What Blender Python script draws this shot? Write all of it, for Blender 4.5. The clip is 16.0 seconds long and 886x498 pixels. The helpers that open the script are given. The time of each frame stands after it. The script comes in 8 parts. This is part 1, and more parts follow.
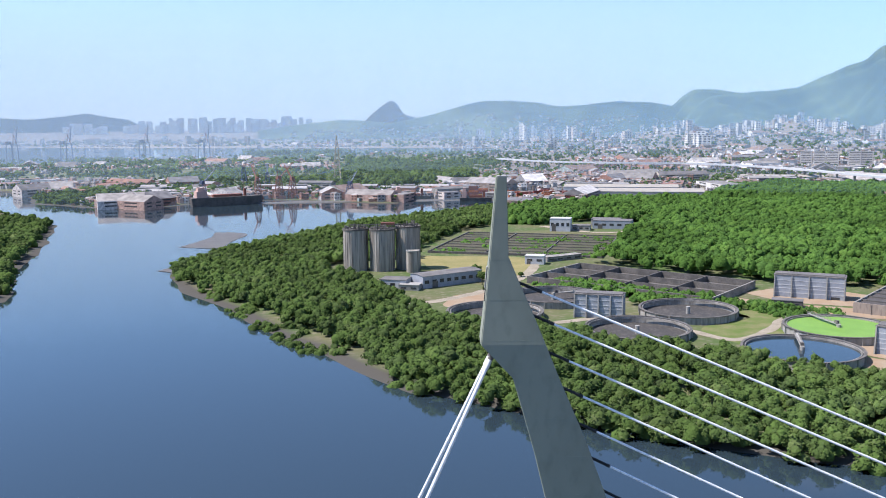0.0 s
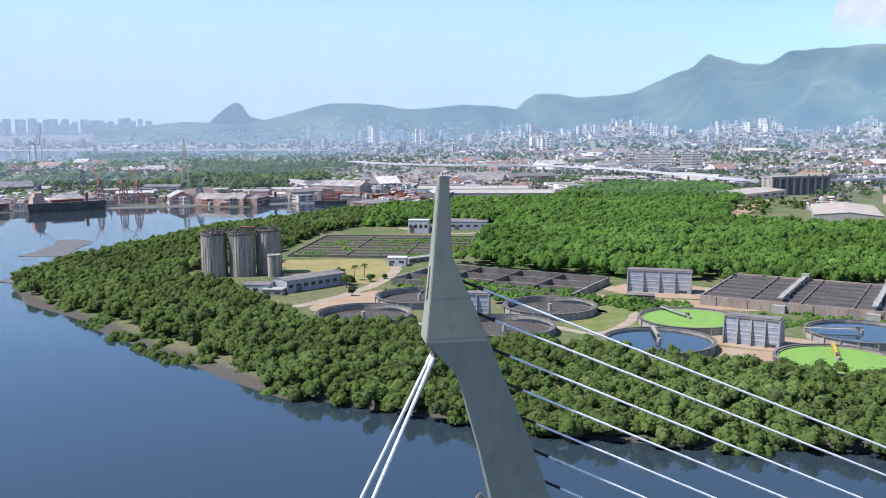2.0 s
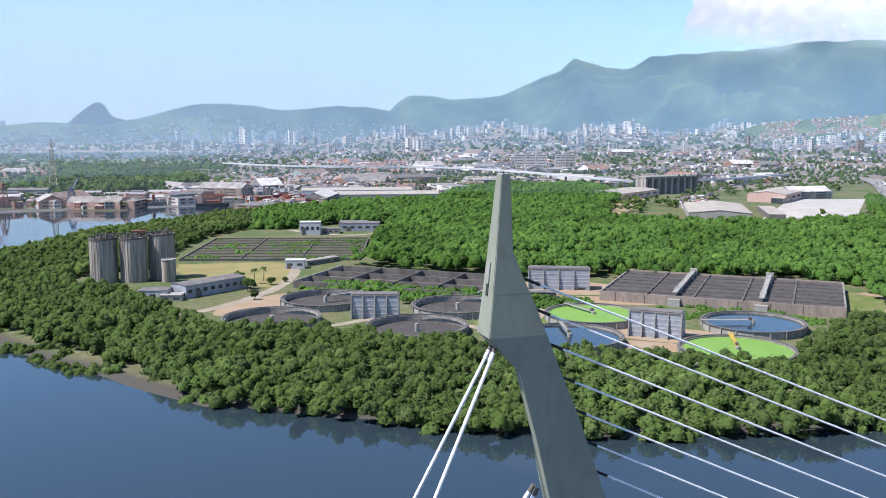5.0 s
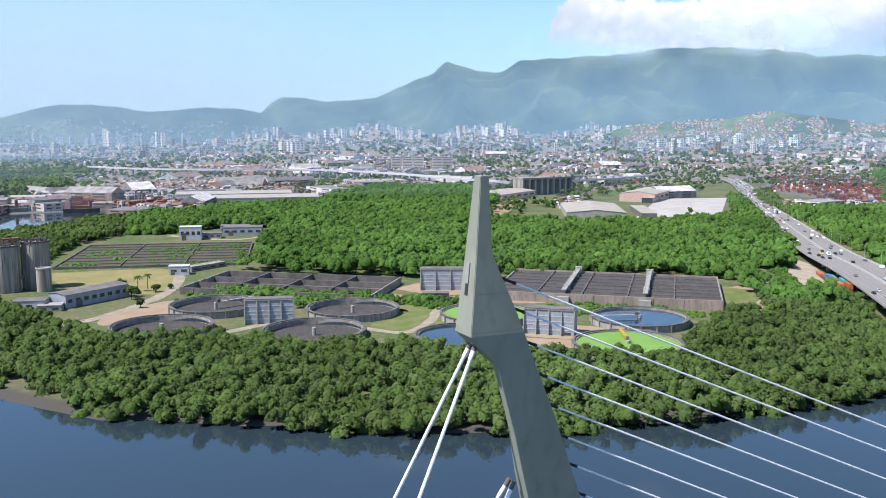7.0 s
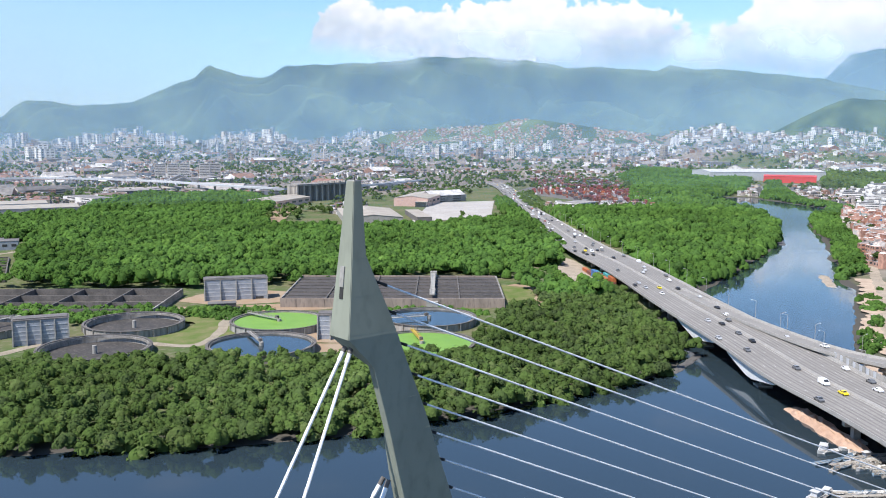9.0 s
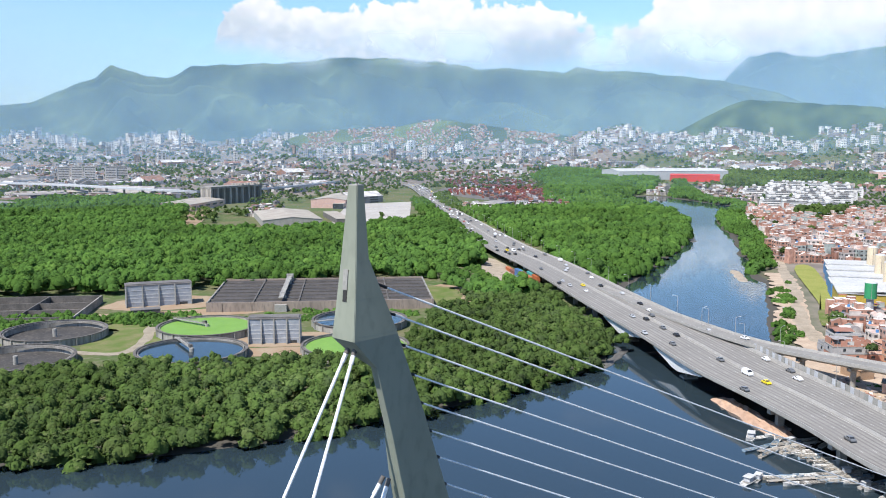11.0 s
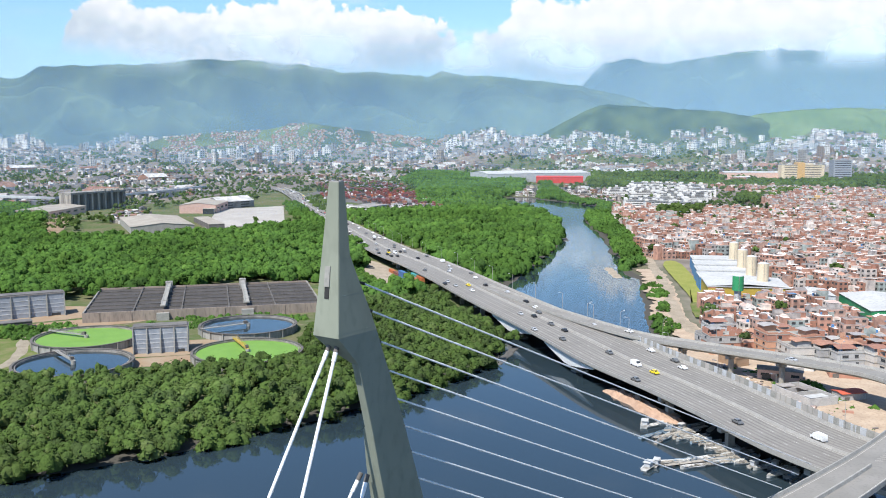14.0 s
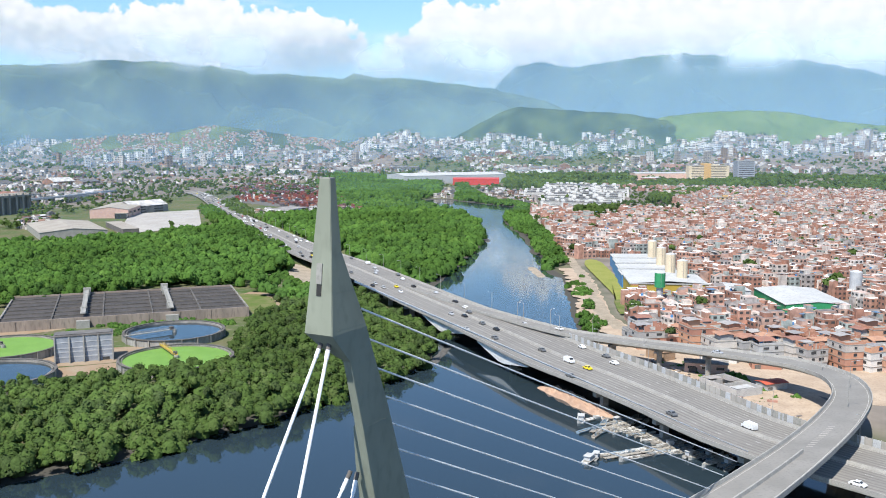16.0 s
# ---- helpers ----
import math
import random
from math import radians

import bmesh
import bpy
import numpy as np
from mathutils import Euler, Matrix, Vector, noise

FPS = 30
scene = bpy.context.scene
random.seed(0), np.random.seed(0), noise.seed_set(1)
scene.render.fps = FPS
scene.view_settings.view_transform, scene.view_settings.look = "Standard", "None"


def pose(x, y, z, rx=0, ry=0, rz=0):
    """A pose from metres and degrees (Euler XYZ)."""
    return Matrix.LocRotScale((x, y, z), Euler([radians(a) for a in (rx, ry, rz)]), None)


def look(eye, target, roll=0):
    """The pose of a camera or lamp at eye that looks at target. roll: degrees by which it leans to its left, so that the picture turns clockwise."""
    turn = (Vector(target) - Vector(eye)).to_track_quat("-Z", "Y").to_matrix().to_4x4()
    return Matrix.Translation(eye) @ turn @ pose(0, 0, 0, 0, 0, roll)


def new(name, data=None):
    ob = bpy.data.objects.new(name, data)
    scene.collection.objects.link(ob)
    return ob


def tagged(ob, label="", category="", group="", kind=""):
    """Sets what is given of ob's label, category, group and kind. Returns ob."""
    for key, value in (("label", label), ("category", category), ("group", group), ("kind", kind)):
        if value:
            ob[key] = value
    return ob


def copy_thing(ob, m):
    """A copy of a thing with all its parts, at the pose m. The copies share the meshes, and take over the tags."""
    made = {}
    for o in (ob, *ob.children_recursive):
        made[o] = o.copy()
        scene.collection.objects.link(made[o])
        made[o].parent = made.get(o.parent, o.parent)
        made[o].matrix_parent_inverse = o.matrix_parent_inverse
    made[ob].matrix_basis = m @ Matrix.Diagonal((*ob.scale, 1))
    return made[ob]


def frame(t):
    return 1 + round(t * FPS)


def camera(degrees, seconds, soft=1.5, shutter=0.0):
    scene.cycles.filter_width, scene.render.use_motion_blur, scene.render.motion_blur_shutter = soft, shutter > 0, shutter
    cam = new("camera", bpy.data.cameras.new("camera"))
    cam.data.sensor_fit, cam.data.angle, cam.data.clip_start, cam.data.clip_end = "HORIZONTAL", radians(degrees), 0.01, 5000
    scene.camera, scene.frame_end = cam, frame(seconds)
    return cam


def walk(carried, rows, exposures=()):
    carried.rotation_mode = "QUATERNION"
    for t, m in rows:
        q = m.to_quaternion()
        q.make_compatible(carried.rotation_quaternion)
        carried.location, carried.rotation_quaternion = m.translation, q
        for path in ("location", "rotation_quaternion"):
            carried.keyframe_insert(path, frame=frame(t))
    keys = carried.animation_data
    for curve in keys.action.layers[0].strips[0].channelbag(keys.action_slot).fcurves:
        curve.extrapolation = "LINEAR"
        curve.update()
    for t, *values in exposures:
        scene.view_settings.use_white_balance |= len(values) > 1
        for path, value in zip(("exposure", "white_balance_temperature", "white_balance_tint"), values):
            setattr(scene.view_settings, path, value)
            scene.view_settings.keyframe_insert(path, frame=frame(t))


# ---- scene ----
cam = camera(52.04, 16.0, soft=1.0)
PATH = [
    (0.0, 0.00, 0.00, 100.00, 81.927, 0.581, -0.000),
    (0.5, -1.82, -0.14, 99.90, 81.933, 0.484, -2.028),
    (1.0, -4.00, -0.21, 99.90, 81.971, 0.417, -5.033),
    (1.5, -6.44, -0.20, 99.94, 81.982, 0.376, -7.451),
    (2.0, -9.17, -0.01, 99.86, 82.022, 0.319, -9.590),
    (2.5, -12.04, 0.28, 99.83, 82.038, 0.280, -11.273),
    (3.0, -14.90, 0.71, 99.96, 82.020, 0.237, -12.602),
    (3.5, -18.01, 1.23, 99.99, 82.025, 0.195, -13.972),
    (4.0, -21.26, 1.90, 99.82, 82.045, 0.150, -15.318),
    (6.5, -35.62, 5.17, 99.63, 82.170, 0.024, -22.922),
    (7.0, -37.95, 5.89, 99.76, 82.220, -0.003, -25.752),
    (7.5, -40.54, 6.87, 99.69, 82.310, -0.017, -29.262),
    (8.0, -43.10, 7.97, 99.62, 82.413, -0.036, -33.070),
    (8.5, -45.50, 9.01, 99.60, 82.523, -0.114, -36.847),
    (9.0, -47.90, 10.09, 99.68, 82.619, -0.153, -40.375),
    (9.5, -50.24, 11.18, 100.17, 82.689, -0.118, -43.541),
    (12.0, -59.55, 17.32, 99.76, 82.724, -0.007, -47.352),
    (12.5, -61.00, 18.56, 99.52, 82.789, 0.010, -49.182),
    (13.0, -62.46, 20.02, 99.48, 82.824, 0.048, -51.006),
    (13.5, -63.81, 21.54, 99.45, 82.867, 0.036, -52.778),
    (14.0, -65.16, 23.08, 99.35, 82.907, 0.037, -54.555),
    (14.5, -66.41, 24.64, 99.24, 82.933, 0.068, -56.110),
    (15.0, -67.68, 26.41, 99.08, 82.980, 0.077, -57.516),
    (15.5, -68.91, 28.02, 98.88, 83.018, 0.104, -58.821),
    (16.0, -70.10, 29.59, 98.70, 83.057, 0.138, -60.037),
]
walk(cam, [(r[0], pose(*r[1:])) for r in PATH], exposures=[(0.0, 0.84, 6200, 18), (8.0, 0.74, 6250, 15), (16.0, 0.67, 6300, 10)])

# ---- world and sun ----
SUN_AZ, SUN_EL = -91.0, 57.0          # degrees from +y towards +x, and above the horizon


def make_world():
    w = bpy.data.worlds.new("sky")
    scene.world = w
    w.use_nodes = True
    nt = w.node_tree
    nt.nodes.clear()
    out = nt.nodes.new("ShaderNodeOutputWorld")
    bg = nt.nodes.new("ShaderNodeBackground")
    sky = nt.nodes.new("ShaderNodeTexSky")
    sky.sky_type = "NISHITA"
    sky.sun_disc = False
    sky.sun_elevation = radians(SUN_EL)
    sky.sun_rotation = radians(SUN_AZ)
    sky.altitude = 50
    sky.air_density, sky.dust_density, sky.ozone_density = 1.0, 0.25, 4.0
    tc = nt.nodes.new("ShaderNodeTexCoord")
    sep = nt.nodes.new("ShaderNodeSeparateXYZ")
    nt.links.new(tc.outputs["Generated"], sep.inputs[0])

    def math_node(op, a, b=None, clamp=False):
        n = nt.nodes.new("ShaderNodeMath")
        n.operation, n.use_clamp = op, clamp
        for i, v in enumerate((a, b)):
            if v is None:
                continue
            if isinstance(v, (int, float)):
                n.inputs[i].default_value = v
            else:
                nt.links.new(v, n.inputs[i])
        return n.outputs[0]

    def ramp(v, a, b):
        n = nt.nodes.new("ShaderNodeMapRange")
        n.interpolation_type = "SMOOTHSTEP"
        nt.links.new(v, n.inputs[0])
        n.inputs[1].default_value, n.inputs[2].default_value = a, b
        return n.outputs[0]

    # cumulus banks over the hills, flat-based and billowing, thicker with growing azimuth
    def noise_node(scale, shift, detail):
        mp = nt.nodes.new("ShaderNodeMapping")
        mp.inputs["Scale"].default_value = scale
        mp.inputs["Location"].default_value = shift
        nt.links.new(tc.outputs["Generated"], mp.inputs[0])
        n = nt.nodes.new("ShaderNodeTexNoise")
        n.inputs["Scale"].default_value, n.inputs["Detail"].default_value, n.inputs["Roughness"].default_value = 1.0, detail, 0.58
        nt.links.new(mp.outputs[0], n.inputs["Vector"])
        return n.outputs[0]

    z = sep.outputs[2]
    az = math_node("ARCTAN2", sep.outputs[0], sep.outputs[1])
    billow = noise_node((24, 24, 30), (0.3, 0.0, 0.0), 10.0)
    puff = noise_node((60, 60, 66), (2.0, 1.0, 0.0), 6.0)

    def by_azimuth(stops, unit):
        """A value that follows the azimuth (degrees from 30 to 110) through the stops."""
        n = nt.nodes.new("ShaderNodeValToRGB")
        e = n.color_ramp.elements
        while len(e) < len(stops):
            e.new(0.5)
        for k, (deg, v) in enumerate(stops):
            e[k].position = (deg - 30.0) / 80.0
            e[k].color = (v / unit, v / unit, v / unit, 1)
        mr = nt.nodes.new("ShaderNodeMapRange")
        nt.links.new(az, mr.inputs[0])
        mr.inputs[1].default_value, mr.inputs[2].default_value = radians(30.0), radians(110.0)
        nt.links.new(mr.outputs[0], n.inputs[0])
        return math_node("MULTIPLY", n.outputs[0], unit)

    # crest and base of the banks: a long low bank, a narrow gap of blue, then a high bank
    crest = by_azimuth([(30, 0.02), (31.8, 0.05), (32.6, 0.112), (34.2, 0.130), (36.5, 0.118), (40, 0.120), (43.5, 0.128), (45.6, 0.141), (47.6, 0.127), (50.5, 0.126), (53, 0.112), (55.2, 0.103),
                        (55.9, 0.062), (56.6, 0.098), (58.4, 0.116), (59.8, 0.146), (61.6, 0.128), (63.2, 0.132), (64.4, 0.154), (67, 0.160), (72, 0.172), (80, 0.18), (95, 0.18), (108, 0.12)], 0.25)
    base = by_azimuth([(30, 0.115), (34, 0.106), (38, 0.094), (44, 0.086), (50, 0.086), (54, 0.092), (56, 0.085), (60, 0.078), (66, 0.06), (80, 0.05), (108, 0.05)], 0.25)
    swell = math_node("ADD", math_node("MULTIPLY", math_node("SUBTRACT", billow, 0.5), 0.055), math_node("MULTIPLY", math_node("SUBTRACT", puff, 0.5), 0.04))
    dens = math_node("SUBTRACT", math_node("ADD", math_node("ADD", crest, 0.013), swell), z)
    above = math_node("ADD", math_node("SUBTRACT", z, base), math_node("MULTIPLY", swell, 0.35))
    cloud = math_node("MULTIPLY", ramp(dens, 0.0, 0.005), ramp(above, -0.030, -0.006), True)
    # a few thin wisps low in the clear part
    wisp = noise_node((9, 9, 55), (3.1, 0.7, 0.2), 5.0)
    veil = math_node("MULTIPLY", math_node("MULTIPLY", ramp(wisp, 0.56, 0.72), ramp(az, 0.1, 0.5)), math_node("MULTIPLY", ramp(z, 0.07, 0.10), 0.22))
    cloud = math_node("MAXIMUM", cloud, veil)
    # the sky pales towards the horizon
    clear = math_node("SUBTRACT", 0.78, math_node("MULTIPLY", ramp(az, 0.1, 0.65), 0.70))
    haze = math_node("MULTIPLY", math_node("MULTIPLY", ramp(z, 0.25, -0.02), clear), ramp(z, -0.05, -0.01))
    mixh = nt.nodes.new("ShaderNodeMix")
    mixh.data_type = "RGBA"
    nt.links.new(haze, mixh.inputs[0])
    tint = nt.nodes.new("ShaderNodeMix")
    tint.data_type, tint.blend_type = "RGBA", "MULTIPLY"
    tint.inputs[0].default_value = 1.0
    nt.links.new(sky.outputs[0], tint.inputs[6])
    tint.inputs[7].default_value = (0.76, 0.88, 0.95, 1)
    nt.links.new(tint.outputs[2], mixh.inputs[6])
    mixh.inputs[7].default_value = (3.35, 4.15, 4.8, 1)
    shade = nt.nodes.new("ShaderNodeMix")
    shade.data_type = "RGBA"
    nt.links.new(math_node("ADD", math_node("MULTIPLY", ramp(above, 0.0, 0.035), 0.75), math_node("MULTIPLY", ramp(puff, 0.40, 0.66), 0.45), True), shade.inputs[0])
    shade.inputs[6].default_value = (3.6, 3.95, 4.3, 1)
    shade.inputs[7].default_value = (5.6, 5.6, 5.6, 1)
    mixc = nt.nodes.new("ShaderNodeMix")
    mixc.data_type = "RGBA"
    nt.links.new(cloud, mixc.inputs[0])
    nt.links.new(mixh.outputs[2], mixc.inputs[6])
    nt.links.new(shade.outputs[2], mixc.inputs[7])
    nt.links.new(mixc.outputs[2], bg.inputs[0])
    bg.inputs[1].default_value = SKY
    nt.links.new(bg.outputs[0], out.inputs[0])


SKY = 0.12
make_world()
sun = new("sun", bpy.data.lights.new("sun", "SUN"))
sun.data.energy, sun.data.angle, sun.data.color = 4.8, radians(0.6), (1.0, 0.95, 0.87)
sa, se = radians(SUN_AZ), radians(SUN_EL)
sun.matrix_world = look((math.sin(sa) * math.cos(se) * 900, math.cos(sa) * math.cos(se) * 900, math.sin(se) * 900), (0, 0, 0))

# ---- materials ----
MATS = {}


def mat(name, a, b=None, size=1.0, rough=0.8, bump=0.0, fine=8.0, metal=0.0, spread=0.0, c=None, spec=0.5, tone=False, stretch=1.0):
    """A procedural surface: colours a and b in patches of size metres, c in finer grain; spread varies it from object to object or island to island."""
    m = bpy.data.materials.new(name)
    m.use_nodes = True
    nt = m.node_tree
    bs = nt.nodes["Principled BSDF"]
    bs.inputs["Roughness"].default_value, bs.inputs["Metallic"].default_value = rough, metal
    bs.inputs["Specular IOR Level"].default_value = spec
    geo = nt.nodes.new("ShaderNodeNewGeometry")

    def noise_tex(scale, detail=4.0):
        n = nt.nodes.new("ShaderNodeTexNoise")
        n.inputs["Scale"].default_value, n.inputs["Detail"].default_value = scale, detail
        vm = nt.nodes.new("ShaderNodeVectorMath")
        vm.operation = "MULTIPLY"
        vm.inputs[1].default_value = (1, 1, stretch)
        nt.links.new(geo.outputs["Position"], vm.inputs[0])
        nt.links.new(vm.outputs[0], n.inputs["Vector"])
        return n.outputs[0]

    def mix(f, x, y):
        n = nt.nodes.new("ShaderNodeMix")
        n.data_type = "RGBA"
        for i, v in ((0, f), (6, x), (7, y)):
            if isinstance(v, (int, float)):
                n.inputs[i].default_value = v
            elif isinstance(v, tuple):
                n.inputs[i].default_value = (*v, 1)
            else:
                nt.links.new(v, n.inputs[i])
        return n.outputs[2]

    def rng(v, lo, hi, x=0.0, y=1.0):
        n = nt.nodes.new("ShaderNodeMapRange")
        nt.links.new(v, n.inputs[0])
        for i, k in enumerate((lo, hi, x, y)):
            n.inputs[i + 1].default_value = k
        return n.outputs[0]
    b = b or tuple(0.75 * x for x in a)
    col = mix(rng(noise_tex(1.0 / size), 0.35, 0.65), a, b)
    grain = noise_tex(fine / size, 3.0)
    col = mix(rng(grain, 0.5, 0.72, 0.0, 0.7), col, c or tuple(0.7 * x for x in b))
    if spread or tone:
        if tone:
            at = nt.nodes.new("ShaderNodeAttribute")
            at.attribute_name = "tone"
            src = at.outputs["Fac"]
        else:
            src = nt.nodes.new("ShaderNodeObjectInfo").outputs["Random"]
        hs = nt.nodes.new("ShaderNodeHueSaturation")
        nt.links.new(col, hs.inputs["Color"])
        nt.links.new(rng(src, 0, 1, 1 - spread, 1 + spread), hs.inputs["Value"])
        nt.links.new(rng(src, 0, 1, 0.5 - spread * 0.04, 0.5 + spread * 0.04), hs.inputs["Hue"])
        col = hs.outputs[0]
    nt.links.new(col, bs.inputs["Base Color"])
    if bump:
        bn = nt.nodes.new("ShaderNodeBump")
        bn.inputs["Strength"].default_value, bn.inputs["Distance"].default_value = 0.6, bump
        nt.links.new(grain, bn.inputs["Height"])
        nt.links.new(bn.outputs[0], bs.inputs["Normal"])
    MATS[name] = m
    return m


def palette(name, colours, size=3.0, rough=0.85, window=0.0, streak=0.25):
    """Many walls in one mesh: each island takes a colour of its own by the attribute tone; window: storey height for openings too far to build."""
    m = mat(name, colours[0], size=size, rough=rough)
    nt = m.node_tree
    bs = nt.nodes["Principled BSDF"]
    old = bs.inputs["Base Color"].links[0].from_socket
    at = nt.nodes.new("ShaderNodeAttribute")
    at.attribute_name = "tone"
    cr = nt.nodes.new("ShaderNodeValToRGB")
    cr.color_ramp.interpolation = "CONSTANT"
    while len(cr.color_ramp.elements) < len(colours):
        cr.color_ramp.elements.new(0.5)
    for i, k in enumerate(colours):
        cr.color_ramp.elements[i].position = i / len(colours)
        cr.color_ramp.elements[i].color = (*k, 1)
    nt.links.new(at.outputs["Fac"], cr.inputs[0])
    geo = nt.nodes.new("ShaderNodeNewGeometry")
    ns = nt.nodes.new("ShaderNodeTexNoise")
    ns.inputs["Scale"].default_value, ns.inputs["Detail"].default_value = 1.0 / size, 5.0
    nt.links.new(geo.outputs["Position"], ns.inputs["Vector"])
    mx = nt.nodes.new("ShaderNodeMix")
    mx.data_type, mx.blend_type = "RGBA", "MULTIPLY"
    mr = nt.nodes.new("ShaderNodeMapRange")
    for i, k in enumerate((0.35, 0.7, 1.0, 1.0 - streak * 2)):
        mr.inputs[i + 1].default_value = k
    nt.links.new(ns.outputs[0], mr.inputs[0])
    cc = nt.nodes.new("ShaderNodeCombineColor")
    for i in range(3):
        nt.links.new(mr.outputs[0], cc.inputs[i])
    mx.inputs[0].default_value = 1.0
    nt.links.new(cr.outputs[0], mx.inputs[6])
    nt.links.new(cc.outputs[0], mx.inputs[7])
    nt.links.new(mx.outputs[2], bs.inputs["Base Color"])
    return m


mat("concrete", (0.31, 0.30, 0.27), (0.24, 0.235, 0.21), 4.0, 0.85, 0.02, c=(0.18, 0.175, 0.16))
mat("pylon_concrete", (0.232, 0.252, 0.198), (0.200, 0.217, 0.170), 6.0, 0.85, 0.0, 5.0, c=(0.178, 0.192, 0.150), spec=0.2, stretch=0.5)
mat("old_concrete", (0.30, 0.28, 0.25), (0.16, 0.15, 0.13), 5.0, 0.9, 0.05, c=(0.07, 0.065, 0.06))
mat("dark_concrete", (0.13, 0.118, 0.105), (0.075, 0.07, 0.063), 6.0, 0.9, 0.05, c=(0.045, 0.043, 0.04))
mat("streaked_concrete", (0.40, 0.365, 0.31), (0.155, 0.14, 0.12), 2.6, 0.9, 0.0, 3.5, c=(0.06, 0.055, 0.05), stretch=0.05)
mat("tank_wall", (0.33, 0.32, 0.29), (0.22, 0.213, 0.195), 3.0, 0.9, 0.0, 3.0, c=(0.11, 0.106, 0.096), stretch=0.15)
mat("stained_wall", (0.29, 0.235, 0.19), (0.20, 0.165, 0.135), 9.0, 0.9, 0.0, 9.0, c=(0.14, 0.115, 0.095), stretch=0.25)
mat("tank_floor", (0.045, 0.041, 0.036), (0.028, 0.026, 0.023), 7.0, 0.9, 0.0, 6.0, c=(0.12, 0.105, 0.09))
mat("bed_mud", (0.055, 0.066, 0.030), (0.085, 0.075, 0.052), 12.0, 0.95, 0.0, 8.0, c=(0.07, 0.062, 0.05), spec=0.2)
mat("basin_silt", (0.060, 0.052, 0.047), (0.036, 0.032, 0.029), 16.0, 0.8, 0.0, 10.0, c=(0.095, 0.08, 0.068))
mat("grey_panel", (0.30, 0.32, 0.35), (0.24, 0.26, 0.29), 3.0, 0.7, 0.0, c=(0.18, 0.19, 0.21))
mat("pale_panel", (0.46, 0.47, 0.475), (0.38, 0.39, 0.40), 3.0, 0.7)
mat("white_cable", (0.86, 0.86, 0.84), (0.80, 0.80, 0.79), 3.0, 0.35)
mat("black_steel", (0.03, 0.03, 0.03), (0.045, 0.045, 0.043), 1.0, 0.85, spec=0.2)
mat("asphalt", (0.232, 0.22, 0.197), (0.198, 0.187, 0.168), 14.0, 0.9, 0.0, 14.0, c=(0.168, 0.158, 0.142))
mat("concrete_road", (0.225, 0.215, 0.195), (0.185, 0.177, 0.16), 10.0, 0.9, 0.0, 12.0, c=(0.16, 0.153, 0.14))
mat("lane_wear", (0.165, 0.155, 0.14), (0.13, 0.122, 0.11), 9.0, 0.85, 0.0, 10.0, c=(0.19, 0.18, 0.162))
mat("rubble", (0.42, 0.285, 0.20), (0.34, 0.22, 0.15), 3.0, 1.0, 0.15, 6.0, c=(0.24, 0.16, 0.12))
mat("boat_blue", (0.16, 0.22, 0.27), (0.12, 0.17, 0.21), 2.0, 0.6)
mat("boat_grey", (0.34, 0.325, 0.30), (0.26, 0.25, 0.23), 2.0, 0.7)
mat("boat_white", (0.56, 0.555, 0.53), (0.42, 0.415, 0.39), 2.0, 0.5)
mat("road_paint", (0.44, 0.43, 0.40), (0.35, 0.34, 0.315), 2.0, 0.7)
mat("barrier", (0.33, 0.32, 0.29), (0.27, 0.26, 0.24), 3.0, 0.85)
mat("ground_soil", (0.06, 0.10, 0.03), (0.12, 0.115, 0.06), 40.0, 1.0, 0.2, 12.0, c=(0.18, 0.16, 0.115), spec=0.1)


def ground_material():
    """Lowland: scrub and soil, dusty built-up land by the attribute town, mud at the water's edge."""
    m = MATS["ground_soil"]
    nt = m.node_tree
    bs = nt.nodes["Principled BSDF"]
    col = bs.inputs["Base Color"].links[0].from_socket
    geo, sep = nt.nodes.new("ShaderNodeNewGeometry"), nt.nodes.new("ShaderNodeSeparateXYZ")
    nt.links.new(geo.outputs["Position"], sep.inputs[0])
    ns = nt.nodes.new("ShaderNodeTexNoise")
    ns.inputs["Scale"].default_value, ns.inputs["Detail"].default_value = 0.05, 6.0
    nt.links.new(geo.outputs["Position"], ns.inputs["Vector"])
    dust = nt.nodes.new("ShaderNodeValToRGB")
    dust.color_ramp.elements[0].position, dust.color_ramp.elements[1].position = 0.35, 0.65
    dust.color_ramp.elements[0].color, dust.color_ramp.elements[1].color = (0.13, 0.115, 0.10, 1), (0.23, 0.20, 0.17, 1)
    nt.links.new(ns.outputs[0], dust.inputs[0])
    at = nt.nodes.new("ShaderNodeAttribute")
    at.attribute_name = "town"
    m1, m2 = nt.nodes.new("ShaderNodeMix"), nt.nodes.new("ShaderNodeMix")
    m1.data_type = m2.data_type = "RGBA"
    nt.links.new(at.outputs["Fac"], m1.inputs[0])
    nt.links.new(col, m1.inputs[6])
    nt.links.new(dust.outputs[0], m1.inputs[7])
    mr = nt.nodes.new("ShaderNodeMapRange")
    nt.links.new(sep.outputs[2], mr.inputs[0])
    for i, k in enumerate((0.55, 1.0, 1.0, 0.0)):
        mr.inputs[i + 1].default_value = k
    nt.links.new(mr.outputs[0], m2.inputs[0])
    nt.links.new(m1.outputs[2], m2.inputs[6])
    m2.inputs[7].default_value = (0.07, 0.066, 0.056, 1)
    nt.links.new(m2.outputs[2], bs.inputs["Base Color"])


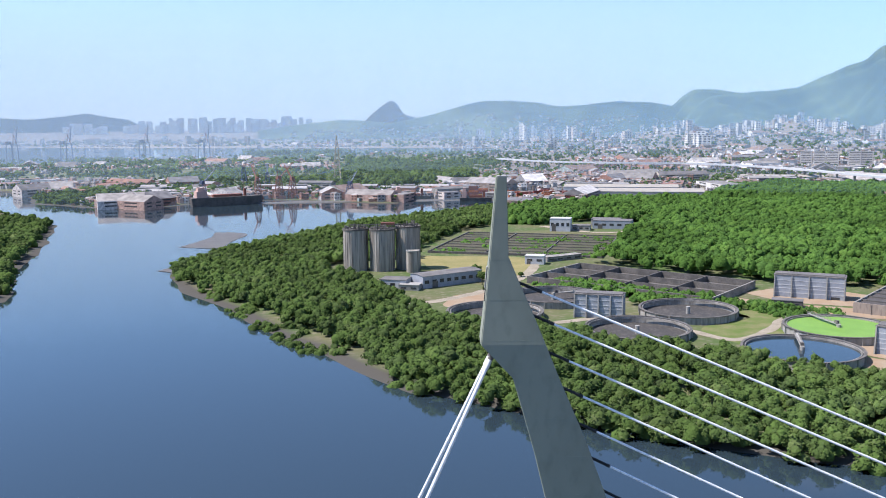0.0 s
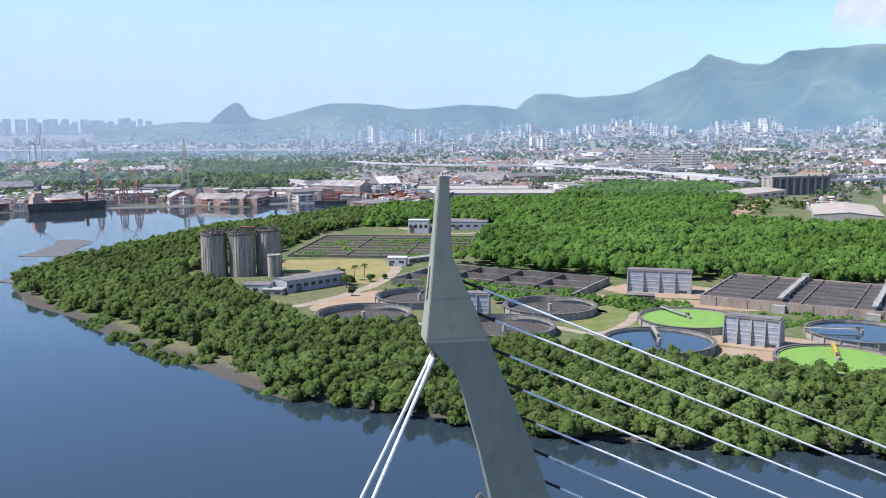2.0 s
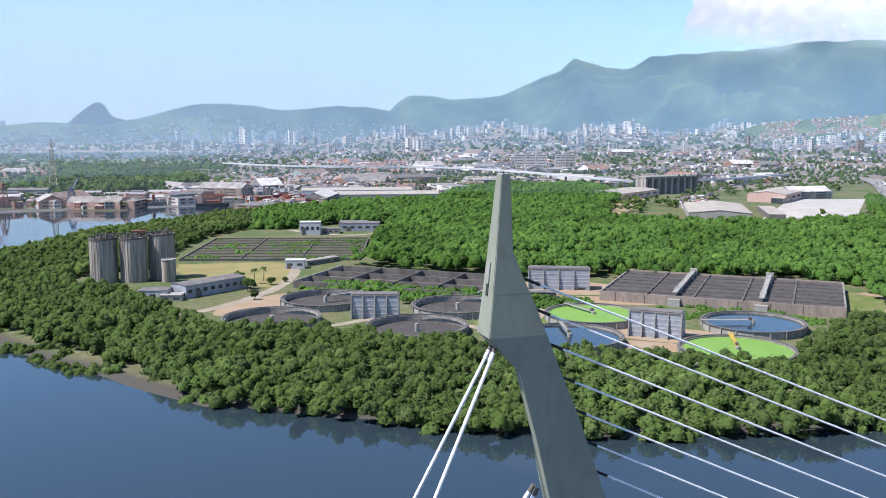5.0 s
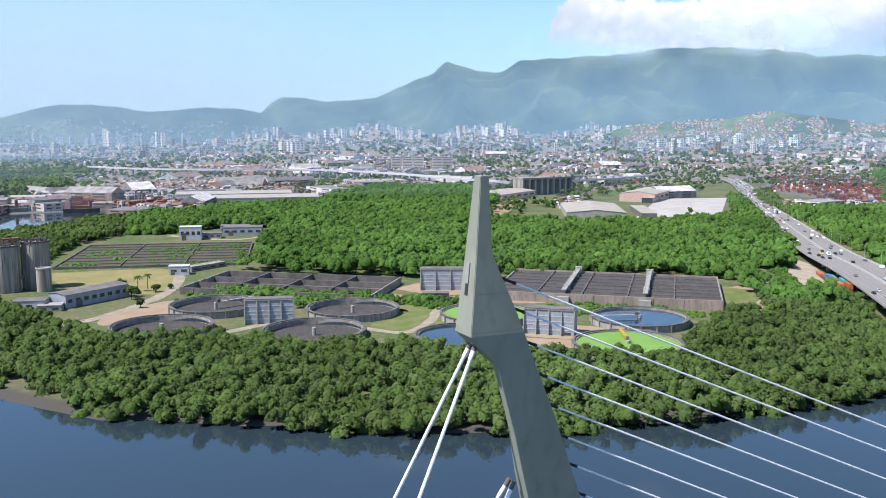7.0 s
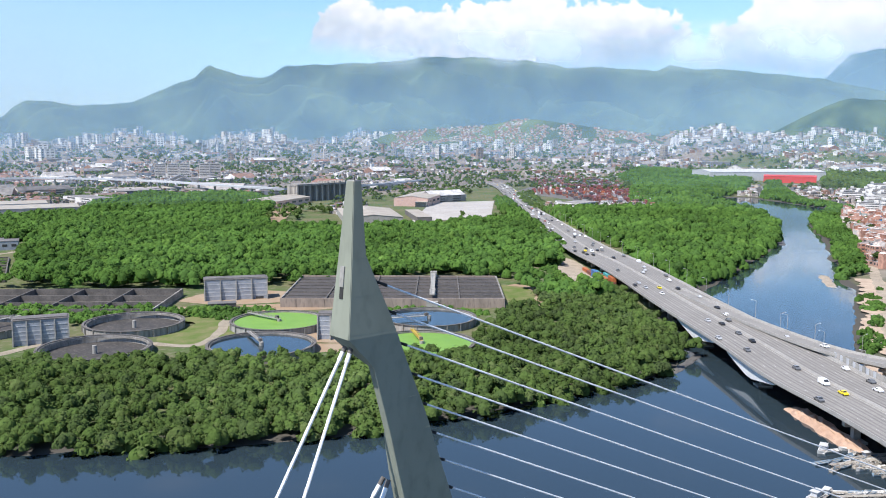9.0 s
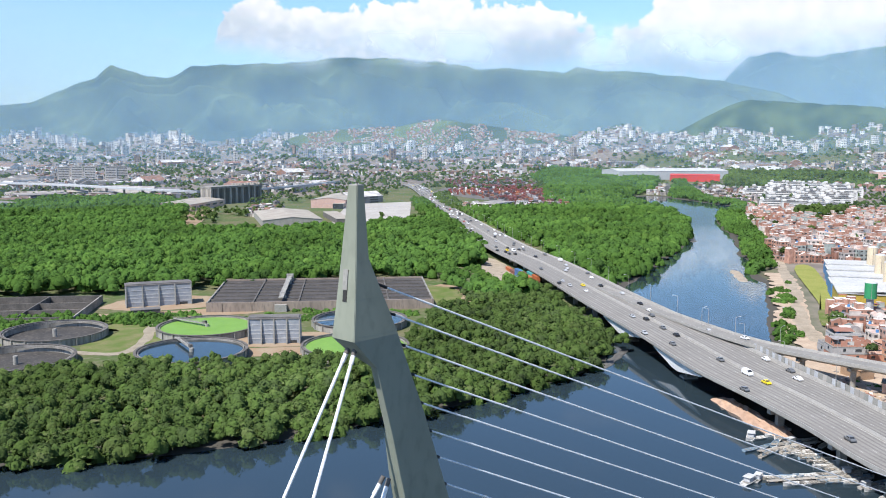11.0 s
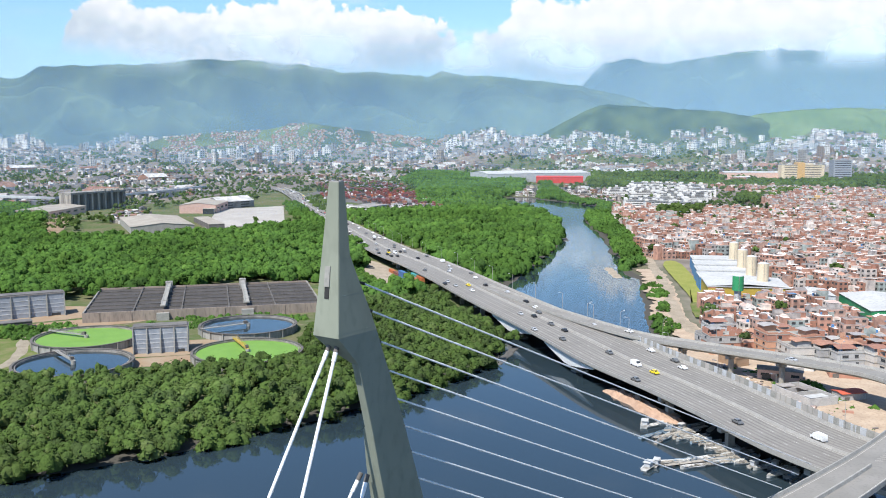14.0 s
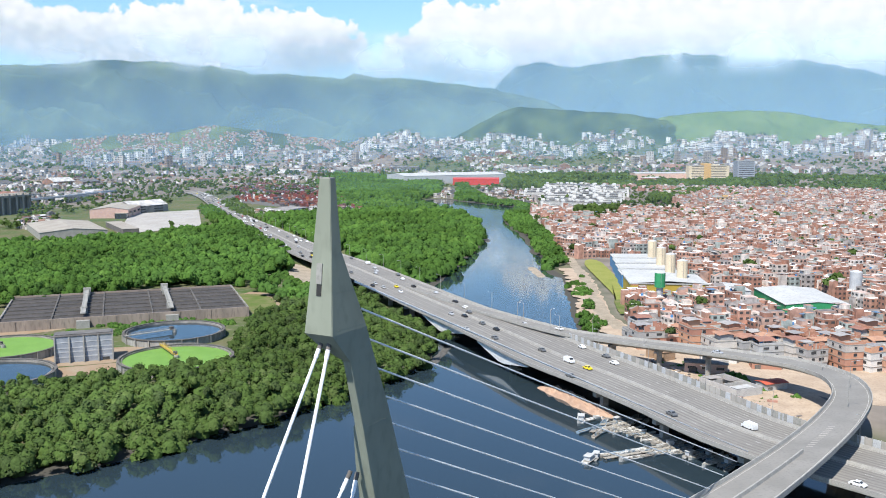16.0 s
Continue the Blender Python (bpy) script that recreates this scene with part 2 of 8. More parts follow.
ground_material()
mat("grass", (0.085, 0.125, 0.030), (0.165, 0.155, 0.075), 9.0, 1.0, 0.1, 10.0, c=(0.09, 0.15, 0.03), spec=0.1)
mat("works_path", (0.29, 0.255, 0.195), (0.23, 0.20, 0.15), 6.0, 1.0, 0.05, spec=0.1)
mat("meadow", (0.23, 0.235, 0.065), (0.18, 0.205, 0.05), 12.0, 1.0, 0.1, 10.0, c=(0.27, 0.245, 0.09), spec=0.1)
mat("bank_sand", (0.42, 0.335, 0.25), (0.34, 0.265, 0.195), 7.0, 1.0, 0.05, 7.0, c=(0.27, 0.20, 0.15), spec=0.1)
mat("dry_grass", (0.235, 0.20, 0.09), (0.18, 0.165, 0.07), 18.0, 1.0, 0.1, 10.0, c=(0.15, 0.16, 0.05), spec=0.1)
mat("earth", (0.26, 0.185, 0.12), (0.28, 0.225, 0.16), 10.0, 1.0, 0.1, 8.0, c=(0.24, 0.165, 0.105), spec=0.1)
mat("path_sand", (0.34, 0.29, 0.225), (0.26, 0.22, 0.165), 6.0, 1.0, 0.05, spec=0.1)
mat("mud", (0.10, 0.096, 0.088), (0.07, 0.067, 0.062), 9.0, 0.7, 0.05, 9.0, c=(0.135, 0.13, 0.118))


def leaf_material(name, tones, grain=(0.55, 1.25)):
    """Foliage: colours from dark to bright by the attribute tone, varied over tens of metres, thin enough to let some light through."""
    m = bpy.data.materials.new(name)
    m.use_nodes = True
    nt = m.node_tree
    nt.nodes.clear()
    out, mix = nt.nodes.new("ShaderNodeOutputMaterial"), nt.nodes.new("ShaderNodeMixShader")
    df, tl = nt.nodes.new("ShaderNodeBsdfDiffuse"), nt.nodes.new("ShaderNodeBsdfTranslucent")
    at, geo = nt.nodes.new("ShaderNodeAttribute"), nt.nodes.new("ShaderNodeNewGeometry")
    at.attribute_name = "tone"
    cr = nt.nodes.new("ShaderNodeValToRGB")
    while len(cr.color_ramp.elements) < len(tones):
        cr.color_ramp.elements.new(0.5)
    for i, k in enumerate(tones):
        cr.color_ramp.elements[i].position = i / (len(tones) - 1)
        cr.color_ramp.elements[i].color = (*k, 1)
    nt.links.new(at.outputs["Fac"], cr.inputs[0])
    col = cr.outputs[0]
    for scale, lo, hi in ((0.011, 0.74, 1.26), (0.06, 0.85, 1.15), (0.9, *grain)):
        ns, mr = nt.nodes.new("ShaderNodeTexNoise"), nt.nodes.new("ShaderNodeMapRange")
        ns.inputs["Scale"].default_value, ns.inputs["Detail"].default_value = scale, 3.0
        nt.links.new(geo.outputs["Position"], ns.inputs["Vector"])
        nt.links.new(ns.outputs[0], mr.inputs[0])
        for i, k in enumerate((0.3, 0.7, lo, hi)):
            mr.inputs[i + 1].default_value = k
        hs = nt.nodes.new("ShaderNodeHueSaturation")
        nt.links.new(mr.outputs[0], hs.inputs["Value"])
        nt.links.new(col, hs.inputs["Color"])
        col = hs.outputs[0]
    nt.links.new(col, df.inputs["Color"])
    nt.links.new(col, tl.inputs["Color"])
    tuft, bn = nt.nodes.new("ShaderNodeTexNoise"), nt.nodes.new("ShaderNodeBump")
    tuft.inputs["Scale"].default_value, tuft.inputs["Detail"].default_value = 1.1, 4.0
    nt.links.new(geo.outputs["Position"], tuft.inputs["Vector"])
    bn.inputs["Strength"].default_value, bn.inputs["Distance"].default_value = 0.9, 0.7
    nt.links.new(tuft.outputs[0], bn.inputs["Height"])
    nt.links.new(bn.outputs[0], df.inputs["Normal"])
    mix.inputs[0].default_value = 0.14
    nt.links.new(df.outputs[0], mix.inputs[1])
    nt.links.new(tl.outputs[0], mix.inputs[2])
    nt.links.new(mix.outputs[0], out.inputs[0])
    MATS[name] = m


leaf_material("leaf", [(0.050, 0.094, 0.027), (0.062, 0.124, 0.029), (0.075, 0.148, 0.030), (0.100, 0.176, 0.038)], (0.8, 1.15))
leaf_material("leaf_dark", [(0.053, 0.074, 0.031), (0.062, 0.096, 0.030), (0.073, 0.118, 0.030), (0.108, 0.138, 0.052)], (0.8, 1.15))
mat("bark", (0.10, 0.075, 0.05), (0.06, 0.045, 0.03), 1.0, 0.95)
mat("algae", (0.125, 0.245, 0.030), (0.150, 0.275, 0.040), 8.0, 0.6, 0.0, 10.0, c=(0.105, 0.21, 0.030))
mat("glass_dark", (0.03, 0.035, 0.04), (0.05, 0.055, 0.06), 2.0, 0.15)
mat("roof_pale", (0.34, 0.31, 0.255), (0.27, 0.24, 0.20), 14.0, 0.8, 0.0, 8.0)
mat("roof_white", (0.46, 0.46, 0.44), (0.40, 0.40, 0.385), 14.0, 0.7)
mat("roof_dark", (0.15, 0.14, 0.13), (0.10, 0.095, 0.09), 6.0, 0.85)
mat("slab_white", (0.38, 0.355, 0.32), (0.31, 0.29, 0.26), 25.0, 0.9)
mat("slab_dark", (0.13, 0.12, 0.108), (0.10, 0.094, 0.085), 20.0, 0.9)
mat("haunch_white", (0.62, 0.63, 0.62), (0.52, 0.53, 0.52), 4.0, 0.7)
mat("rust_red", (0.24, 0.085, 0.055), (0.17, 0.07, 0.05), 4.0, 0.8)
mat("crane_blue", (0.10, 0.13, 0.20), (0.07, 0.09, 0.14), 5.0, 0.6)
mat("green_paint", (0.03, 0.26, 0.10), (0.03, 0.22, 0.09), 5.0, 0.6)
mat("blue_paint", (0.07, 0.22, 0.46), (0.06, 0.18, 0.38), 5.0, 0.6)
mat("yellow_paint", (0.44, 0.31, 0.045), (0.36, 0.26, 0.045), 5.0, 0.6)
mat("red_paint", (0.55, 0.05, 0.04), (0.45, 0.05, 0.04), 5.0, 0.6)
mat("cream", (0.62, 0.52, 0.36), (0.55, 0.46, 0.33), 5.0, 0.8)
mat("forest_hill", (0.022, 0.040, 0.028), (0.105, 0.140, 0.065), 240.0, 1.0, 0.0, 8.0, c=(0.036, 0.058, 0.036), spec=0.05)
mat("pasture_hill", (0.022, 0.042, 0.020), (0.075, 0.105, 0.040), 90.0, 1.0, 0.0, 9.0, c=(0.026, 0.045, 0.022), spec=0.05)
mat("meadow_hill", (0.085, 0.135, 0.045), (0.13, 0.18, 0.07), 160.0, 1.0, 0.0, 7.0, c=(0.05, 0.08, 0.03), spec=0.05)
mat("rock_hill", (0.16, 0.15, 0.14), (0.11, 0.11, 0.10), 90.0, 1.0, 0.0, 7.0, c=(0.07, 0.09, 0.045), spec=0.05)


def water_material():
    m = bpy.data.materials.new("water")
    m.use_nodes = True
    nt = m.node_tree
    bs = nt.nodes["Principled BSDF"]
    bs.inputs["Base Color"].default_value = (0.020, 0.033, 0.042, 1)
    bs.inputs["Roughness"].default_value = 0.06
    bs.inputs["IOR"].default_value = 1.5
    geo = nt.nodes.new("ShaderNodeNewGeometry")
    ns = nt.nodes.new("ShaderNodeTexNoise")
    ns.inputs["Scale"].default_value, ns.inputs["Detail"].default_value = 0.22, 4.0
    nt.links.new(geo.outputs["Position"], ns.inputs["Vector"])
    bn = nt.nodes.new("ShaderNodeBump")
    bn.inputs["Strength"].default_value, bn.inputs["Distance"].default_value = 0.012, 0.05
    nt.links.new(ns.outputs[0], bn.inputs["Height"])
    nt.links.new(bn.outputs[0], bs.inputs["Normal"])
    MATS["water"] = m


water_material()

# ---- mesh helpers ----


class Geo:
    """Gathers faces for one mesh."""

    def __init__(self):
        self.v, self.f, self.m, self.t = [], [], [], []
        self.tone = 0.5

    def add(self, vs, fs, mi=0):
        n = len(self.v)
        self.v.extend(vs)
        self.f.extend([tuple(i + n for i in q) for q in fs])
        self.m.extend([mi] * len(fs))
        self.t.extend([self.tone] * len(fs))
        return self

    def box(self, x, y, z, sx, sy, sz, rot=0.0, mi=0, top=None):
        """A box on its base centre (x, y, z); top: the share by which its upper side is smaller."""
        c, s = math.cos(rot), math.sin(rot)
        k = top or (1, 1)
        vs = []
        for zz, kx, ky in ((z, 1, 1), (z + sz, *k)):
            for dx, dy in ((-1, -1), (1, -1), (1, 1), (-1, 1)):
                a, b = dx * sx / 2 * kx, dy * sy / 2 * ky
                vs.append((x + a * c - b * s, y + a * s + b * c, zz))
        return self.add(vs, [(3, 2, 1, 0), (4, 5, 6, 7), (0, 1, 5, 4), (1, 2, 6, 5), (2, 3, 7, 6), (3, 0, 4, 7)], mi)

    def gable(self, x, y, z, sx, sy, h, rot=0.0, mi=0, over=0.0, thick=0.15):
        """A ridged roof slab along its local x."""
        c, s = math.cos(rot), math.sin(rot)
        vs = []
        for dz in (0, thick):
            for a in (-1, 1):
                for b, zz in ((-1, 0), (0, h), (1, 0)):
                    px, py = a * (sx / 2 + over), b * (sy / 2 + over)
                    vs.append((x + px * c - py * s, y + px * s + py * c, z + zz + dz))
        fs = [(6, 9, 10, 7), (7, 10, 11, 8), (3, 0, 1, 4), (4, 1, 2, 5), (0, 3, 9, 6), (5, 2, 8, 11), (0, 6, 7, 1), (1, 7, 8, 2), (4, 10, 9, 3), (5, 11, 10, 4)]
        return self.add(vs, fs, mi)

    def prism(self, pts, z0, z1, mi=0):
        n = len(pts)
        vs = [(p[0], p[1], z0) for p in pts] + [(p[0], p[1], z1) for p in pts]
        fs = [tuple(range(n - 1, -1, -1)), tuple(range(n, 2 * n))] + [(i, (i + 1) % n, n + (i + 1) % n, n + i) for i in range(n)]
        return self.add(vs, fs, mi)

    def cyl(self, x, y, z0, z1, r0, r1=None, n=16, mi=0, caps=True):
        r1 = r0 if r1 is None else r1
        vs = [(x + r * math.cos(6.2832 * i / n), y + r * math.sin(6.2832 * i / n), z) for z, r in ((z0, r0), (z1, r1)) for i in range(n)]
        fs = [(i, (i + 1) % n, n + (i + 1) % n, n + i) for i in range(n)]
        if caps:
            fs += [tuple(range(n - 1, -1, -1)), tuple(range(n, 2 * n))]
        return self.add(vs, fs, mi)

    def ring(self, x, y, z0, z1, ro, ri, n=48, mi=0):
        vs = []
        for r, z in ((ro, z0), (ro, z1), (ri, z1), (ri, z0)):
            vs += [(x + r * math.cos(6.2832 * i / n), y + r * math.sin(6.2832 * i / n), z) for i in range(n)]
        fs = []
        for k in range(4):
            a, b = k * n, (k + 1) % 4 * n
            fs += [(a + i, a + (i + 1) % n, b + (i + 1) % n, b + i) for i in range(n)]
        return self.add(vs, fs, mi)

    def tube(self, p, q, r, n=8, mi=0, r1=None):
        p, q = Vector(p), Vector(q)
        d = (q - p).normalized()
        a = d.cross(Vector((0, 0, 1)) if abs(d.z) < 0.9 else Vector((1, 0, 0))).normalized()
        b = d.cross(a)
        r1 = r if r1 is None else r1
        vs = []
        for c, rr in ((p, r), (q, r1)):
            vs += [tuple(c + a * (rr * math.cos(6.2832 * i / n)) + b * (rr * math.sin(6.2832 * i / n))) for i in range(n)]
        fs = [(i, n + i, n + (i + 1) % n, (i + 1) % n) for i in range(n)] + [tuple(range(n)), tuple(range(2 * n - 1, n - 1, -1))]
        return self.add(vs, fs, mi)

    def beam(self, p, q, w, h, mi=0):
        """A bar of width w and height h from p to q."""
        p, q = Vector(p), Vector(q)
        d = (q - p).normalized()
        a = d.cross(Vector((0, 0, 1)) if abs(d.z) < 0.95 else Vector((1, 0, 0))).normalized() * (w / 2)
        b = a.cross(d).normalized() * (h / 2)
        vs = [tuple(c + i * a + j * b) for c in (p, q) for i, j in ((-1, -1), (1, -1), (1, 1), (-1, 1))]
        return self.add(vs, [(0, 1, 2, 3), (7, 6, 5, 4), (0, 4, 5, 1), (1, 5, 6, 2), (2, 6, 7, 3), (3, 7, 4, 0)], mi)

    def mesh(self, name, *mats):
        me = bpy.data.meshes.new(name)
        if len(self.f) < 4000:
            bm = bmesh.new()
            made = [bm.verts.new(v) for v in self.v]
            for f in self.f:
                bm.faces.new([made[i] for i in f])
            bmesh.ops.recalc_face_normals(bm, faces=bm.faces)
            bmesh.ops.split_edges(bm, edges=bm.edges)
            bm.to_mesh(me)
            bm.free()
        else:
            me.from_pydata(self.v, [], self.f)
        me.polygons.foreach_set("use_smooth", [False] * len(me.polygons))
        for k in mats:
            me.materials.append(MATS[k])
        me.polygons.foreach_set("material_index", self.m)
        at = me.attributes.new("tone", "FLOAT", "FACE")
        at.data.foreach_set("value", self.t)
        me.update()
        return me


def thing(name, label, category, x=0.0, y=0.0, z=0.0, rz=0.0, group="", kind=""):
    ob = new(name)
    ob.matrix_basis = pose(x, y, z, 0, 0, rz)
    ob.empty_display_size = 1.0
    return tagged(ob, label, category, group, kind)


def part(name, g, mats, parent, label=""):
    """Links gathered faces (or a mesh) as one mesh object under a thing or a part."""
    mats = (mats,) if isinstance(mats, str) else mats
    ob = new(name, g.mesh(name, *mats) if isinstance(g, Geo) else g)
    ob.parent = parent
    if label:
        tagged(ob, label)
    return ob


def single(name, g, mats, label, category="", kind="", group=""):
    mats = (mats,) if isinstance(mats, str) else mats
    return tagged(new(name, g.mesh(name, *mats)), label, category, group, kind)


def curve_points(pts, step):
    """A smooth line through pts (any dimension), resampled at about step metres."""
    P = np.array(pts, float)
    P = np.vstack([2 * P[0] - P[1], P, 2 * P[-1] - P[-2]])
    out = []
    for i in range(1, len(P) - 2):
        a, b, c, d = P[i - 1:i + 3]
        n = max(2, int(np.linalg.norm((c - b)[:2]) / step))
        for k in range(n):
            t = k / n
            out.append(0.5 * (2 * b + (c - a) * t + (2 * a - 5 * b + 4 * c - d) * t * t + (3 * b - a - 3 * c + d) * t ** 3))
    out.append(P[-2])
    return np.array(out)


# ---- distance: land past NEAR metres is drawn in towards the eye along its line of sight ----
EYE = (-35.0, 12.0, 98.0)
NEAR, SPAN = 2500.0, 2200.0


def squash(x, y, z):
    """Moves a place that lies far off nearer along its line of sight, so that all stays within the lens's reach."""
    dx, dy = x - EYE[0], y - EYE[1]
    d = np.hypot(dx, dy)
    e = np.where(d > NEAR, NEAR + SPAN * (1 - np.exp(-(np.maximum(d, NEAR) - NEAR) / SPAN)), d)
    k = e / np.maximum(d, 1e-6)
    return EYE[0] + dx * k, EYE[1] + dy * k, EYE[2] + (z - EYE[2]) * k


def polar(az, d):
    return EYE[0] + d * np.sin(np.radians(az)), EYE[1] + d * np.cos(np.radians(az))

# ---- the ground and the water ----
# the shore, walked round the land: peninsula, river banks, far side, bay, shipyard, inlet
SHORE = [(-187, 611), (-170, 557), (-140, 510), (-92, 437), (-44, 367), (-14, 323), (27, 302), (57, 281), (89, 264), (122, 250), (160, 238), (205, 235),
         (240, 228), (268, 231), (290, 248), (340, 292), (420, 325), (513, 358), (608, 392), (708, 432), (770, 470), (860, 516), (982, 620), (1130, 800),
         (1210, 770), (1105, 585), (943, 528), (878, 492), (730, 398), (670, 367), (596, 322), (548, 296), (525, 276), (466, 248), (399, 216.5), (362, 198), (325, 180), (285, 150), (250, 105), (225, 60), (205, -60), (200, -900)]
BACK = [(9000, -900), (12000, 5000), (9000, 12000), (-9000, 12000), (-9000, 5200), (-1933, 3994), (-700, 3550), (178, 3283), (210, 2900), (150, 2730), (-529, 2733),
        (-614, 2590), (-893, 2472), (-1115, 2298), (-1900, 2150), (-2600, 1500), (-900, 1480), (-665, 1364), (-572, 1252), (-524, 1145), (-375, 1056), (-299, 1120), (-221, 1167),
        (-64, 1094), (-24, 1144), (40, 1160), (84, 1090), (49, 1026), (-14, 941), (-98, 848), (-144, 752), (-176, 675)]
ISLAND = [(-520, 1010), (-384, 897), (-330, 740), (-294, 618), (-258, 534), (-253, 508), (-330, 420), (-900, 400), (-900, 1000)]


def shore_distance(x, y, ring):
    """Metres to the ring, positive inside."""
    P = np.array(ring, float)
    Q = np.roll(P, -1, axis=0)
    best = np.full(x.shape, 1e12)
    inside = np.zeros(x.shape, bool)
    for (ax, ay), (bx, by) in zip(P, Q):
        ex, ey = bx - ax, by - ay
        t = np.clip(((x - ax) * ex + (y - ay) * ey) / (ex * ex + ey * ey), 0, 1)
        best = np.minimum(best, (x - ax - t * ex) ** 2 + (y - ay - t * ey) ** 2)
        cross = ((ay > y) != (by > y))
        with np.errstate(divide="ignore", invalid="ignore"):
            inside ^= cross & (x < ex * (y - ay) / (ey if ey else 1e-9) + ax)
    return np.where(inside, 1, -1) * np.sqrt(best)


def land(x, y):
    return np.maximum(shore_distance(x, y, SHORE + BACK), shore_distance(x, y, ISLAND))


def ripple(x, y):
    return 1.6 * np.sin(x * 0.071 + 1.3 * np.sin(y * 0.053)) + 1.2 * np.sin(y * 0.113 + x * 0.047) + 0.8 * np.sin(x * 0.31 + y * 0.27)


def rise(x, y):
    """The plain climbs gently towards the hills, in swells."""
    dx, dy = x - EYE[0], y - EYE[1]
    d, a = np.hypot(dx, dy), np.degrees(np.arctan2(dx, dy))
    east = np.clip((a - 46) / 12, 0, 1)
    up = np.clip((d - 2350) / (2400 - 800 * east), 0, 1) ** 1.2 * np.clip((a - 10) / 8, 0, 1)
    return up * (62 + 38 * east + 22 * np.sin(a * 0.9 + 1.0) + 12 * np.sin(a * 2.3 + d * 0.002))


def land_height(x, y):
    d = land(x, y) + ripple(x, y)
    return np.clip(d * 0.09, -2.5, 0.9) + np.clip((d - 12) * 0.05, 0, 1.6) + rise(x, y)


def polar_sheet(name, azs, ds, height, material, label, smooth=True):
    A, D = np.meshgrid(azs, ds, indexing="ij")
    X, Y = polar(A, D)
    Z = height(X, Y)
    X, Y, Z = squash(X, Y, Z)
    n, m = A.shape
    idx = np.arange(n * m).reshape(n, m)
    F = np.stack([idx[:-1, :-1], idx[:-1, 1:], idx[1:, 1:], idx[1:, :-1]], -1).reshape(-1, 4)
    me = bpy.data.meshes.new(name)
    me.from_pydata(np.stack([X, Y, Z], -1).reshape(-1, 3).tolist(), [], F[:, ::-1].tolist())
    me.materials.append(MATS[material])
    me.polygons.foreach_set("use_smooth", [smooth] * len(me.polygons))
    me.update()
    return tagged(new(name, me), label, kind="structure")


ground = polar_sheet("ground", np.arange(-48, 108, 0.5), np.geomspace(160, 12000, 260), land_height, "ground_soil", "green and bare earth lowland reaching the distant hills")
gx, gy = np.meshgrid(np.arange(-48, 108, 0.5), np.geomspace(160, 12000, 260), indexing="ij")
gx, gy = polar(gx, gy)
town = np.where((gx < 0.05 * gy) & (gy < 2750), 0.18, 1.0) * np.clip((np.maximum(np.minimum(gy - 930 - 0.25 * gx, 4000), shore_distance(gx, gy, [(300, 190), (340, 200), (373, 200), (430, 230), (530, 275), (700, 390), (1000, 560), (1500, 900), (9000, 900), (9000, -900), (230, -900), (230, 70)]))) * 0.03, 0, 1)
ground.data.attributes.new("town", "FLOAT", "POINT").data.foreach_set("value", town.ravel())
polar_sheet("water", np.linspace(-180, 180, 181), np.geomspace(1.0, 12000, 60), lambda x, y: 0 * x, "water", "dark calm blue water of the river and bay", False)

# ---- hills ----


HILLS = {}


def ridge_mesh(name, profile, dist, depth, material, label, rough=0.5, step=0.12, foot=-6, rows=40, seed=0, wave=900.0):
    """A hill range: crest heights by azimuth (degrees, thousandths of the distance above the eye), falling to the land in spurs and gullies."""
    P = np.array(profile, float)
    azs = np.arange(P[0, 0], P[-1, 0] + step, step)
    crest = np.interp(azs, P[:, 0], P[:, 1])
    k = np.ones(5) / 5
    crest = 0.5 * crest + 0.5 * np.convolve(np.pad(crest, 2, mode="edge"), k, "valid")

    def place(a, u):
        s = u / 0.72 if u <= 0.72 else (1 - u) / 0.28
        s = min(1.0, max(0.0, s))
        d = dist + depth * (u - 0.72)
        x, y = polar(a, d)
        top = EYE[2] + float(np.interp(a, azs, crest)) * 0.001 * dist
        q = Vector((x / wave, y / wave, seed * 1.7))
        w = Vector((noise.noise(q * 1.3), noise.noise(q * 1.3 + Vector((5, 3, 1))), 0)) * 0.35
        ridged = 1 - abs(noise.noise(q + w)) * 2.4
        ridged += (1 - abs(noise.noise((q + w) * 2.3)) * 2.4) * 0.5 + (1 - abs(noise.noise(q * 5.1)) * 2.4) * 0.22
        z = foot + (top - foot) * (s ** 1.15 + rough * (ridged - 1.0) * s * (1 - s) ** 0.8)
        if s > 0.97:
            z = top + (top - foot) * (0.020 * noise.noise(q * 9) + 0.012 * noise.noise(q * 27))
        z = min(z, foot + (top - foot) * (0.25 + 0.75 * s) if s < 0.97 else z)
        return tuple(float(v) for v in squash(np.float64(x), np.float64(y), np.float64(max(z, foot))))
    n = len(azs)
    verts = [place(a, j / (rows - 1)) for j in range(rows) for a in azs]
    faces = [(j * n + i, j * n + i + 1, (j + 1) * n + i + 1, (j + 1) * n + i) for j in range(rows - 1) for i in range(n - 1)]
    me = bpy.data.meshes.new(name)
    me.from_pydata(verts, [], faces)
    me.materials.append(MATS[material])
    me.polygons.foreach_set("use_smooth", [True] * len(faces))
    me.update()

    def unsquashed(a, u):
        """A place on the slope before it is drawn in."""
        x, y, z = place(a, u)
        dx, dy = x - EYE[0], y - EYE[1]
        e = math.hypot(dx, dy)
        d = e if e < NEAR else NEAR - SPAN * math.log(1 - (e - NEAR) / SPAN)
        return EYE[0] + dx * d / e, EYE[1] + dy * d / e, EYE[2] + (z - EYE[2]) * d / e
    HILLS[name] = unsquashed
    return tagged(new(name, me), label, "hill", kind="structure")


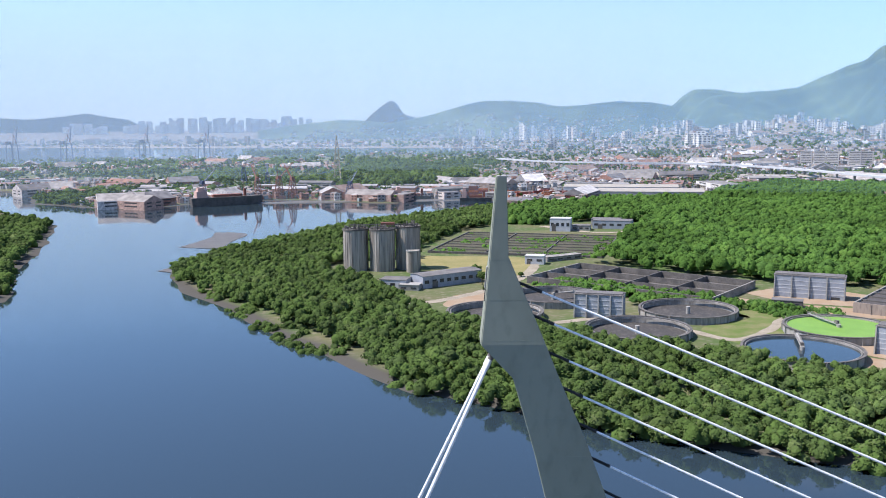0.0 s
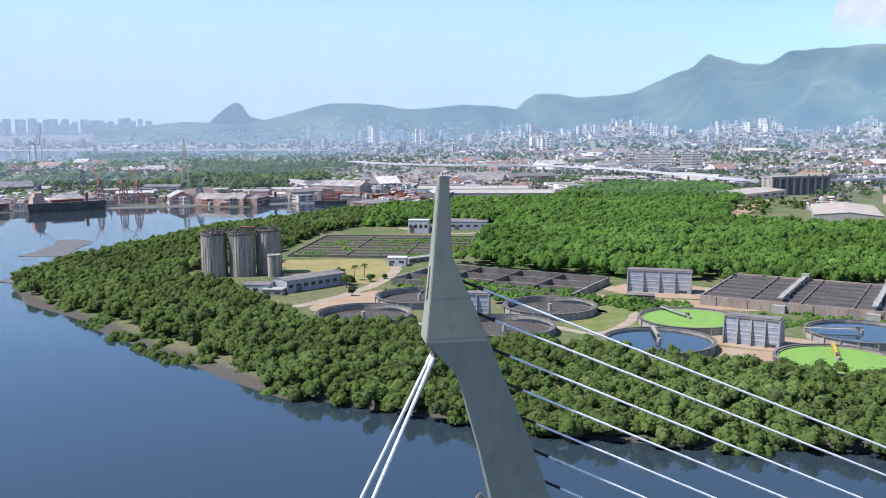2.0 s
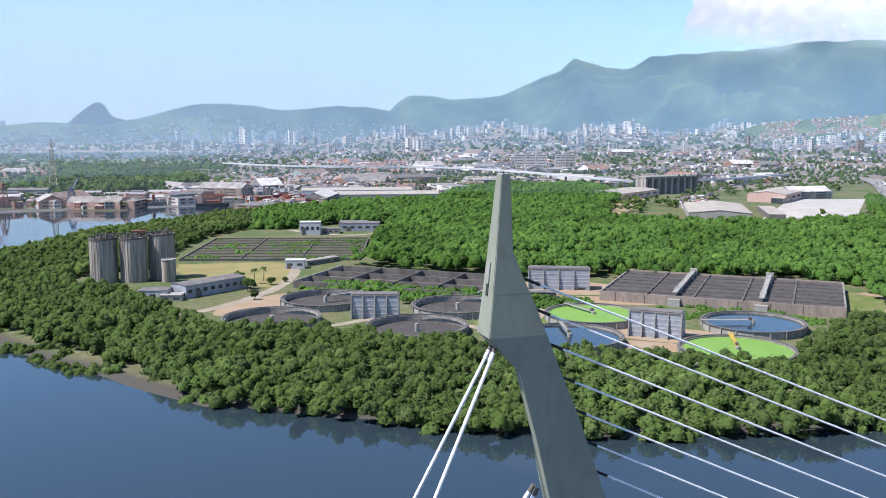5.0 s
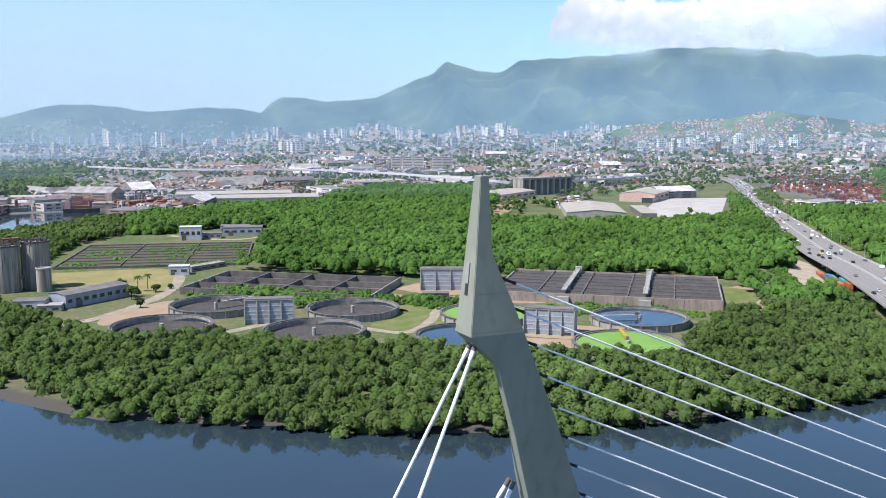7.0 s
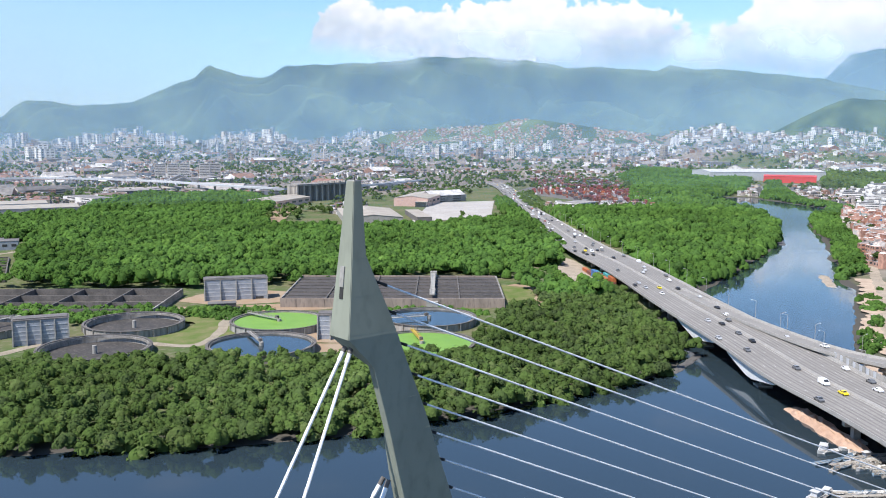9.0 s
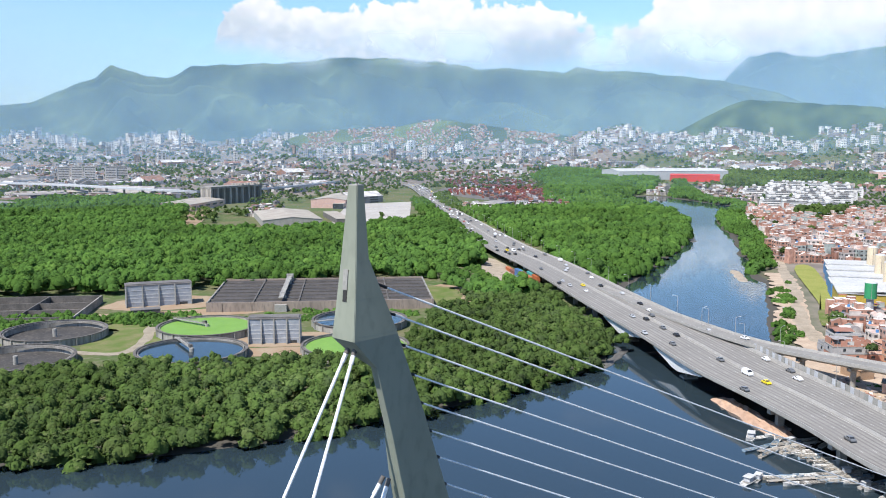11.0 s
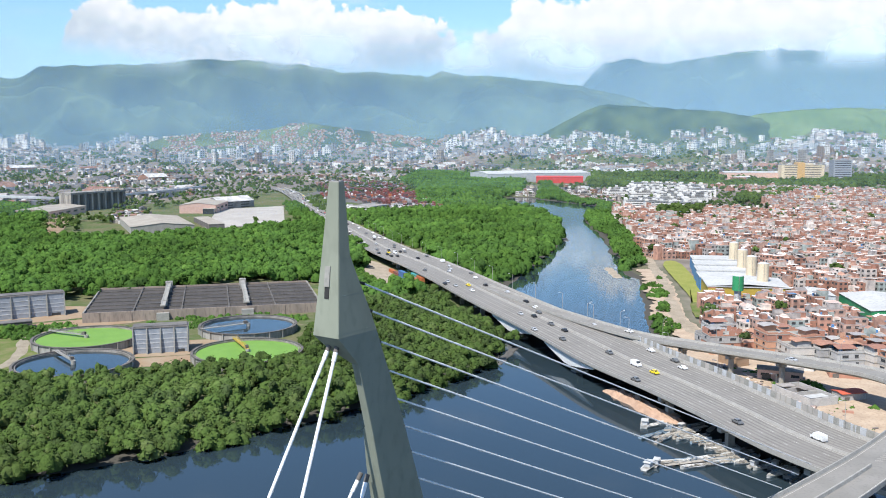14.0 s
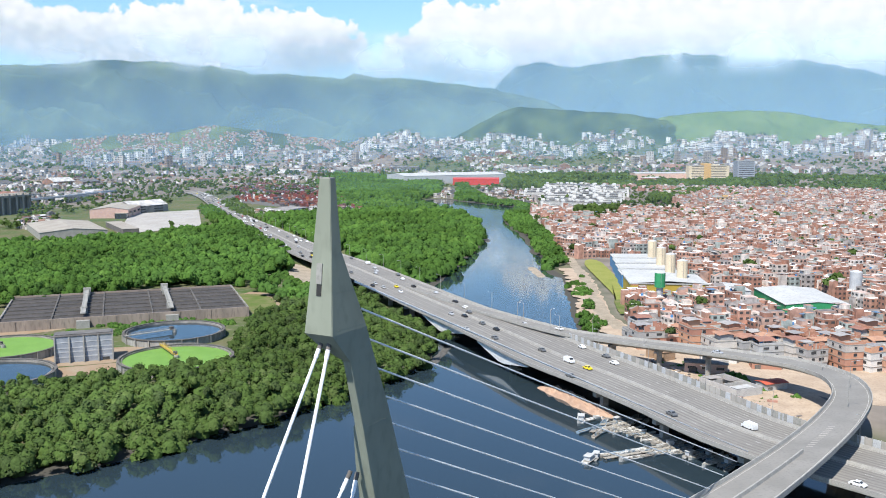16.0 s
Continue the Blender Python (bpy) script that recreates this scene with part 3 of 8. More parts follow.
ridge_mesh("backdrop_hills", [(-40, 5), (-33, 9), (-28, 6), (-25.7, 7), (-24, 5), (-22.2, 8), (-20.9, 11), (-19.7, 7), (-18.5, 4), (-17.6, -6), (-16, -9)], 15000, 2500, "forest_hill", "pale distant hills across the bay", seed=5)
ridge_mesh("backdrop_dome", [(-5.2, -7), (-4.5, 0), (-4.0, 8), (-3.6, 14), (-3.1, 20), (-2.75, 23), (-2.45, 20), (-2.3, 15), (-2.05, 7), (-1.5, 5), (-0.9, 2), (0.6, 0), (1.5, -6)], 14500, 1700, "rock_hill", "steep dome of bare rock beside the bay", rough=0.15, seed=9, wave=500.0)
ridge_mesh("backdrop_range", [(-11, -9), (-8.8, -3), (-7.6, -1), (-5.8, 2), (-4.5, 1), (-2.8, -2), (-0.9, 4), (0.5, 10), (2.3, 19), (3.4, 21), (4.6, 21), (6.1, 19), (7.7, 14), (9.1, 15), (11.2, 19), (13.3, 17), (14.6, 13), (17, 6), (20, -4)],
           6000, 1500, "forest_hill", "wooded hills with houses on their lower slopes", seed=2)
ridge_mesh("backdrop_massif", [(11, -4), (13.5, 6), (14.6, 14), (15.1, 23), (15.8, 30), (17.1, 29), (18.5, 25), (21.5, 29), (23.1, 42), (24.1, 49), (25.2, 56), (25.7, 66), (26, 69), (26.4, 66), (27.5, 60), (28.5, 57), (29.5, 57), (30.5, 69), (33, 71),
                               (36.7, 75), (38.8, 79), (42.3, 80), (45.4, 77), (47.9, 69), (50.6, 69), (53.4, 64), (54.1, 70), (55.6, 66), (57.5, 65), (59.5, 60), (62.4, 55), (66, 40), (70, 10)],
           6000, 1500, "forest_hill", "long forested mountain range with a sharp summit", seed=1, rows=60, wave=800.0, rough=1.15)
ridge_mesh("backdrop_peaks", [(58, 20), (61, 45), (62.8, 53), (63.4, 64), (64.1, 77), (65.4, 82), (67.9, 75), (69.3, 80), (72, 86), (74.3, 88), (76.9, 84), (80.7, 79), (83.7, 69), (86, 57), (92, 60), (100, 40)],
           14000, 4000, "forest_hill", "steep misty mountains under the clouds", seed=7, rows=46, wave=1500.0, rough=0.7)
ridge_mesh("green_hill", [(48, -26), (51, -20), (54, -5), (57, 0), (59, -1), (60.1, 0), (61, 9), (62, 18), (63, 27), (64, 34), (66.2, 32), (68.5, 29), (71, 26), (73.5, 18), (75.5, 4), (78, -26)], 4100, 900, "pasture_hill", "rounded green hill with wooded slopes", seed=3, rough=0.6, wave=420.0)
ridge_mesh("meadow_hill", [(69, -26), (71, 8), (73, 22), (75.5, 27), (78, 29), (80.5, 26), (82.5, 18), (85, 12), (90, 8), (96, 0), (102, -26)], 4130, 700, "meadow_hill", "lower hill with bright grassy slopes", seed=8, rough=0.5, wave=380.0)
ridge_mesh("house_hill", [(31, -26), (34, -16), (37.2, -1), (39.9, 4), (42.7, 6), (44.5, 12), (45.9, 14), (47.6, 10), (50.8, 2), (53.3, -3), (56, -12), (59, -26)], 4000, 800, "forest_hill", "low wooded hill covered with small houses", seed=4)

# ---- foliage ----


def crowns(name, places, radii, heights, leaves, leaf, material, label, category, seed=1, kind="stuff", aspect=0.78, lobes=6):
    """Many tree crowns as one mass: each a cluster of uneven lobes, every lobe a dark heart wrapped in leaf sprays, with tones by crown, lobe and spray."""
    rs = np.random.RandomState(seed)
    P = np.asarray(places, float)
    N, L, K = len(P), leaves, lobes
    R, H = np.asarray(radii, float), np.asarray(heights, float)
    flat = np.array([1, 1, aspect])

    def directions(shape, low):
        u, ph = rs.uniform(low, 1.0, shape), rs.uniform(0, 2 * np.pi, shape)
        q = np.sqrt(np.maximum(0, 1 - u * u))
        return np.stack([q * np.cos(ph), q * np.sin(ph), u], -1)
    # lobes round the middle of the crown, the first on top
    LD = directions((N, K), -0.55)
    LD[:, 0] = (0.0, 0.0, 0.75)
    LC = LD * (R[:, None] * rs.uniform(0.35, 0.70, (N, K)))[..., None] * flat
    LC += P[:, None, :]
    LC[..., 2] += (H - R * aspect * 1.05)[:, None]
    LR = R[:, None] * rs.uniform(0.38, 0.62, (N, K))
    which = np.tile(np.arange(L) % K, (N, 1))
    rows = np.arange(N)[:, None]
    D = directions((N, L), -0.45)
    C = LC[rows, which] + D * (LR[rows, which] * rs.choice([0.85, 0.96, 1.03, 1.1, 1.25], (N, L)))[..., None] * np.array([1, 1, 0.9])
    nrm = D * 0.5 + LD[rows, which] * 0.4 + rs.normal(0, 0.22, D.shape)
    nrm[..., 2] += 0.75
    nrm /= np.linalg.norm(nrm, axis=-1, keepdims=True)
    t1 = np.cross(nrm, rs.normal(0, 1, D.shape))
    t1 /= np.linalg.norm(t1, axis=-1, keepdims=True)
    t2 = np.cross(nrm, t1)
    s = leaf * rs.uniform(0.55, 1.4, (N, L))[..., None] * np.clip(R / R.mean(), 0.7, 1.4)[:, None, None]
    bend = nrm * s * 0.22
    V = np.stack([C - t1 * s - bend, C + t1 * s * 0.9 - t2 * s * 0.55 - bend, C + t2 * s * 1.1 + bend], 2).reshape(-1, 3)
    F = np.arange(len(V)).reshape(-1, 3)
    crown_tone = rs.beta(2.2, 2.2, N)
    lobe_tone = crown_tone[:, None] * 0.8 + 0.1 + rs.uniform(-0.14, 0.14, (N, K))
    tone = (lobe_tone[rows, which] + rs.uniform(-0.22, 0.22, (N, L))).reshape(-1)
    nl = len(F)
    # the heart of each lobe: a small uneven dome
    ang = np.arange(5) * 2 * np.pi / 5
    O = np.concatenate([np.stack([0.88 * np.cos(ang), 0.88 * np.sin(ang), np.full(5, -0.45)], -1), np.stack([0.80 * np.cos(ang + 0.63), 0.80 * np.sin(ang + 0.63), np.full(5, 0.42)], -1), np.array([[0, 0, 0.92]])])
    nx = (np.arange(5) + 1) % 5
    a = np.arange(5)
    OF = np.concatenate([np.stack([a, nx, a + 5], -1), np.stack([nx, nx + 5, a + 5], -1), np.stack([a + 5, nx + 5, np.full(5, 10)], -1)])
    W = LC[:, :, None, :] + O[None, None] * (LR[..., None] * rs.uniform(0.80, 1.08, (N, K, 11)))[..., None]
    base = len(V) + np.arange(N * K)[:, None, None] * 11
    F = np.concatenate([F, (base + OF[None]).reshape(-1, 3)])
    V = np.concatenate([V, W.reshape(-1, 3)])
    me = bpy.data.meshes.new(name)
    V = np.stack(squash(V[:, 0], V[:, 1], V[:, 2]), -1)
    nf = len(F)
    me.vertices.add(len(V))
    me.vertices.foreach_set("co", V.astype(np.float32).reshape(-1))
    me.loops.add(nf * 3)
    me.loops.foreach_set("vertex_index", F.astype(np.int32).reshape(-1))
    me.polygons.add(nf)
    me.polygons.foreach_set("loop_start", np.arange(0, nf * 3, 3).astype(np.int32))
    me.materials.append(MATS[material])
    me.polygons.foreach_set("use_smooth", np.arange(nf) >= nl)
    me.update(calc_edges=True)
    heart = np.repeat(lobe_tone.reshape(-1), 15)
    me.attributes.new("tone", "FLOAT", "FACE").data.foreach_set("value", np.clip(np.concatenate([tone, heart]), 0, 1).astype(np.float32))
    return tagged(new(name, me), label, category, kind=kind)


def scatter(poly, spacing, seed, keep=None, jitter=0.45):
    """Places inside the ring poly at about spacing metres."""
    rs = np.random.RandomState(seed)
    P = np.array(poly, float)
    x0, y0 = P.min(0)
    x1, y1 = P.max(0)
    gx, gy = np.meshgrid(np.arange(x0, x1, spacing), np.arange(y0, y1, spacing * 0.87))
    gx = gx + (np.arange(gx.shape[0]) % 2)[:, None] * spacing / 2
    x = gx.ravel() + rs.uniform(-jitter, jitter, gx.size) * spacing
    y = gy.ravel() + rs.uniform(-jitter, jitter, gx.size) * spacing
    ok = shore_distance(x, y, poly) > 0
    if keep is not None:
        ok &= keep(x, y)
    return x[ok], y[ok], rs


def wood(name, poly, spacing, height, leaves, leaf, material, label, seed, keep=None, category="trees", lobes=6, aspect=0.78):
    x, y, rs = scatter(poly, spacing, seed, keep)
    n = len(x)
    swell = np.array([noise.noise(Vector((a * 0.02, b * 0.02, seed))) for a, b in zip(x, y)])
    h = height * (1 + 0.3 * swell) * rs.uniform(0.78, 1.18, n)
    r = spacing * 0.70 * rs.choice([0.65, 0.85, 1.0, 1.2, 1.5], n) * rs.uniform(0.9, 1.1, n)
    z = np.maximum(land_height(x, y), 0.0)
    return crowns(name, np.stack([x, y, z], -1), r, h, leaves, leaf, material, label, category, seed, aspect=aspect, lobes=lobes)

# ---- the water works: plan ----
TANKS = [(59, 484.5), (25, 443.5), (121.5, 445), (87.5, 404), (178.5, 402.5), (146.5, 363), (241.5, 361), (203, 319.5)]
TANK_R = 23.8
GROUND = 2.4


def in_rect(x, y, cx, cy, sx, sy, ux, uy):
    dx, dy = x - cx, y - cy
    return (np.abs(dx * ux + dy * uy) < sx / 2) & (np.abs(-dx * uy + dy * ux) < sy / 2)


def clear_of_works(x, y):
    """True where trees may stand: away from tanks, basins, sheds, paths and yards."""
    ok = np.ones(x.shape, bool)
    for i, (a, b) in enumerate(TANKS):
        ok &= np.hypot(x - a, y - b) > TANK_R + 3.5
    ok &= ~in_rect(x, y, 74, 446, 40, 24, 0.93, -0.36) & ~in_rect(x, y, 191, 361, 46, 26, 0.76, -0.65)
    ok &= ~in_rect(x, y, 281, 437, 128, 86, 0.763, -0.647)
    ok &= ~in_rect(x, y, 121, 545, 118, 66, 0.78, -0.62)
    ok &= ~in_rect(x, y, 200, 476, 62, 42, 0.90, -0.43)
    ok &= ~in_rect(x, y, 64, 712, 150, 150, 0.96, -0.28)
    ok &= ~in_rect(x, y, -40, 590, 70, 62, 1, 0)
    ok &= ~in_rect(x, y, -8, 535, 62, 52, 0.85, -0.5)
    ok &= ~in_rect(x, y, 27, 590, 86, 90, 1, 0)
    ok &= ~in_rect(x, y, 142, 415, 40, 70, 0.6, 0.8)
    ok &= ~in_rect(x, y, 22, 500, 60, 34, 0.8, 0.6)
    ok &= ~in_rect(x, y, 323, 382, 60, 34, 0.66, 0.75)
    ok &= ~in_rect(x, y, 300, 352, 60, 14, 0.6, -0.8) & ~in_rect(x, y, 408, 410, 104, 58, 0.6, 0.8)
    ok &= ~in_rect(x, y, 108, 497, 150, 44, 0.78, -0.62) & ~in_rect(x, y, 230, 405, 110, 36, 0.763, -0.647)
    return ok


SHORE_WOOD = [(-176, 604), (-160, 566), (-128, 524), (-84, 462), (-34, 392), (-6, 334), (29, 306), (58, 285), (90, 268), (122, 254), (160, 242), (205, 239), (240, 232), (266, 234),
              (286, 250), (318, 281), (352, 330), (345, 380), (300, 360), (203, 292), (146, 336), (87, 376), (25, 415), (-20, 460), (-40, 530), (-75, 570), (-80, 620), (-20, 640), (-14, 690), (15, 800), (60, 860),
              (70, 980), (46, 1014), (-10, 930), (-92, 838), (-138, 748), (-168, 672)]
BACK_WOOD = [(352, 330), (390, 368), (424, 420), (476, 500), (560, 600), (640, 700), (600, 705), (505, 708), (431, 760), (400, 800), (440, 885), (560, 1060), (600, 1240), (503, 1290), (396, 1250),
             (293, 1036), (196, 840), (150, 745), (124, 677), (100, 606), (150, 566), (215, 522), (272, 492), (330, 474), (374, 432), (356, 402), (330, 370)]
GAP_WOOD = [(60, 850), (95, 835), (130, 862), (190, 850), (240, 930), (300, 1040), (320, 1075), (200, 1085), (150, 1040), (95, 1030), (75, 990)]
SHORE_WOOD[:5] = [(x - 5.0, y - 6.0) for x, y in SHORE_WOOD[:5]]
SHORE_WOOD[5:15] = [(x - 3.5, y - 8.0) for x, y in SHORE_WOOD[5:15]]
wood("mangrove", SHORE_WOOD, 5.4, 8.0, 110, 0.46, "leaf_dark", "dense dark green mangrove trees along the muddy shore", 11, clear_of_works, lobes=6, aspect=0.95)
wood("inlet_wood", GAP_WOOD, 7.4, 9.0, 50, 0.8, "leaf", "green woodland behind the drying beds", 24)
wood("forest", BACK_WOOD, 7.2, 10.0, 66, 0.66, "leaf", "dense bright green woodland behind the water works", 12, clear_of_works, lobes=6, aspect=0.7)
RIVER_WOOD = [(430, 351), (512, 366), (607, 400), (699, 439), (764, 477), (854, 525), (974, 627), (1100, 770), (1260, 805), (1700, 1050), (1900, 1500), (1500, 1250), (1250, 1010), (1000, 830), (880, 690), (760, 770), (672, 655), (560, 498), (500, 425)]
RIVER_WOOD[:7] = [(x + 2.5, y - 8.0) for x, y in RIVER_WOOD[:7]]
wood("river_wood", RIVER_WOOD, 9.4, 10.0, 42, 0.80, "leaf", "green woodland between the motorway and the river", 13)
wood("viaduct_wood", [(284, 243), (297, 238), (347, 305), (388, 360), (374, 376), (352, 334), (318, 284)], 5.6, 7.5, 80, 0.5, "leaf_dark", "dark green trees growing up to the viaduct", 33)
wood("yard_scrub", [(366, 378), (384, 364), (402, 385), (432, 432), (462, 486), (452, 500), (420, 452)], 4.4, 2.4, 40, 0.45, "leaf", "low green scrub round the storage yard", 34,
     lambda x, y: ~in_rect(x, y, 420, 412, 92, 26, 0.6, 0.8))
wood("verge_wood", [(484, 505), (500, 500), (560, 575), (640, 672), (745, 800), (850, 925), (838, 940), (735, 815), (690, 770), (640, 705), (560, 610)], 7.2, 8.5, 50, 0.75, "leaf", "green trees pressing up to the motorway", 35)
wood("verge_wood", [(700, 690), (722, 700), (800, 800), (880, 893), (960, 985), (948, 1000), (868, 915), (790, 822)], 7.4, 7.5, 44, 0.8, "leaf_dark", "dark green trees lining the container yard", 36)
BANK_WOOD = [(556, 299), (600, 322), (672, 364), (735, 396), (880, 489), (950, 530), (1108, 584), (1200, 740), (1500, 900), (1900, 1150), (1890, 1100), (1480, 865), (1200, 680), (1120, 562), (1000, 518), (905, 474), (815, 418), (745, 378), (660, 338), (585, 296)]
wood("bank_wood", BANK_WOOD, 5.6, 6.5, 40, 0.7, "leaf", "trees lining the far river bank", 14)
ISLAND_WOOD = [(-500, 995), (-392, 893), (-338, 740), (-300, 618), (-264, 536), (-262, 512), (-330, 440), (-390, 560), (-430, 760), (-520, 960)]
wood("island_wood", ISLAND_WOOD, 7.2, 8.0, 40, 0.85, "leaf_dark", "dark mangrove on the opposite bank", 15)
wood("shore_scrub", [(-182, 600), (-152, 542), (-97, 436), (-50, 368), (-16, 326), (-8, 338), (-40, 388), (-88, 455), (-130, 515), (-165, 562)], 5.0, 2.6, 60, 0.4, "leaf_dark", "low mangrove saplings scattered over the mud", 28,
     lambda x, y: np.array([noise.noise(Vector((a * 0.05, b * 0.05, 6.0))) > 0.14 for a, b in zip(x, y)]))
wood("islet_wood", [(-566, 1250), (-518, 1152), (-380, 1066), (-360, 1100), (-450, 1180), (-540, 1262)], 7.0, 6.0, 40, 1.2, "leaf_dark", "low mangrove fringing the shipyard shore", 16)

wood("scrub", [(40, 520), (60, 540), (150, 470), (230, 440), (300, 360), (270, 350), (200, 400), (150, 440), (90, 480)], 3.6, 1.9, 34, 0.40, "leaf", "low green scrub between tanks and basins", 17,
     lambda x, y: np.array([noise.noise(Vector((a * 0.06, b * 0.06, 2.0))) > 0.02 for a, b in zip(x, y)]) & np.all([np.hypot(x - a, y - b) > TANK_R + 3 for a, b in TANKS], axis=0) & ~in_rect(x, y, 281, 437, 128, 86, 0.763, -0.647))

# ---- the cable-stayed bridge ----


def pylon():
    th = thing("bridge_pylon", "leaning grey concrete bridge pylon with a tapered top", "bridge pylon", 8, 87, 0)
    # outline in the bridge's plane: east edge down, west edge up (x, z)
    east = [(6.0, 94.6), (6.15, 87.0), (7.3, 84.2), (8.7, 81.0), (11.0, 75.2), (13.6, 69.0), (15.9, 62.6), (24.0, 40.0), (34.0, 12.0), (36.0, -3.0)]
    west = [(5.05, 94.6), (4.35, 87.0), (3.85, 82.0), (3.45, 78.5), (6.5, 75.2), (7.4, 72.0), (8.7, 67.3), (9.8, 62.6), (15.0, 42.0), (22.0, 12.0), (24.0, -3.0)]
    zs = [94.6, 91, 87, 84.2, 81.0, 78.5, 76.6, 75.2, 72, 69, 67.6, 67.2, 65.5, 62.6, 56, 48, 40, 28, 12, -3]

    def edge(pts, z):
        return float(np.interp(-z, [-p[1] for p in pts], [p[0] for p in pts]))
    g = Geo()
    rows = []
    for z in zs:
        south = float(np.interp(z, [-3, 78.5, 94.6], [-1.9, -1.8, -0.68]))
        north = float(np.interp(z, [-3, 56, 62.6, 67.2, 67.6, 75.2, 76.6, 78.5, 94.6], [2.4, 0.6, 0.1, -0.45, -0.75, -0.85, 0.9, 1.8, 0.68]))
        xe, xw = edge(east, z) - 8, edge(west, z) - 8
        c = 0.07
        rows.append([(xw + c, south, z), (xe - c, south, z), (xe, south + c, z), (xe, north - c, z), (xe - c, north, z), (xw + c, north, z), (xw, north - c, z), (xw, south + c, z)])
    vs = [p for r in rows for p in r]
    fs = []
    for j in range(len(rows) - 1):
        fs += [(j * 8 + i, (j + 1) * 8 + i, (j + 1) * 8 + (i + 1) % 8, j * 8 + (i + 1) % 8) for i in range(8)]
    fs += [tuple(range(8)), tuple(range(len(vs) - 1, len(vs) - 9, -1))]
    g.add(vs, fs)
    part("shaft", g, "pylon_concrete", th)
    # thin slab added over the head's western side to catch the sun
    hz = [94.6, 87.0, 82.0, 78.52]
    vs = []
    for z in hz:
        e = float(np.interp(z, [78.5, 94.6], [1.8, 0.68])) - 0.05
        xw = edge(west, z) - 8
        vs += [(xw - 0.03, -e, z), (xw - 0.03, e, z), (xw + 0.02, e, z), (xw + 0.02, -e, z)]
    fs = [(4 * j + i, 4 * j + 4 + i, 4 * j + 4 + (i + 1) % 4, 4 * j + (i + 1) % 4) for j in range(3) for i in range(4)] + [(0, 1, 2, 3), (15, 14, 13, 12)]
    part("facing", Geo().add(vs, fs), "pylon_concrete", th)
    g = Geo().box(-2.45, 0, 94.6, 0.9, 1.3, 0.12)
    part("cap", g, "concrete", th)
    # hatch in the western face: a dark slot with a pale sliding panel above it

    def face_x(z):
        return edge(west, z) - 8
    part("hatch", Geo().beam((face_x(82.5) - 0.03, 0.15, 82.5), (face_x(83.7) - 0.03, 0.15, 83.7), 0.62, 0.10), "black_steel", th, "dark open hatch")
    part("hatch_panel", Geo().beam((face_x(83.75) - 0.08, 0.15, 83.75), (face_x(85.9) - 0.08, 0.15, 85.9), 0.7, 0.16), "concrete", th, "pale hatch panel")
    part("lifting_eye", Geo().tube((-2.6, -0.3, 94.7), (-2.6, -0.3, 95.0), 0.06, 6), "black_steel", th)
    for z in (90.6, 86.7, 82.8, 78.9, 75.0, 71.1, 67.2, 63.3):
        s0 = float(np.interp(z, [-3, 78.5, 94.6], [-1.9, -1.8, -0.68]))
        part("pour_joint", Geo().box((edge(east, z) + edge(west, z)) / 2 - 8, s0 + 0.02, z, edge(east, z) - edge(west, z) - 0.3, 0.05, 0.04), "pylon_concrete", th)
    return th


pylon()
ANCHORS = [(7.7, 84.1, 163), (8.9, 80.9, 154), (10.4, 77.2, 143), (11.8, 73.6, 133), (13.2, 70.0, 124), (14.6, 66.4, 114), (15.9, 62.9, 105), (17.1, 59.3, 95), (18.4, 55.7, 86)]
DECK = 19.0
for ax, az_, ex in ANCHORS:
    th = thing("stay_cable", "white sheathed stay cable running from pylon to deck", "stay cable", ax, 86.9, az_, group="stay cables")
    d = Vector((ex - ax, -0.3 - 0.08 * (ex - 8), DECK - az_))
    n = d.normalized()
    part("sheath", Geo().tube(n * 1.6, d, 0.115, 10), "white_cable", th)
    part("collar", Geo().tube(n * -0.5, n * 1.7, 0.15, 8).tube(n * 1.55, n * 1.9, 0.18, 8), "black_steel", th, "black anchor collar")
for sgn, foot in ((0.5, 97.0), (-0.5, 83.0)):
    for top, fx in ((77.6, -22.0), (61.5, -14.0)):
        x0 = 4.75 if top > 70 else 9.2
        th = thing("back_stay", "thick white sheathed back stay cable below the pylon head", "stay cable", x0, 87.0 + sgn, top, group="back stays")
        d = Vector((fx - x0, foot - 87.0 - sgn, 19.0 - top))
        n = d.normalized()
        part("sheath", Geo().tube(n * 1.8, d, 0.19, 10), "white_cable", th)
        part("collar", Geo().tube(n * -0.4, n * (0.9 if top > 70 else 0.5), 0.27, 10), "dark_concrete", th, "dark anchor sleeve")
        part("ring", Geo().tube(n * (0.9 if top > 70 else 0.5), n * 1.9, 0.25, 10), "white_cable", th)

# ---- the motorway ----
AXIS = [(150, -90, 9, 33), (182, 15, 9, 33), (205, 76, 9, 34), (232, 113.3, 9, 33.8), (251.5, 139.6, 9, 36), (274, 173, 9, 38), (309, 218, 9, 37), (363, 291, 9, 36), (410, 352, 9, 35), (449, 405, 9, 35), (505, 485, 8.5, 34),
        (640, 652, 7, 29), (768, 812, 6, 27), (938, 1008, 5.5, 26), (1040, 1130, 5, 26), (1120, 1240, 5, 26)]
LINE = curve_points(AXIS, 8.0)


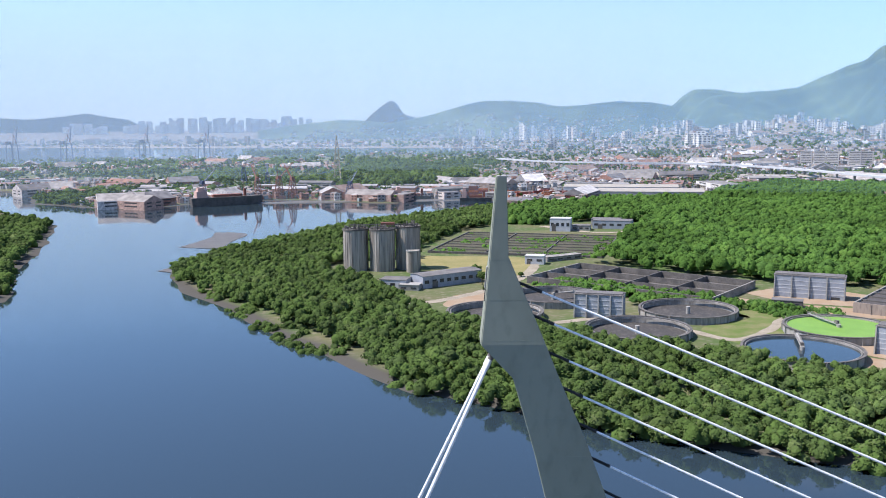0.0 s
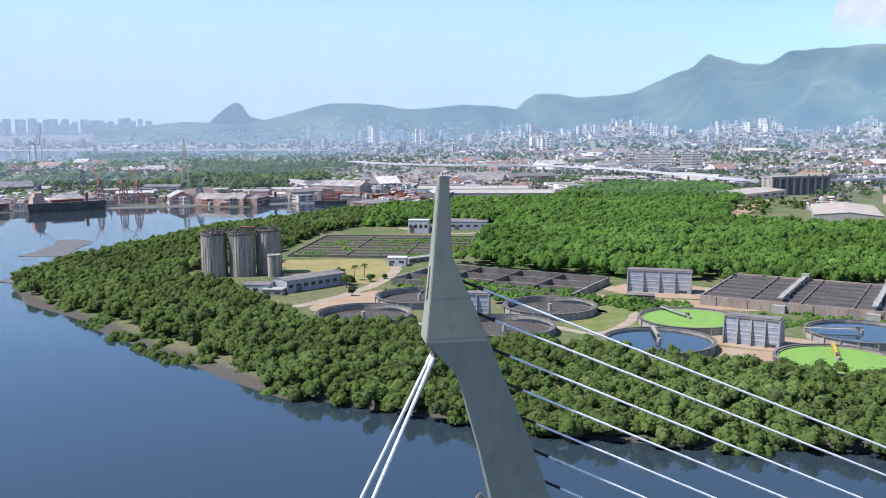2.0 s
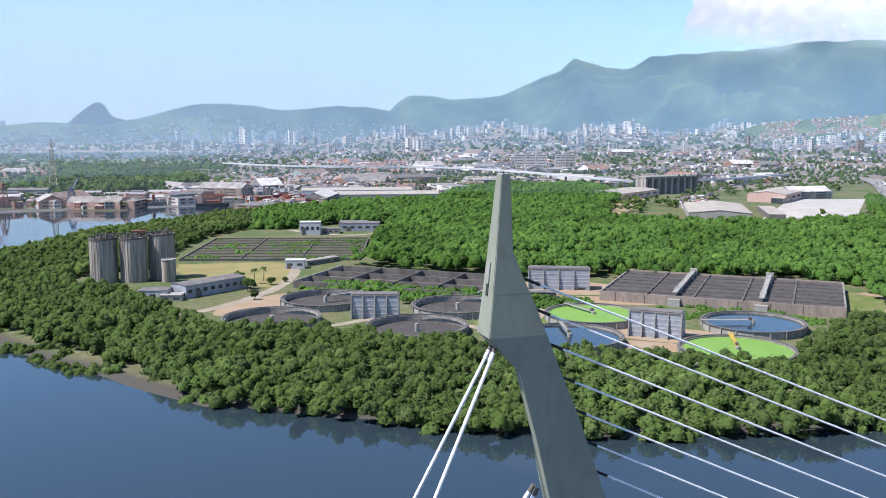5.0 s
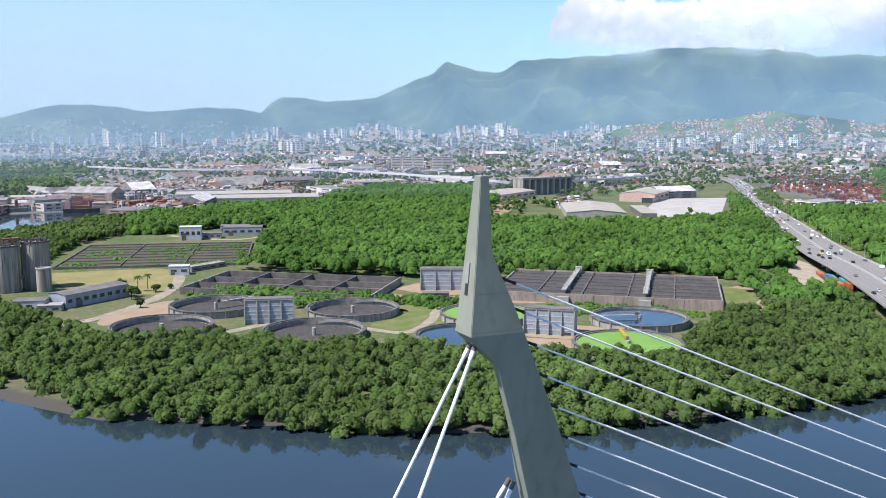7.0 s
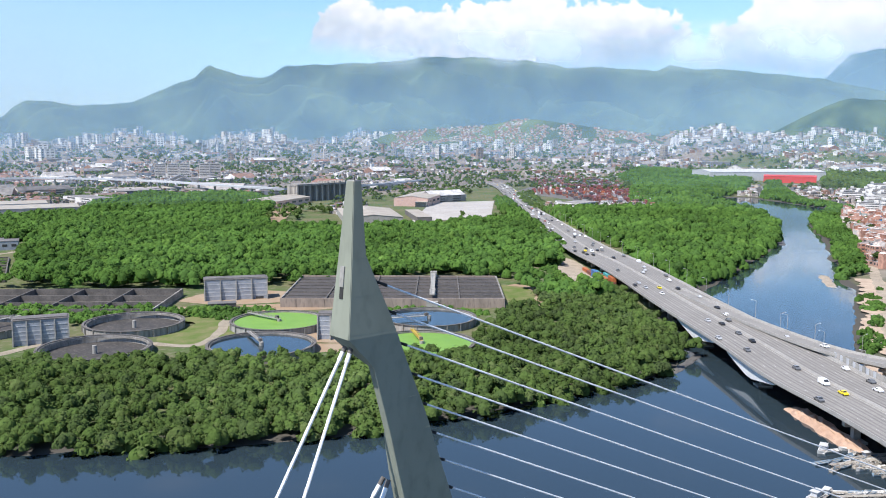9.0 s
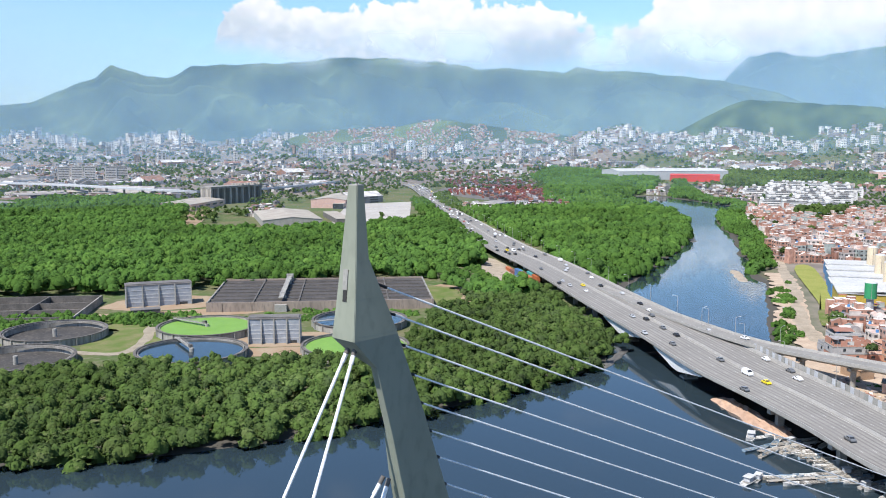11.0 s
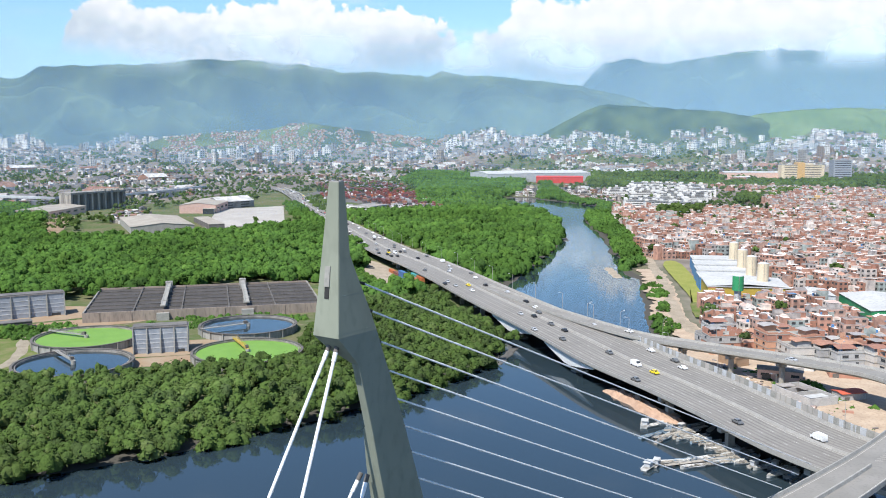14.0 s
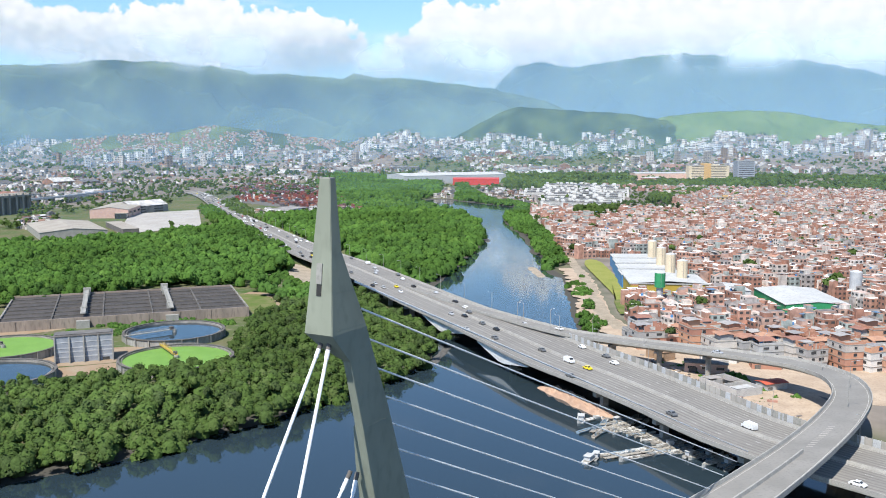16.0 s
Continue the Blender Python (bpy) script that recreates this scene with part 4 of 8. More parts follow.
def sweep(g, line, offs, mi=0, close=False):
    """Runs a profile of (share of half width, metres across, metres up) along the line."""
    n = len(line)
    T = np.gradient(line[:, :2], axis=0)
    T /= np.linalg.norm(T, axis=1, keepdims=True)
    N = np.stack([T[:, 1], -T[:, 0]], -1)
    vs = []
    for i in range(n):
        for k, a, up in offs:
            w = k * line[i, 3] / 2 + a
            vs.append((line[i, 0] + N[i, 0] * w, line[i, 1] + N[i, 1] * w, line[i, 2] + up))
    m = len(offs)
    cols = range(m if close else m - 1)
    fs = [(i * m + j, i * m + (j + 1) % m, (i + 1) * m + (j + 1) % m, (i + 1) * m + j) for i in range(n - 1) for j in cols]
    if close:
        fs += [tuple(range(m - 1, -1, -1)), tuple(range((n - 1) * m, n * m))]
    return g.add(vs, fs, mi)


def road_frame(line, s, w):
    """Place and heading at s metres along a line, w metres to its right."""
    seg = np.concatenate([[0], np.cumsum(np.linalg.norm(np.diff(line[:, :2], axis=0), axis=1))])
    p = np.array([np.interp(s, seg, line[:, i]) for i in range(line.shape[1])])
    q = np.array([np.interp(s + 1.0, seg, line[:, i]) for i in range(line.shape[1])])
    d = (q - p)[:2]
    d /= np.linalg.norm(d)
    return p[0] + d[1] * w, p[1] - d[0] * w, p[2], math.atan2(d[1], d[0]), p[3], seg[-1]


hw = tagged(new("road"), "wide grey motorway viaduct with pale worn lanes", kind="structure")
part("deck", sweep(Geo(), LINE, [(-1, 0, 0), (1, 0, 0), (1, 0, -0.5), (1, -2.5, -1.0), (1, -4, -2.0), (-1, 4, -2.0), (-1, 2.5, -1.0), (-1, 0, -0.5)], 0, True), "concrete", hw)
part("carriageway", sweep(Geo(), LINE, [(-1, 0.6, 0.03), (1, -0.6, 0.03)]), "asphalt", hw)
for side in (-1, 1):
    part("parapet", sweep(Geo(), LINE, [(side, 0.0, 0.0), (side, 0.0, 0.95), (side, -0.3 * side, 0.95), (side, -0.55 * side, 0.0)], 0, True), "barrier", hw)
part("median", sweep(Geo(), LINE, [(0.04, -0.45, 0.0), (0.04, -0.15, 0.9), (0.04, 0.15, 0.9), (0.04, 0.45, 0.0)], 0, True), "barrier", hw)
for k, dash in ((-0.93, 0), (-0.70, 1), (-0.47, 1), (-0.24, 1), (-0.03, 0), (0.11, 0), (0.32, 1), (0.53, 1), (0.74, 1), (0.94, 0)):
    g = Geo()
    if not dash:
        sweep(g, LINE, [(k, -0.09, 0.045), (k, 0.09, 0.045)])
    else:
        s = 0.0
        while s < 1500:
            x, y, z, h, w, tot = road_frame(LINE, s, 0)
            if s > tot - 10:
                break
            x, y, z, h, w, tot = road_frame(LINE, s, k * w / 2)
            g.box(x, y, z + 0.035, 2.2, 0.15, 0.012, h)
            s += 11.0
    part("lane_line", g, "road_paint", hw)
for k in (-0.815, -0.585, -0.355, -0.135, 0.215, 0.425, 0.635, 0.84):
    for off in (-0.85, 0.85):
        part("lane_wear", sweep(Geo(), LINE, [(k, off - 0.38, 0.037), (k, off + 0.38, 0.037)]), "lane_wear", hw)
# piers in pairs under the viaduct
for s in (30.0, 66.0, 102.0, 138.0, 174.0, 210.0, 246.0, 312.0, 380.0, 434.0, 470.0, 506.0, 542.0, 578.0, 614.0):
    x, y, z, h, w, tot = road_frame(LINE, s, 0)
    th = thing("viaduct_pier", "grey concrete viaduct pier standing in the river bank", "bridge pier", x, y, -2, math.degrees(h), group="viaduct piers")
    for side in (-0.62, 0.62):
        part("column", Geo().box(0, side * w / 2, 0, 2.0, 2.4, 8.6), "concrete", th)
        part("footing", Geo().box(0, side * w / 2, -0.5, 5.0, 6.0, 3.2), "concrete", th)
    part("crossbeam", Geo().box(0, 0, 7.6, 2.2, w * 0.86, 1.5), "concrete", th)
    if s in (312.0, 380.0):
        for side in (-1, 1):
            yy = side * (w / 2 - 1.6)
            vs = [(px, yy + dy, pz) for dy in (-0.35, 0.35) for px, pz in ((-25, 9.3), (-3, 5.6), (3, 5.6), (25, 9.3), (25, 9.7), (-25, 9.7))]
            part("haunch", Geo().add(vs, [(0, 1, 2, 3, 4, 5), (11, 10, 9, 8, 7, 6)] + [(i, (i + 1) % 6, 6 + (i + 1) % 6, 6 + i) for i in range(6)]), "haunch_white", th, "white painted haunch")

# ---- the slip road that crosses over to the bridge ----
RAMP = curve_points([(392, 318, 9.0, 8), (345, 246, 9.6, 9), (313, 190, 10.4, 10), (303, 158, 11.5, 10.5), (297, 128, 12.6, 11), (290, 100, 13.8, 11.5), (283, 80, 14.6, 12), (268, 65, 15.2, 12), (245, 58, 15.8, 12), (215, 58, 16.4, 12.5), (180, 62, 17.0, 13),
                     (145, 68, 17.6, 14), (100, 77, 18.2, 15), (40, 86, 18.6, 16), (-30, 90, 19, 16), (-120, 96, 19, 16)], 5.0)
rp = tagged(new("slip_road"), "curved grey concrete slip road crossing over the motorway", kind="structure")
part("deck", sweep(Geo(), RAMP, [(-1, 0, 0), (1, 0, 0), (1, 0, -0.5), (1, -2.2, -1.1), (1, -3.2, -1.9), (-1, 3.2, -1.9), (-1, 2.2, -1.1), (-1, 0, -0.5)], 0, True), "concrete", rp)
part("carriageway", sweep(Geo(), RAMP, [(-1, 0.5, 0.03), (1, -0.5, 0.03)]), "concrete_road", rp)
for side in (-1, 1):
    part("parapet", sweep(Geo(), RAMP, [(side, 0.0, 0.0), (side, 0.0, 0.95), (side, -0.25 * side, 0.95), (side, -0.5 * side, 0.0)], 0, True), "barrier", rp)
    part("edge_line", sweep(Geo(), RAMP, [(side, -1.1 * side - 0.08, 0.045), (side, -1.1 * side + 0.08, 0.045)]), "road_paint", rp)
# dividing wall and hatched nose where the slip road splits
SPLIT = RAMP[RAMP[:, 0] < 176]
part("divider", sweep(Geo(), SPLIT, [(0, -0.35, 0.03), (0, -0.2, 0.9), (0, 0.2, 0.9), (0, 0.35, 0.03)], 0, True), "barrier", rp)
part("gutter", sweep(Geo(), SPLIT, [(0, 0.5, 0.05), (0, 0.95, 0.05)]), "black_steel", rp)
nose = [p for p in RAMP if 178 < p[0] < 206][::-1]
me = Geo().box(0, 0, 0.05, 0.45, 1.9, 0.012, 0.6).mesh("hatching", "slab_white")
for i in range(12):
    x, y, z, h, w, tot = road_frame(np.array(nose), 1.0 + i * 2.0, 0.0)
    ob = part("hatching", me, "slab_white", rp)
    ob.matrix_basis = pose(x, y, z + 0.02, 0, 0, math.degrees(h))
for s in np.arange(95, 235, 22.0):
    x, y, z, h, w, tot = road_frame(RAMP, s, 0)
    th = thing("ramp_pier", "round grey concrete pier under the slip road", "bridge pier", x, y, 0, math.degrees(h), group="slip road piers")
    part("column", Geo().cyl(0, 0, 0, z - 1.8, 1.1, n=14), "concrete", th)
    part("head", Geo().box(0, 0, z - 3.0, 1.8, w * 0.6, 1.2), "concrete", th)

# ---- settling tanks ----


def settling_tank(x, y, fill, bridge_deg, label, colour=None):
    th = thing("settling_tank", label, "settling tank", x, y, GROUND - 0.8, 0, group="settling tanks")
    part("wall", Geo().ring(0, 0, 0, 4.4, TANK_R, TANK_R - 0.5, 64), "tank_wall", th)
    g = Geo().ring(0, 0, 4.4, 4.65, TANK_R + 0.5, TANK_R - 0.7, 64)
    part("walkway", g, "dark_concrete", th)
    me = Geo().box(TANK_R + 0.3, 0, 0, 0.7, 0.5, 4.4).mesh("buttress", "concrete")
    for i in range(20):
        part("buttress", me, "concrete", th).rotation_euler[2] = i * math.tau / 20
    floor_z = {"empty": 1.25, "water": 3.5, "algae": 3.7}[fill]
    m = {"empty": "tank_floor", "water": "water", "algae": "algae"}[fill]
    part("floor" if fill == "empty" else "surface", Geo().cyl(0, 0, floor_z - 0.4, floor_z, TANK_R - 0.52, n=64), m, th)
    part("lining", Geo().ring(0, 0, 0.2, 4.3, TANK_R - 0.49, TANK_R - 0.6, 64), "tank_wall", th)
    part("trough", Geo().ring(0, 0, 3.2, 4.3, TANK_R - 1.3, TANK_R - 1.6, 64), "old_concrete", th)
    part("centre_column", Geo().cyl(0, 0, 0, 5.0, 1.0, n=12), "concrete", th)
    if bridge_deg is not None:
        a = radians(bridge_deg)
        ca, sa_ = math.cos(a), math.sin(a)
        g = Geo()
        r = TANK_R + 0.4
        g.beam((0, 0, 5.0), (ca * r, sa_ * r, 5.0), 1.5, 0.3)
        br = part("scraper_bridge", g, colour or "concrete", th)
        g = Geo()
        for off in (-0.7, 0.7):
            px, py = -sa_ * off, ca * off
            for zz in (5.6, 6.1):
                g.beam((px, py, zz), (ca * r + px, sa_ * r + py, zz), 0.08, 0.08)
            for k in range(0, 11):
                g.box(ca * r * k / 10 + px, sa_ * r * k / 10 + py, 5.1, 0.08, 0.08, 1.0)
        part("handrail", g, colour or "old_concrete", br)
        part("motor_house", Geo().box(ca * 1.5, sa_ * 1.5, 5.15, 1.6, 1.4, 1.3, a), "dark_concrete", br)
    return th


FILLS = [("empty", 20), ("empty", None), ("empty", None), ("empty", None), ("algae", 100), ("water", 75), ("water", 160), ("algae", 62)]
for (x, y), (fill, deg) in zip(TANKS, FILLS):
    lab = {"empty": "round drained concrete settling tank with a dark mottled floor", "algae": "round concrete settling tank covered with bright green algae",
           "water": "round concrete settling tank full of dark blue water"}[fill]
    settling_tank(x, y, fill, deg, lab, "yellow_paint" if (x, y) == TANKS[7] else None)

# ---- filter houses with slanting buttresses ----


def filter_house(x, y, w, d, h, ux, uy, label):
    th = thing("filter_house", label, "plant building", x, y, GROUND - 0.9, math.degrees(math.atan2(uy, ux)))
    part("wall", Geo().box(0, 0, 0, w, d, h), "grey_panel", th)
    part("roof", Geo().box(0, 0, h, w + 0.5, d + 0.5, 0.35).box(0, 0, h + 0.35, w * 0.96, d * 0.8, 0.5), "roof_dark", th, "dark flat roof")
    n = 5
    for i in range(n):
        px = -w / 2 + w * i / (n - 1) * 0.98 + w * 0.01
        for sd in (-1, 1):
            g = Geo()
            y0 = sd * d / 2
            vs = []
            for dx in (-0.25, 0.25):
                vs += [(px + dx, y0, 0), (px + dx, y0 + sd * 2.0, 0), (px + dx, y0 + sd * 0.5, h), (px + dx, y0, h)]
            g.add(vs, [(0, 1, 2, 3), (7, 6, 5, 4), (0, 4, 5, 1), (1, 5, 6, 2), (2, 6, 7, 3), (3, 7, 4, 0)])
            part("buttress", g, "concrete", th, "pale slanting buttress")
    for zz, hh in ((h * 0.26, 0.5), (h * 0.44, 0.5), (h * 0.58, 0.5), (h * 0.78, 0.4)):
        for sd in (-1, 1):
            part("band", Geo().box(0, sd * (d / 2 + 0.04), zz, w * 0.97, 0.12, hh), "pale_panel", th, "pale louvred band")
    for sd in (-1, 1):
        part("door", Geo().box(w * 0.37, sd * (d / 2 + 0.02), 0, w * 0.12, 0.14, h * 0.2), "glass_dark", th)
    return th


filter_house(77, 443, 24, 9, 12.5, 0.95, -0.30, "grey panelled filter house with pale buttresses among the tanks")
filter_house(190, 362, 24, 9, 12.5, 0.76, -0.65, "grey panelled filter house standing between round tanks")
filter_house(199, 487, 36, 10, 13.0, 0.90, -0.43, "large grey panelled filter house with slanting buttresses")

# ---- long rectangular basins ----


def basin(name, corner, w, d, ux, uy, lanes, cross, label, h=5.2, wall="old_concrete", floor="dark_concrete", full=False, level=0.25):
    th = thing(name, label, "basin", corner[0], corner[1], GROUND - 0.6, math.degrees(math.atan2(uy, ux)))
    for yy, nm in ((0, "outer_wall"), (d, "outer_wall")):
        part(nm, Geo().box(w / 2, yy, 0, w + 0.8, 0.8, h), "stained_wall" if h > 5.5 else "dark_concrete", th)
    for xx in (0, w):
        part("end_wall", Geo().box(xx, d / 2, 0, 0.8, d, h), wall, th)
    for i in range(1, lanes):
        part("lane_wall", Geo().box(w / 2, d * i / lanes, 0, w, 0.45, h - 0.25), "dark_concrete", th)
    for i in range(1, cross):
        part("cross_wall", Geo().box(w * i / cross, d / 2, 0, 0.7, d, h - 0.1), "dark_concrete" if h > 4 else wall, th)
    part("floor", Geo().box(w / 2, d / 2, 0, w, d, h * (0.75 if full else level)), floor, th)
    me = Geo().box(0, -0.55, 0, 0.5, 0.3, h - 0.3).mesh("rib", "stained_wall")
    for i in range(int(w / 16) if h > 4 else 0):
        part("rib", me, wall, th).location = (8 + i * 16, 0, 0)
    return th


P2 = basin("aeration_basin", (205, 446), 124, 80, 0.763, -0.647, 7, 5, "long stained concrete aeration basin with parallel dark channels", h=6.0, floor="basin_silt", level=0.84)
for fx in (40, 84):
    g = Geo()
    for yy in (16, 64):
        g.box(fx, yy, 5.0, 3.6, 2.0, 3.4)
    g.box(fx, 40, 7.6, 2.6, 78, 0.6)
    g.box(fx, -1.6, 0, 6.5, 3.0, 4.6).box(fx, 78, 5.0, 4.2, 3.0, 4.2)
    br = part("service_bridge", g, "concrete", P2)
    g = Geo()
    for sx in (-1.0, 1.0):
        g.box(fx + sx, 40, 9.1, 0.1, 76, 0.1)
        for k in range(14):
            g.box(fx + sx, 2.5 + k * 5.7, 8.2, 0.1, 0.1, 0.9)
    part("handrail", g, "concrete", br)
basin("settling_basin", (50, 538), 115, 62, 0.78, -0.62, 3, 4, "drained rectangular concrete basin with dark walls", h=5.0)
basin("drying_bed", (-12, 668), 128, 118, 0.96, -0.28, 8, 3, "overgrown rectangular drying beds with low concrete walls", h=2.4, wall="dark_concrete", floor="bed_mud", level=0.62)

wood("bed_weeds", [(-10, 668), (110, 634), (142, 744), (22, 779)], 5.2, 2.0, 30, 0.5, "leaf", "rank green weeds growing over the drying beds", 29,
     lambda x, y: np.array([noise.noise(Vector((a * 0.035, b * 0.035, 8.0))) > 0.08 for a, b in zip(x, y)]))

# ---- silos and sheds of the old works ----


def silo(x, y, r, h, label):
    th = thing("silo", label, "silo", x, y, GROUND - 0.6, group="silos")
    part("shell", Geo().cyl(0, 0, 0, h, r, n=40), "streaked_concrete", th)
    g = Geo()
    for i in range(28):
        a = i * math.tau / 28
        g.box(math.cos(a) * r, math.sin(a) * r, 0.5, 0.35, 0.5, h - 1.0, a)
    tagged(part("rib", g, "streaked_concrete", th), kind="stuff")
    part("rim", Geo().ring(0, 0, h - 0.6, h + 0.5, r + 0.4, r - 0.3, 40), "dark_concrete", th)
    g = Geo()
    rs = random.Random(int(x * 7 + y))
    for i in range(16):
        a = rs.uniform(0, 6.28)
        q = rs.uniform(0.2, 0.95) * r
        g.box(math.cos(a) * q, math.sin(a) * q, h, rs.uniform(0.3, 1.6), rs.uniform(0.3, 1.2), rs.uniform(0.8, 3.6), a)
    for i in range(7):
        a, b = rs.uniform(0, 6.28), rs.uniform(0, 6.28)
        g.beam((math.cos(a) * r, math.sin(a) * r, h + rs.uniform(0.6, 2)), (math.cos(b) * r, math.sin(b) * r, h + rs.uniform(0.6, 2.4)), 0.25, 0.25)
    part("roof_machinery", g, "dark_concrete", th, "broken rusty machinery")
    return th


silo(-58.5, 594, 8.1, 28, "tall weathered concrete silo with dark streaks")
silo(-40.8, 592, 8.1, 28, "tall weathered concrete silo with dark streaks")
silo(-24.0, 598, 8.0, 29, "tall weathered concrete silo with dark streaks")
th = thing("silo_tower", "short pale concrete tower at the foot of the silos", "tower", -20.5, 583, GROUND - 0.6)
part("shaft", Geo().cyl(0, 0, 0, 14.5, 4.2, n=24), "streaked_concrete", th)
part("rim", Geo().ring(0, 0, 14.3, 15.0, 4.5, 4.0, 24), "concrete", th)
th = thing("conveyor_bridge", "rusty conveyor gallery across the silo tops", "conveyor", -41, 593, GROUND + 27)
g = Geo()
for yy in (-1.4, 1.4):
    for zz in (0.6, 3.2):
        g.beam((-22, yy, zz), (22, yy, zz), 0.3, 0.3)
    for k in range(12):
        g.beam((-22 + 4 * k, yy, 0.6), (-20 + 4 * k, yy, 3.2), 0.2, 0.2)
        g.beam((-20 + 4 * k, yy, 3.2), (-18 + 4 * k if k < 11 else 22, yy, 0.6), 0.2, 0.2)
part("truss", g, "dark_concrete", th)
part("hood", Geo().box(4, 0, 3.2, 9, 3.2, 1.4), "rust_red", th)


def shed(name, x, y, w, d, h, rise, ux, uy, wall, roof, label, windows=0, z=GROUND - 0.7, door=True, over=0.4, group=""):
    th = thing(name, label, "building", x, y, z, math.degrees(math.atan2(uy, ux)), group=group)
    g = Geo().box(0, 0, 0, w, d, h)
    if rise:
        for sx in (-1, 1):
            g.add([(sx * w / 2, -d / 2, h), (sx * w / 2, d / 2, h), (sx * w / 2, 0, h + rise)], [(0, 1, 2) if sx > 0 else (2, 1, 0)])
    part("wall", g, wall, th)
    r = Geo()
    if rise:
        r.gable(0, 0, h, w, d, rise, 0, 0, over)
        for k in range(int(w / 6)):
            r.box(-w / 2 + 3 + 6 * k, 0, h + rise, 0.25, 0.6, 0.22)
    else:
        r.box(0, 0, h, w + over, d + over, 0.3)
    part("roof", r, roof, th)
    for k in range(windows):
        px = -w / 2 + w * (k + 0.5) / windows
        for sy in (-1, 1):
            part("window", Geo().box(px, sy * d / 2, h * 0.45, w / windows * 0.55, 0.16, h * 0.25), "glass_dark", th)
    if door:
        part("door", Geo().box(-w * 0.3, -d / 2, 0, min(4.0, w * 0.2), 0.2, h * 0.6), "dark_concrete", th)
    return th


shed("switch_house", 178, 463, 15, 7, 4.2, 0, 0.90, -0.43, "dark_concrete", "roof_dark", "low dark switch house in front of the filter house", 2)
shed("works_shed", 1, 539, 42, 14, 8.0, 0.8, 0.83, 0.56, "grey_panel", "roof_dark", "long grey shed with a dark low roof and many windows", 8)
shed("pump_house", -29, 529, 16, 12, 6.0, 0, 0.97, -0.25, "pale_panel", "roof_dark", "small white two-storey pump house with a flat dark roof", 3)
shed("pump_house", -20, 521, 12, 8, 4.0, 0, 0.97, -0.25, "concrete", "concrete", "low concrete annexe beside the pump house", 2)
shed("control_hut", 62, 612, 13, 8, 6.5, 0, 0.97, -0.25, "pale_panel", "roof_white", "small white control hut on stilts", 2)
shed("annex", 82, 628, 30, 7, 4.0, 0, 0.85, 0.5, "old_concrete", "old_concrete", "low grey concrete annexe behind the control hut", 4)
shed("gate_house", 103, 795, 18, 12, 12.0, 0, 0.97, -0.25, "pale_panel", "roof_white", "white two-storey office house with a flat roof", 4)
shed("gate_annex", 122, 800, 16, 10, 5.0, 0, 0.97, -0.25, "concrete", "roof_dark", "low grey annexe beside the white house", 3)
shed("workshop", 152, 812, 34, 18, 8.0, 0, 0.95, -0.3, "grey_panel", "roof_dark", "grey workshop hall with a flat roof", 5)
shed("workshop", 150, 834, 26, 14, 7.0, 0, 0.95, -0.3, "concrete", "roof_dark", "grey workshop hall with a flat roof", 4)

# ---- paths, lawns and bare ground ----


def patch(name, pts, material, label, z=GROUND - 0.5, step=3.0, seed=0, lift=0.06):
    """A patch of ground with a wavering edge that follows the land."""
    L = curve_points([(*p, 0) for p in pts + pts[:1]], step)[:-1]
    cx, cy = L[:, 0].mean(), L[:, 1].mean()
    vs, rings = [], 7
    for i, p in enumerate(L):
        k0 = 1 + 0.05 * noise.noise(Vector((p[0] * 0.15, p[1] * 0.15, seed)))
        for j in range(rings):
            k = (j + 1) / rings * k0
            x, y = cx + (p[0] - cx) * k, cy + (p[1] - cy) * k
            vs.append((x, y, max(float(land_height(np.array([x]), np.array([y]))[0]), 0.0) + lift if z is None else z))
    n = len(L)
    vs.append((cx, cy, max(float(land_height(np.array([cx]), np.array([cy]))[0]), 0.0) + lift if z is None else z))
    fs = [(i * rings + j, i * rings + j + 1, ((i + 1) % n) * rings + j + 1, ((i + 1) % n) * rings + j) for i in range(n) for j in range(rings - 1)]
    fs += [(len(vs) - 1, i * rings, ((i + 1) % n) * rings) for i in range(n)]
    g = Geo().add(vs, fs)
    return single(name, g, material, label, kind="structure")


def track(name, pts, width, material, label, lift=0.12):
    L = curve_points([(*p, 0, width) for p in pts], 3.0)
    L[:, 2] = np.maximum(land_height(L[:, 0], L[:, 1]), 0) + lift
    L[:, 3] *= np.array([1 + 0.5 * noise.noise(Vector((p[0] * 0.13, p[1] * 0.13, width))) for p in L])
    return single(name, sweep(Geo(), L, [(-1, 0, 0), (0, 0, 0.03), (1, 0, 0)]), material, label, kind="structure")


patch("lawn", [(-30, 655), (55, 640), (60, 600), (40, 545), (20, 560), (-5, 575), (-15, 620)], "dry_grass", "dry yellow lawn beside the silos", z=None)
patch("lawn", [(110, 475), (165, 468), (195, 440), (150, 390), (128, 385), (120, 415), (150, 440)], "grass", "patchy green lawn between the round tanks", z=None, lift=0.07)
patch("bare_ground", [(155, 490), (180, 470), (240, 440), (225, 425), (185, 445), (160, 470)], "earth", "bare orange earth by the filter house", z=None, lift=0.10)
patch("bare_ground", [(168, 500), (182, 474), (214, 458), (248, 440), (262, 452), (240, 476), (218, 508), (190, 512)], "earth", "bare tan earth round the filter house", z=None, lift=0.11)
patch("bare_ground", [(176, 385), (170, 368), (196, 344), (222, 350), (214, 366), (192, 384)], "earth", "bare tan earth between the round tanks", z=None, lift=0.12)
patch("bare_ground", [(150, 378), (172, 360), (195, 340), (182, 332), (160, 350), (140, 372)], "earth", "bare earth strip by the tanks", z=None, lift=0.10)
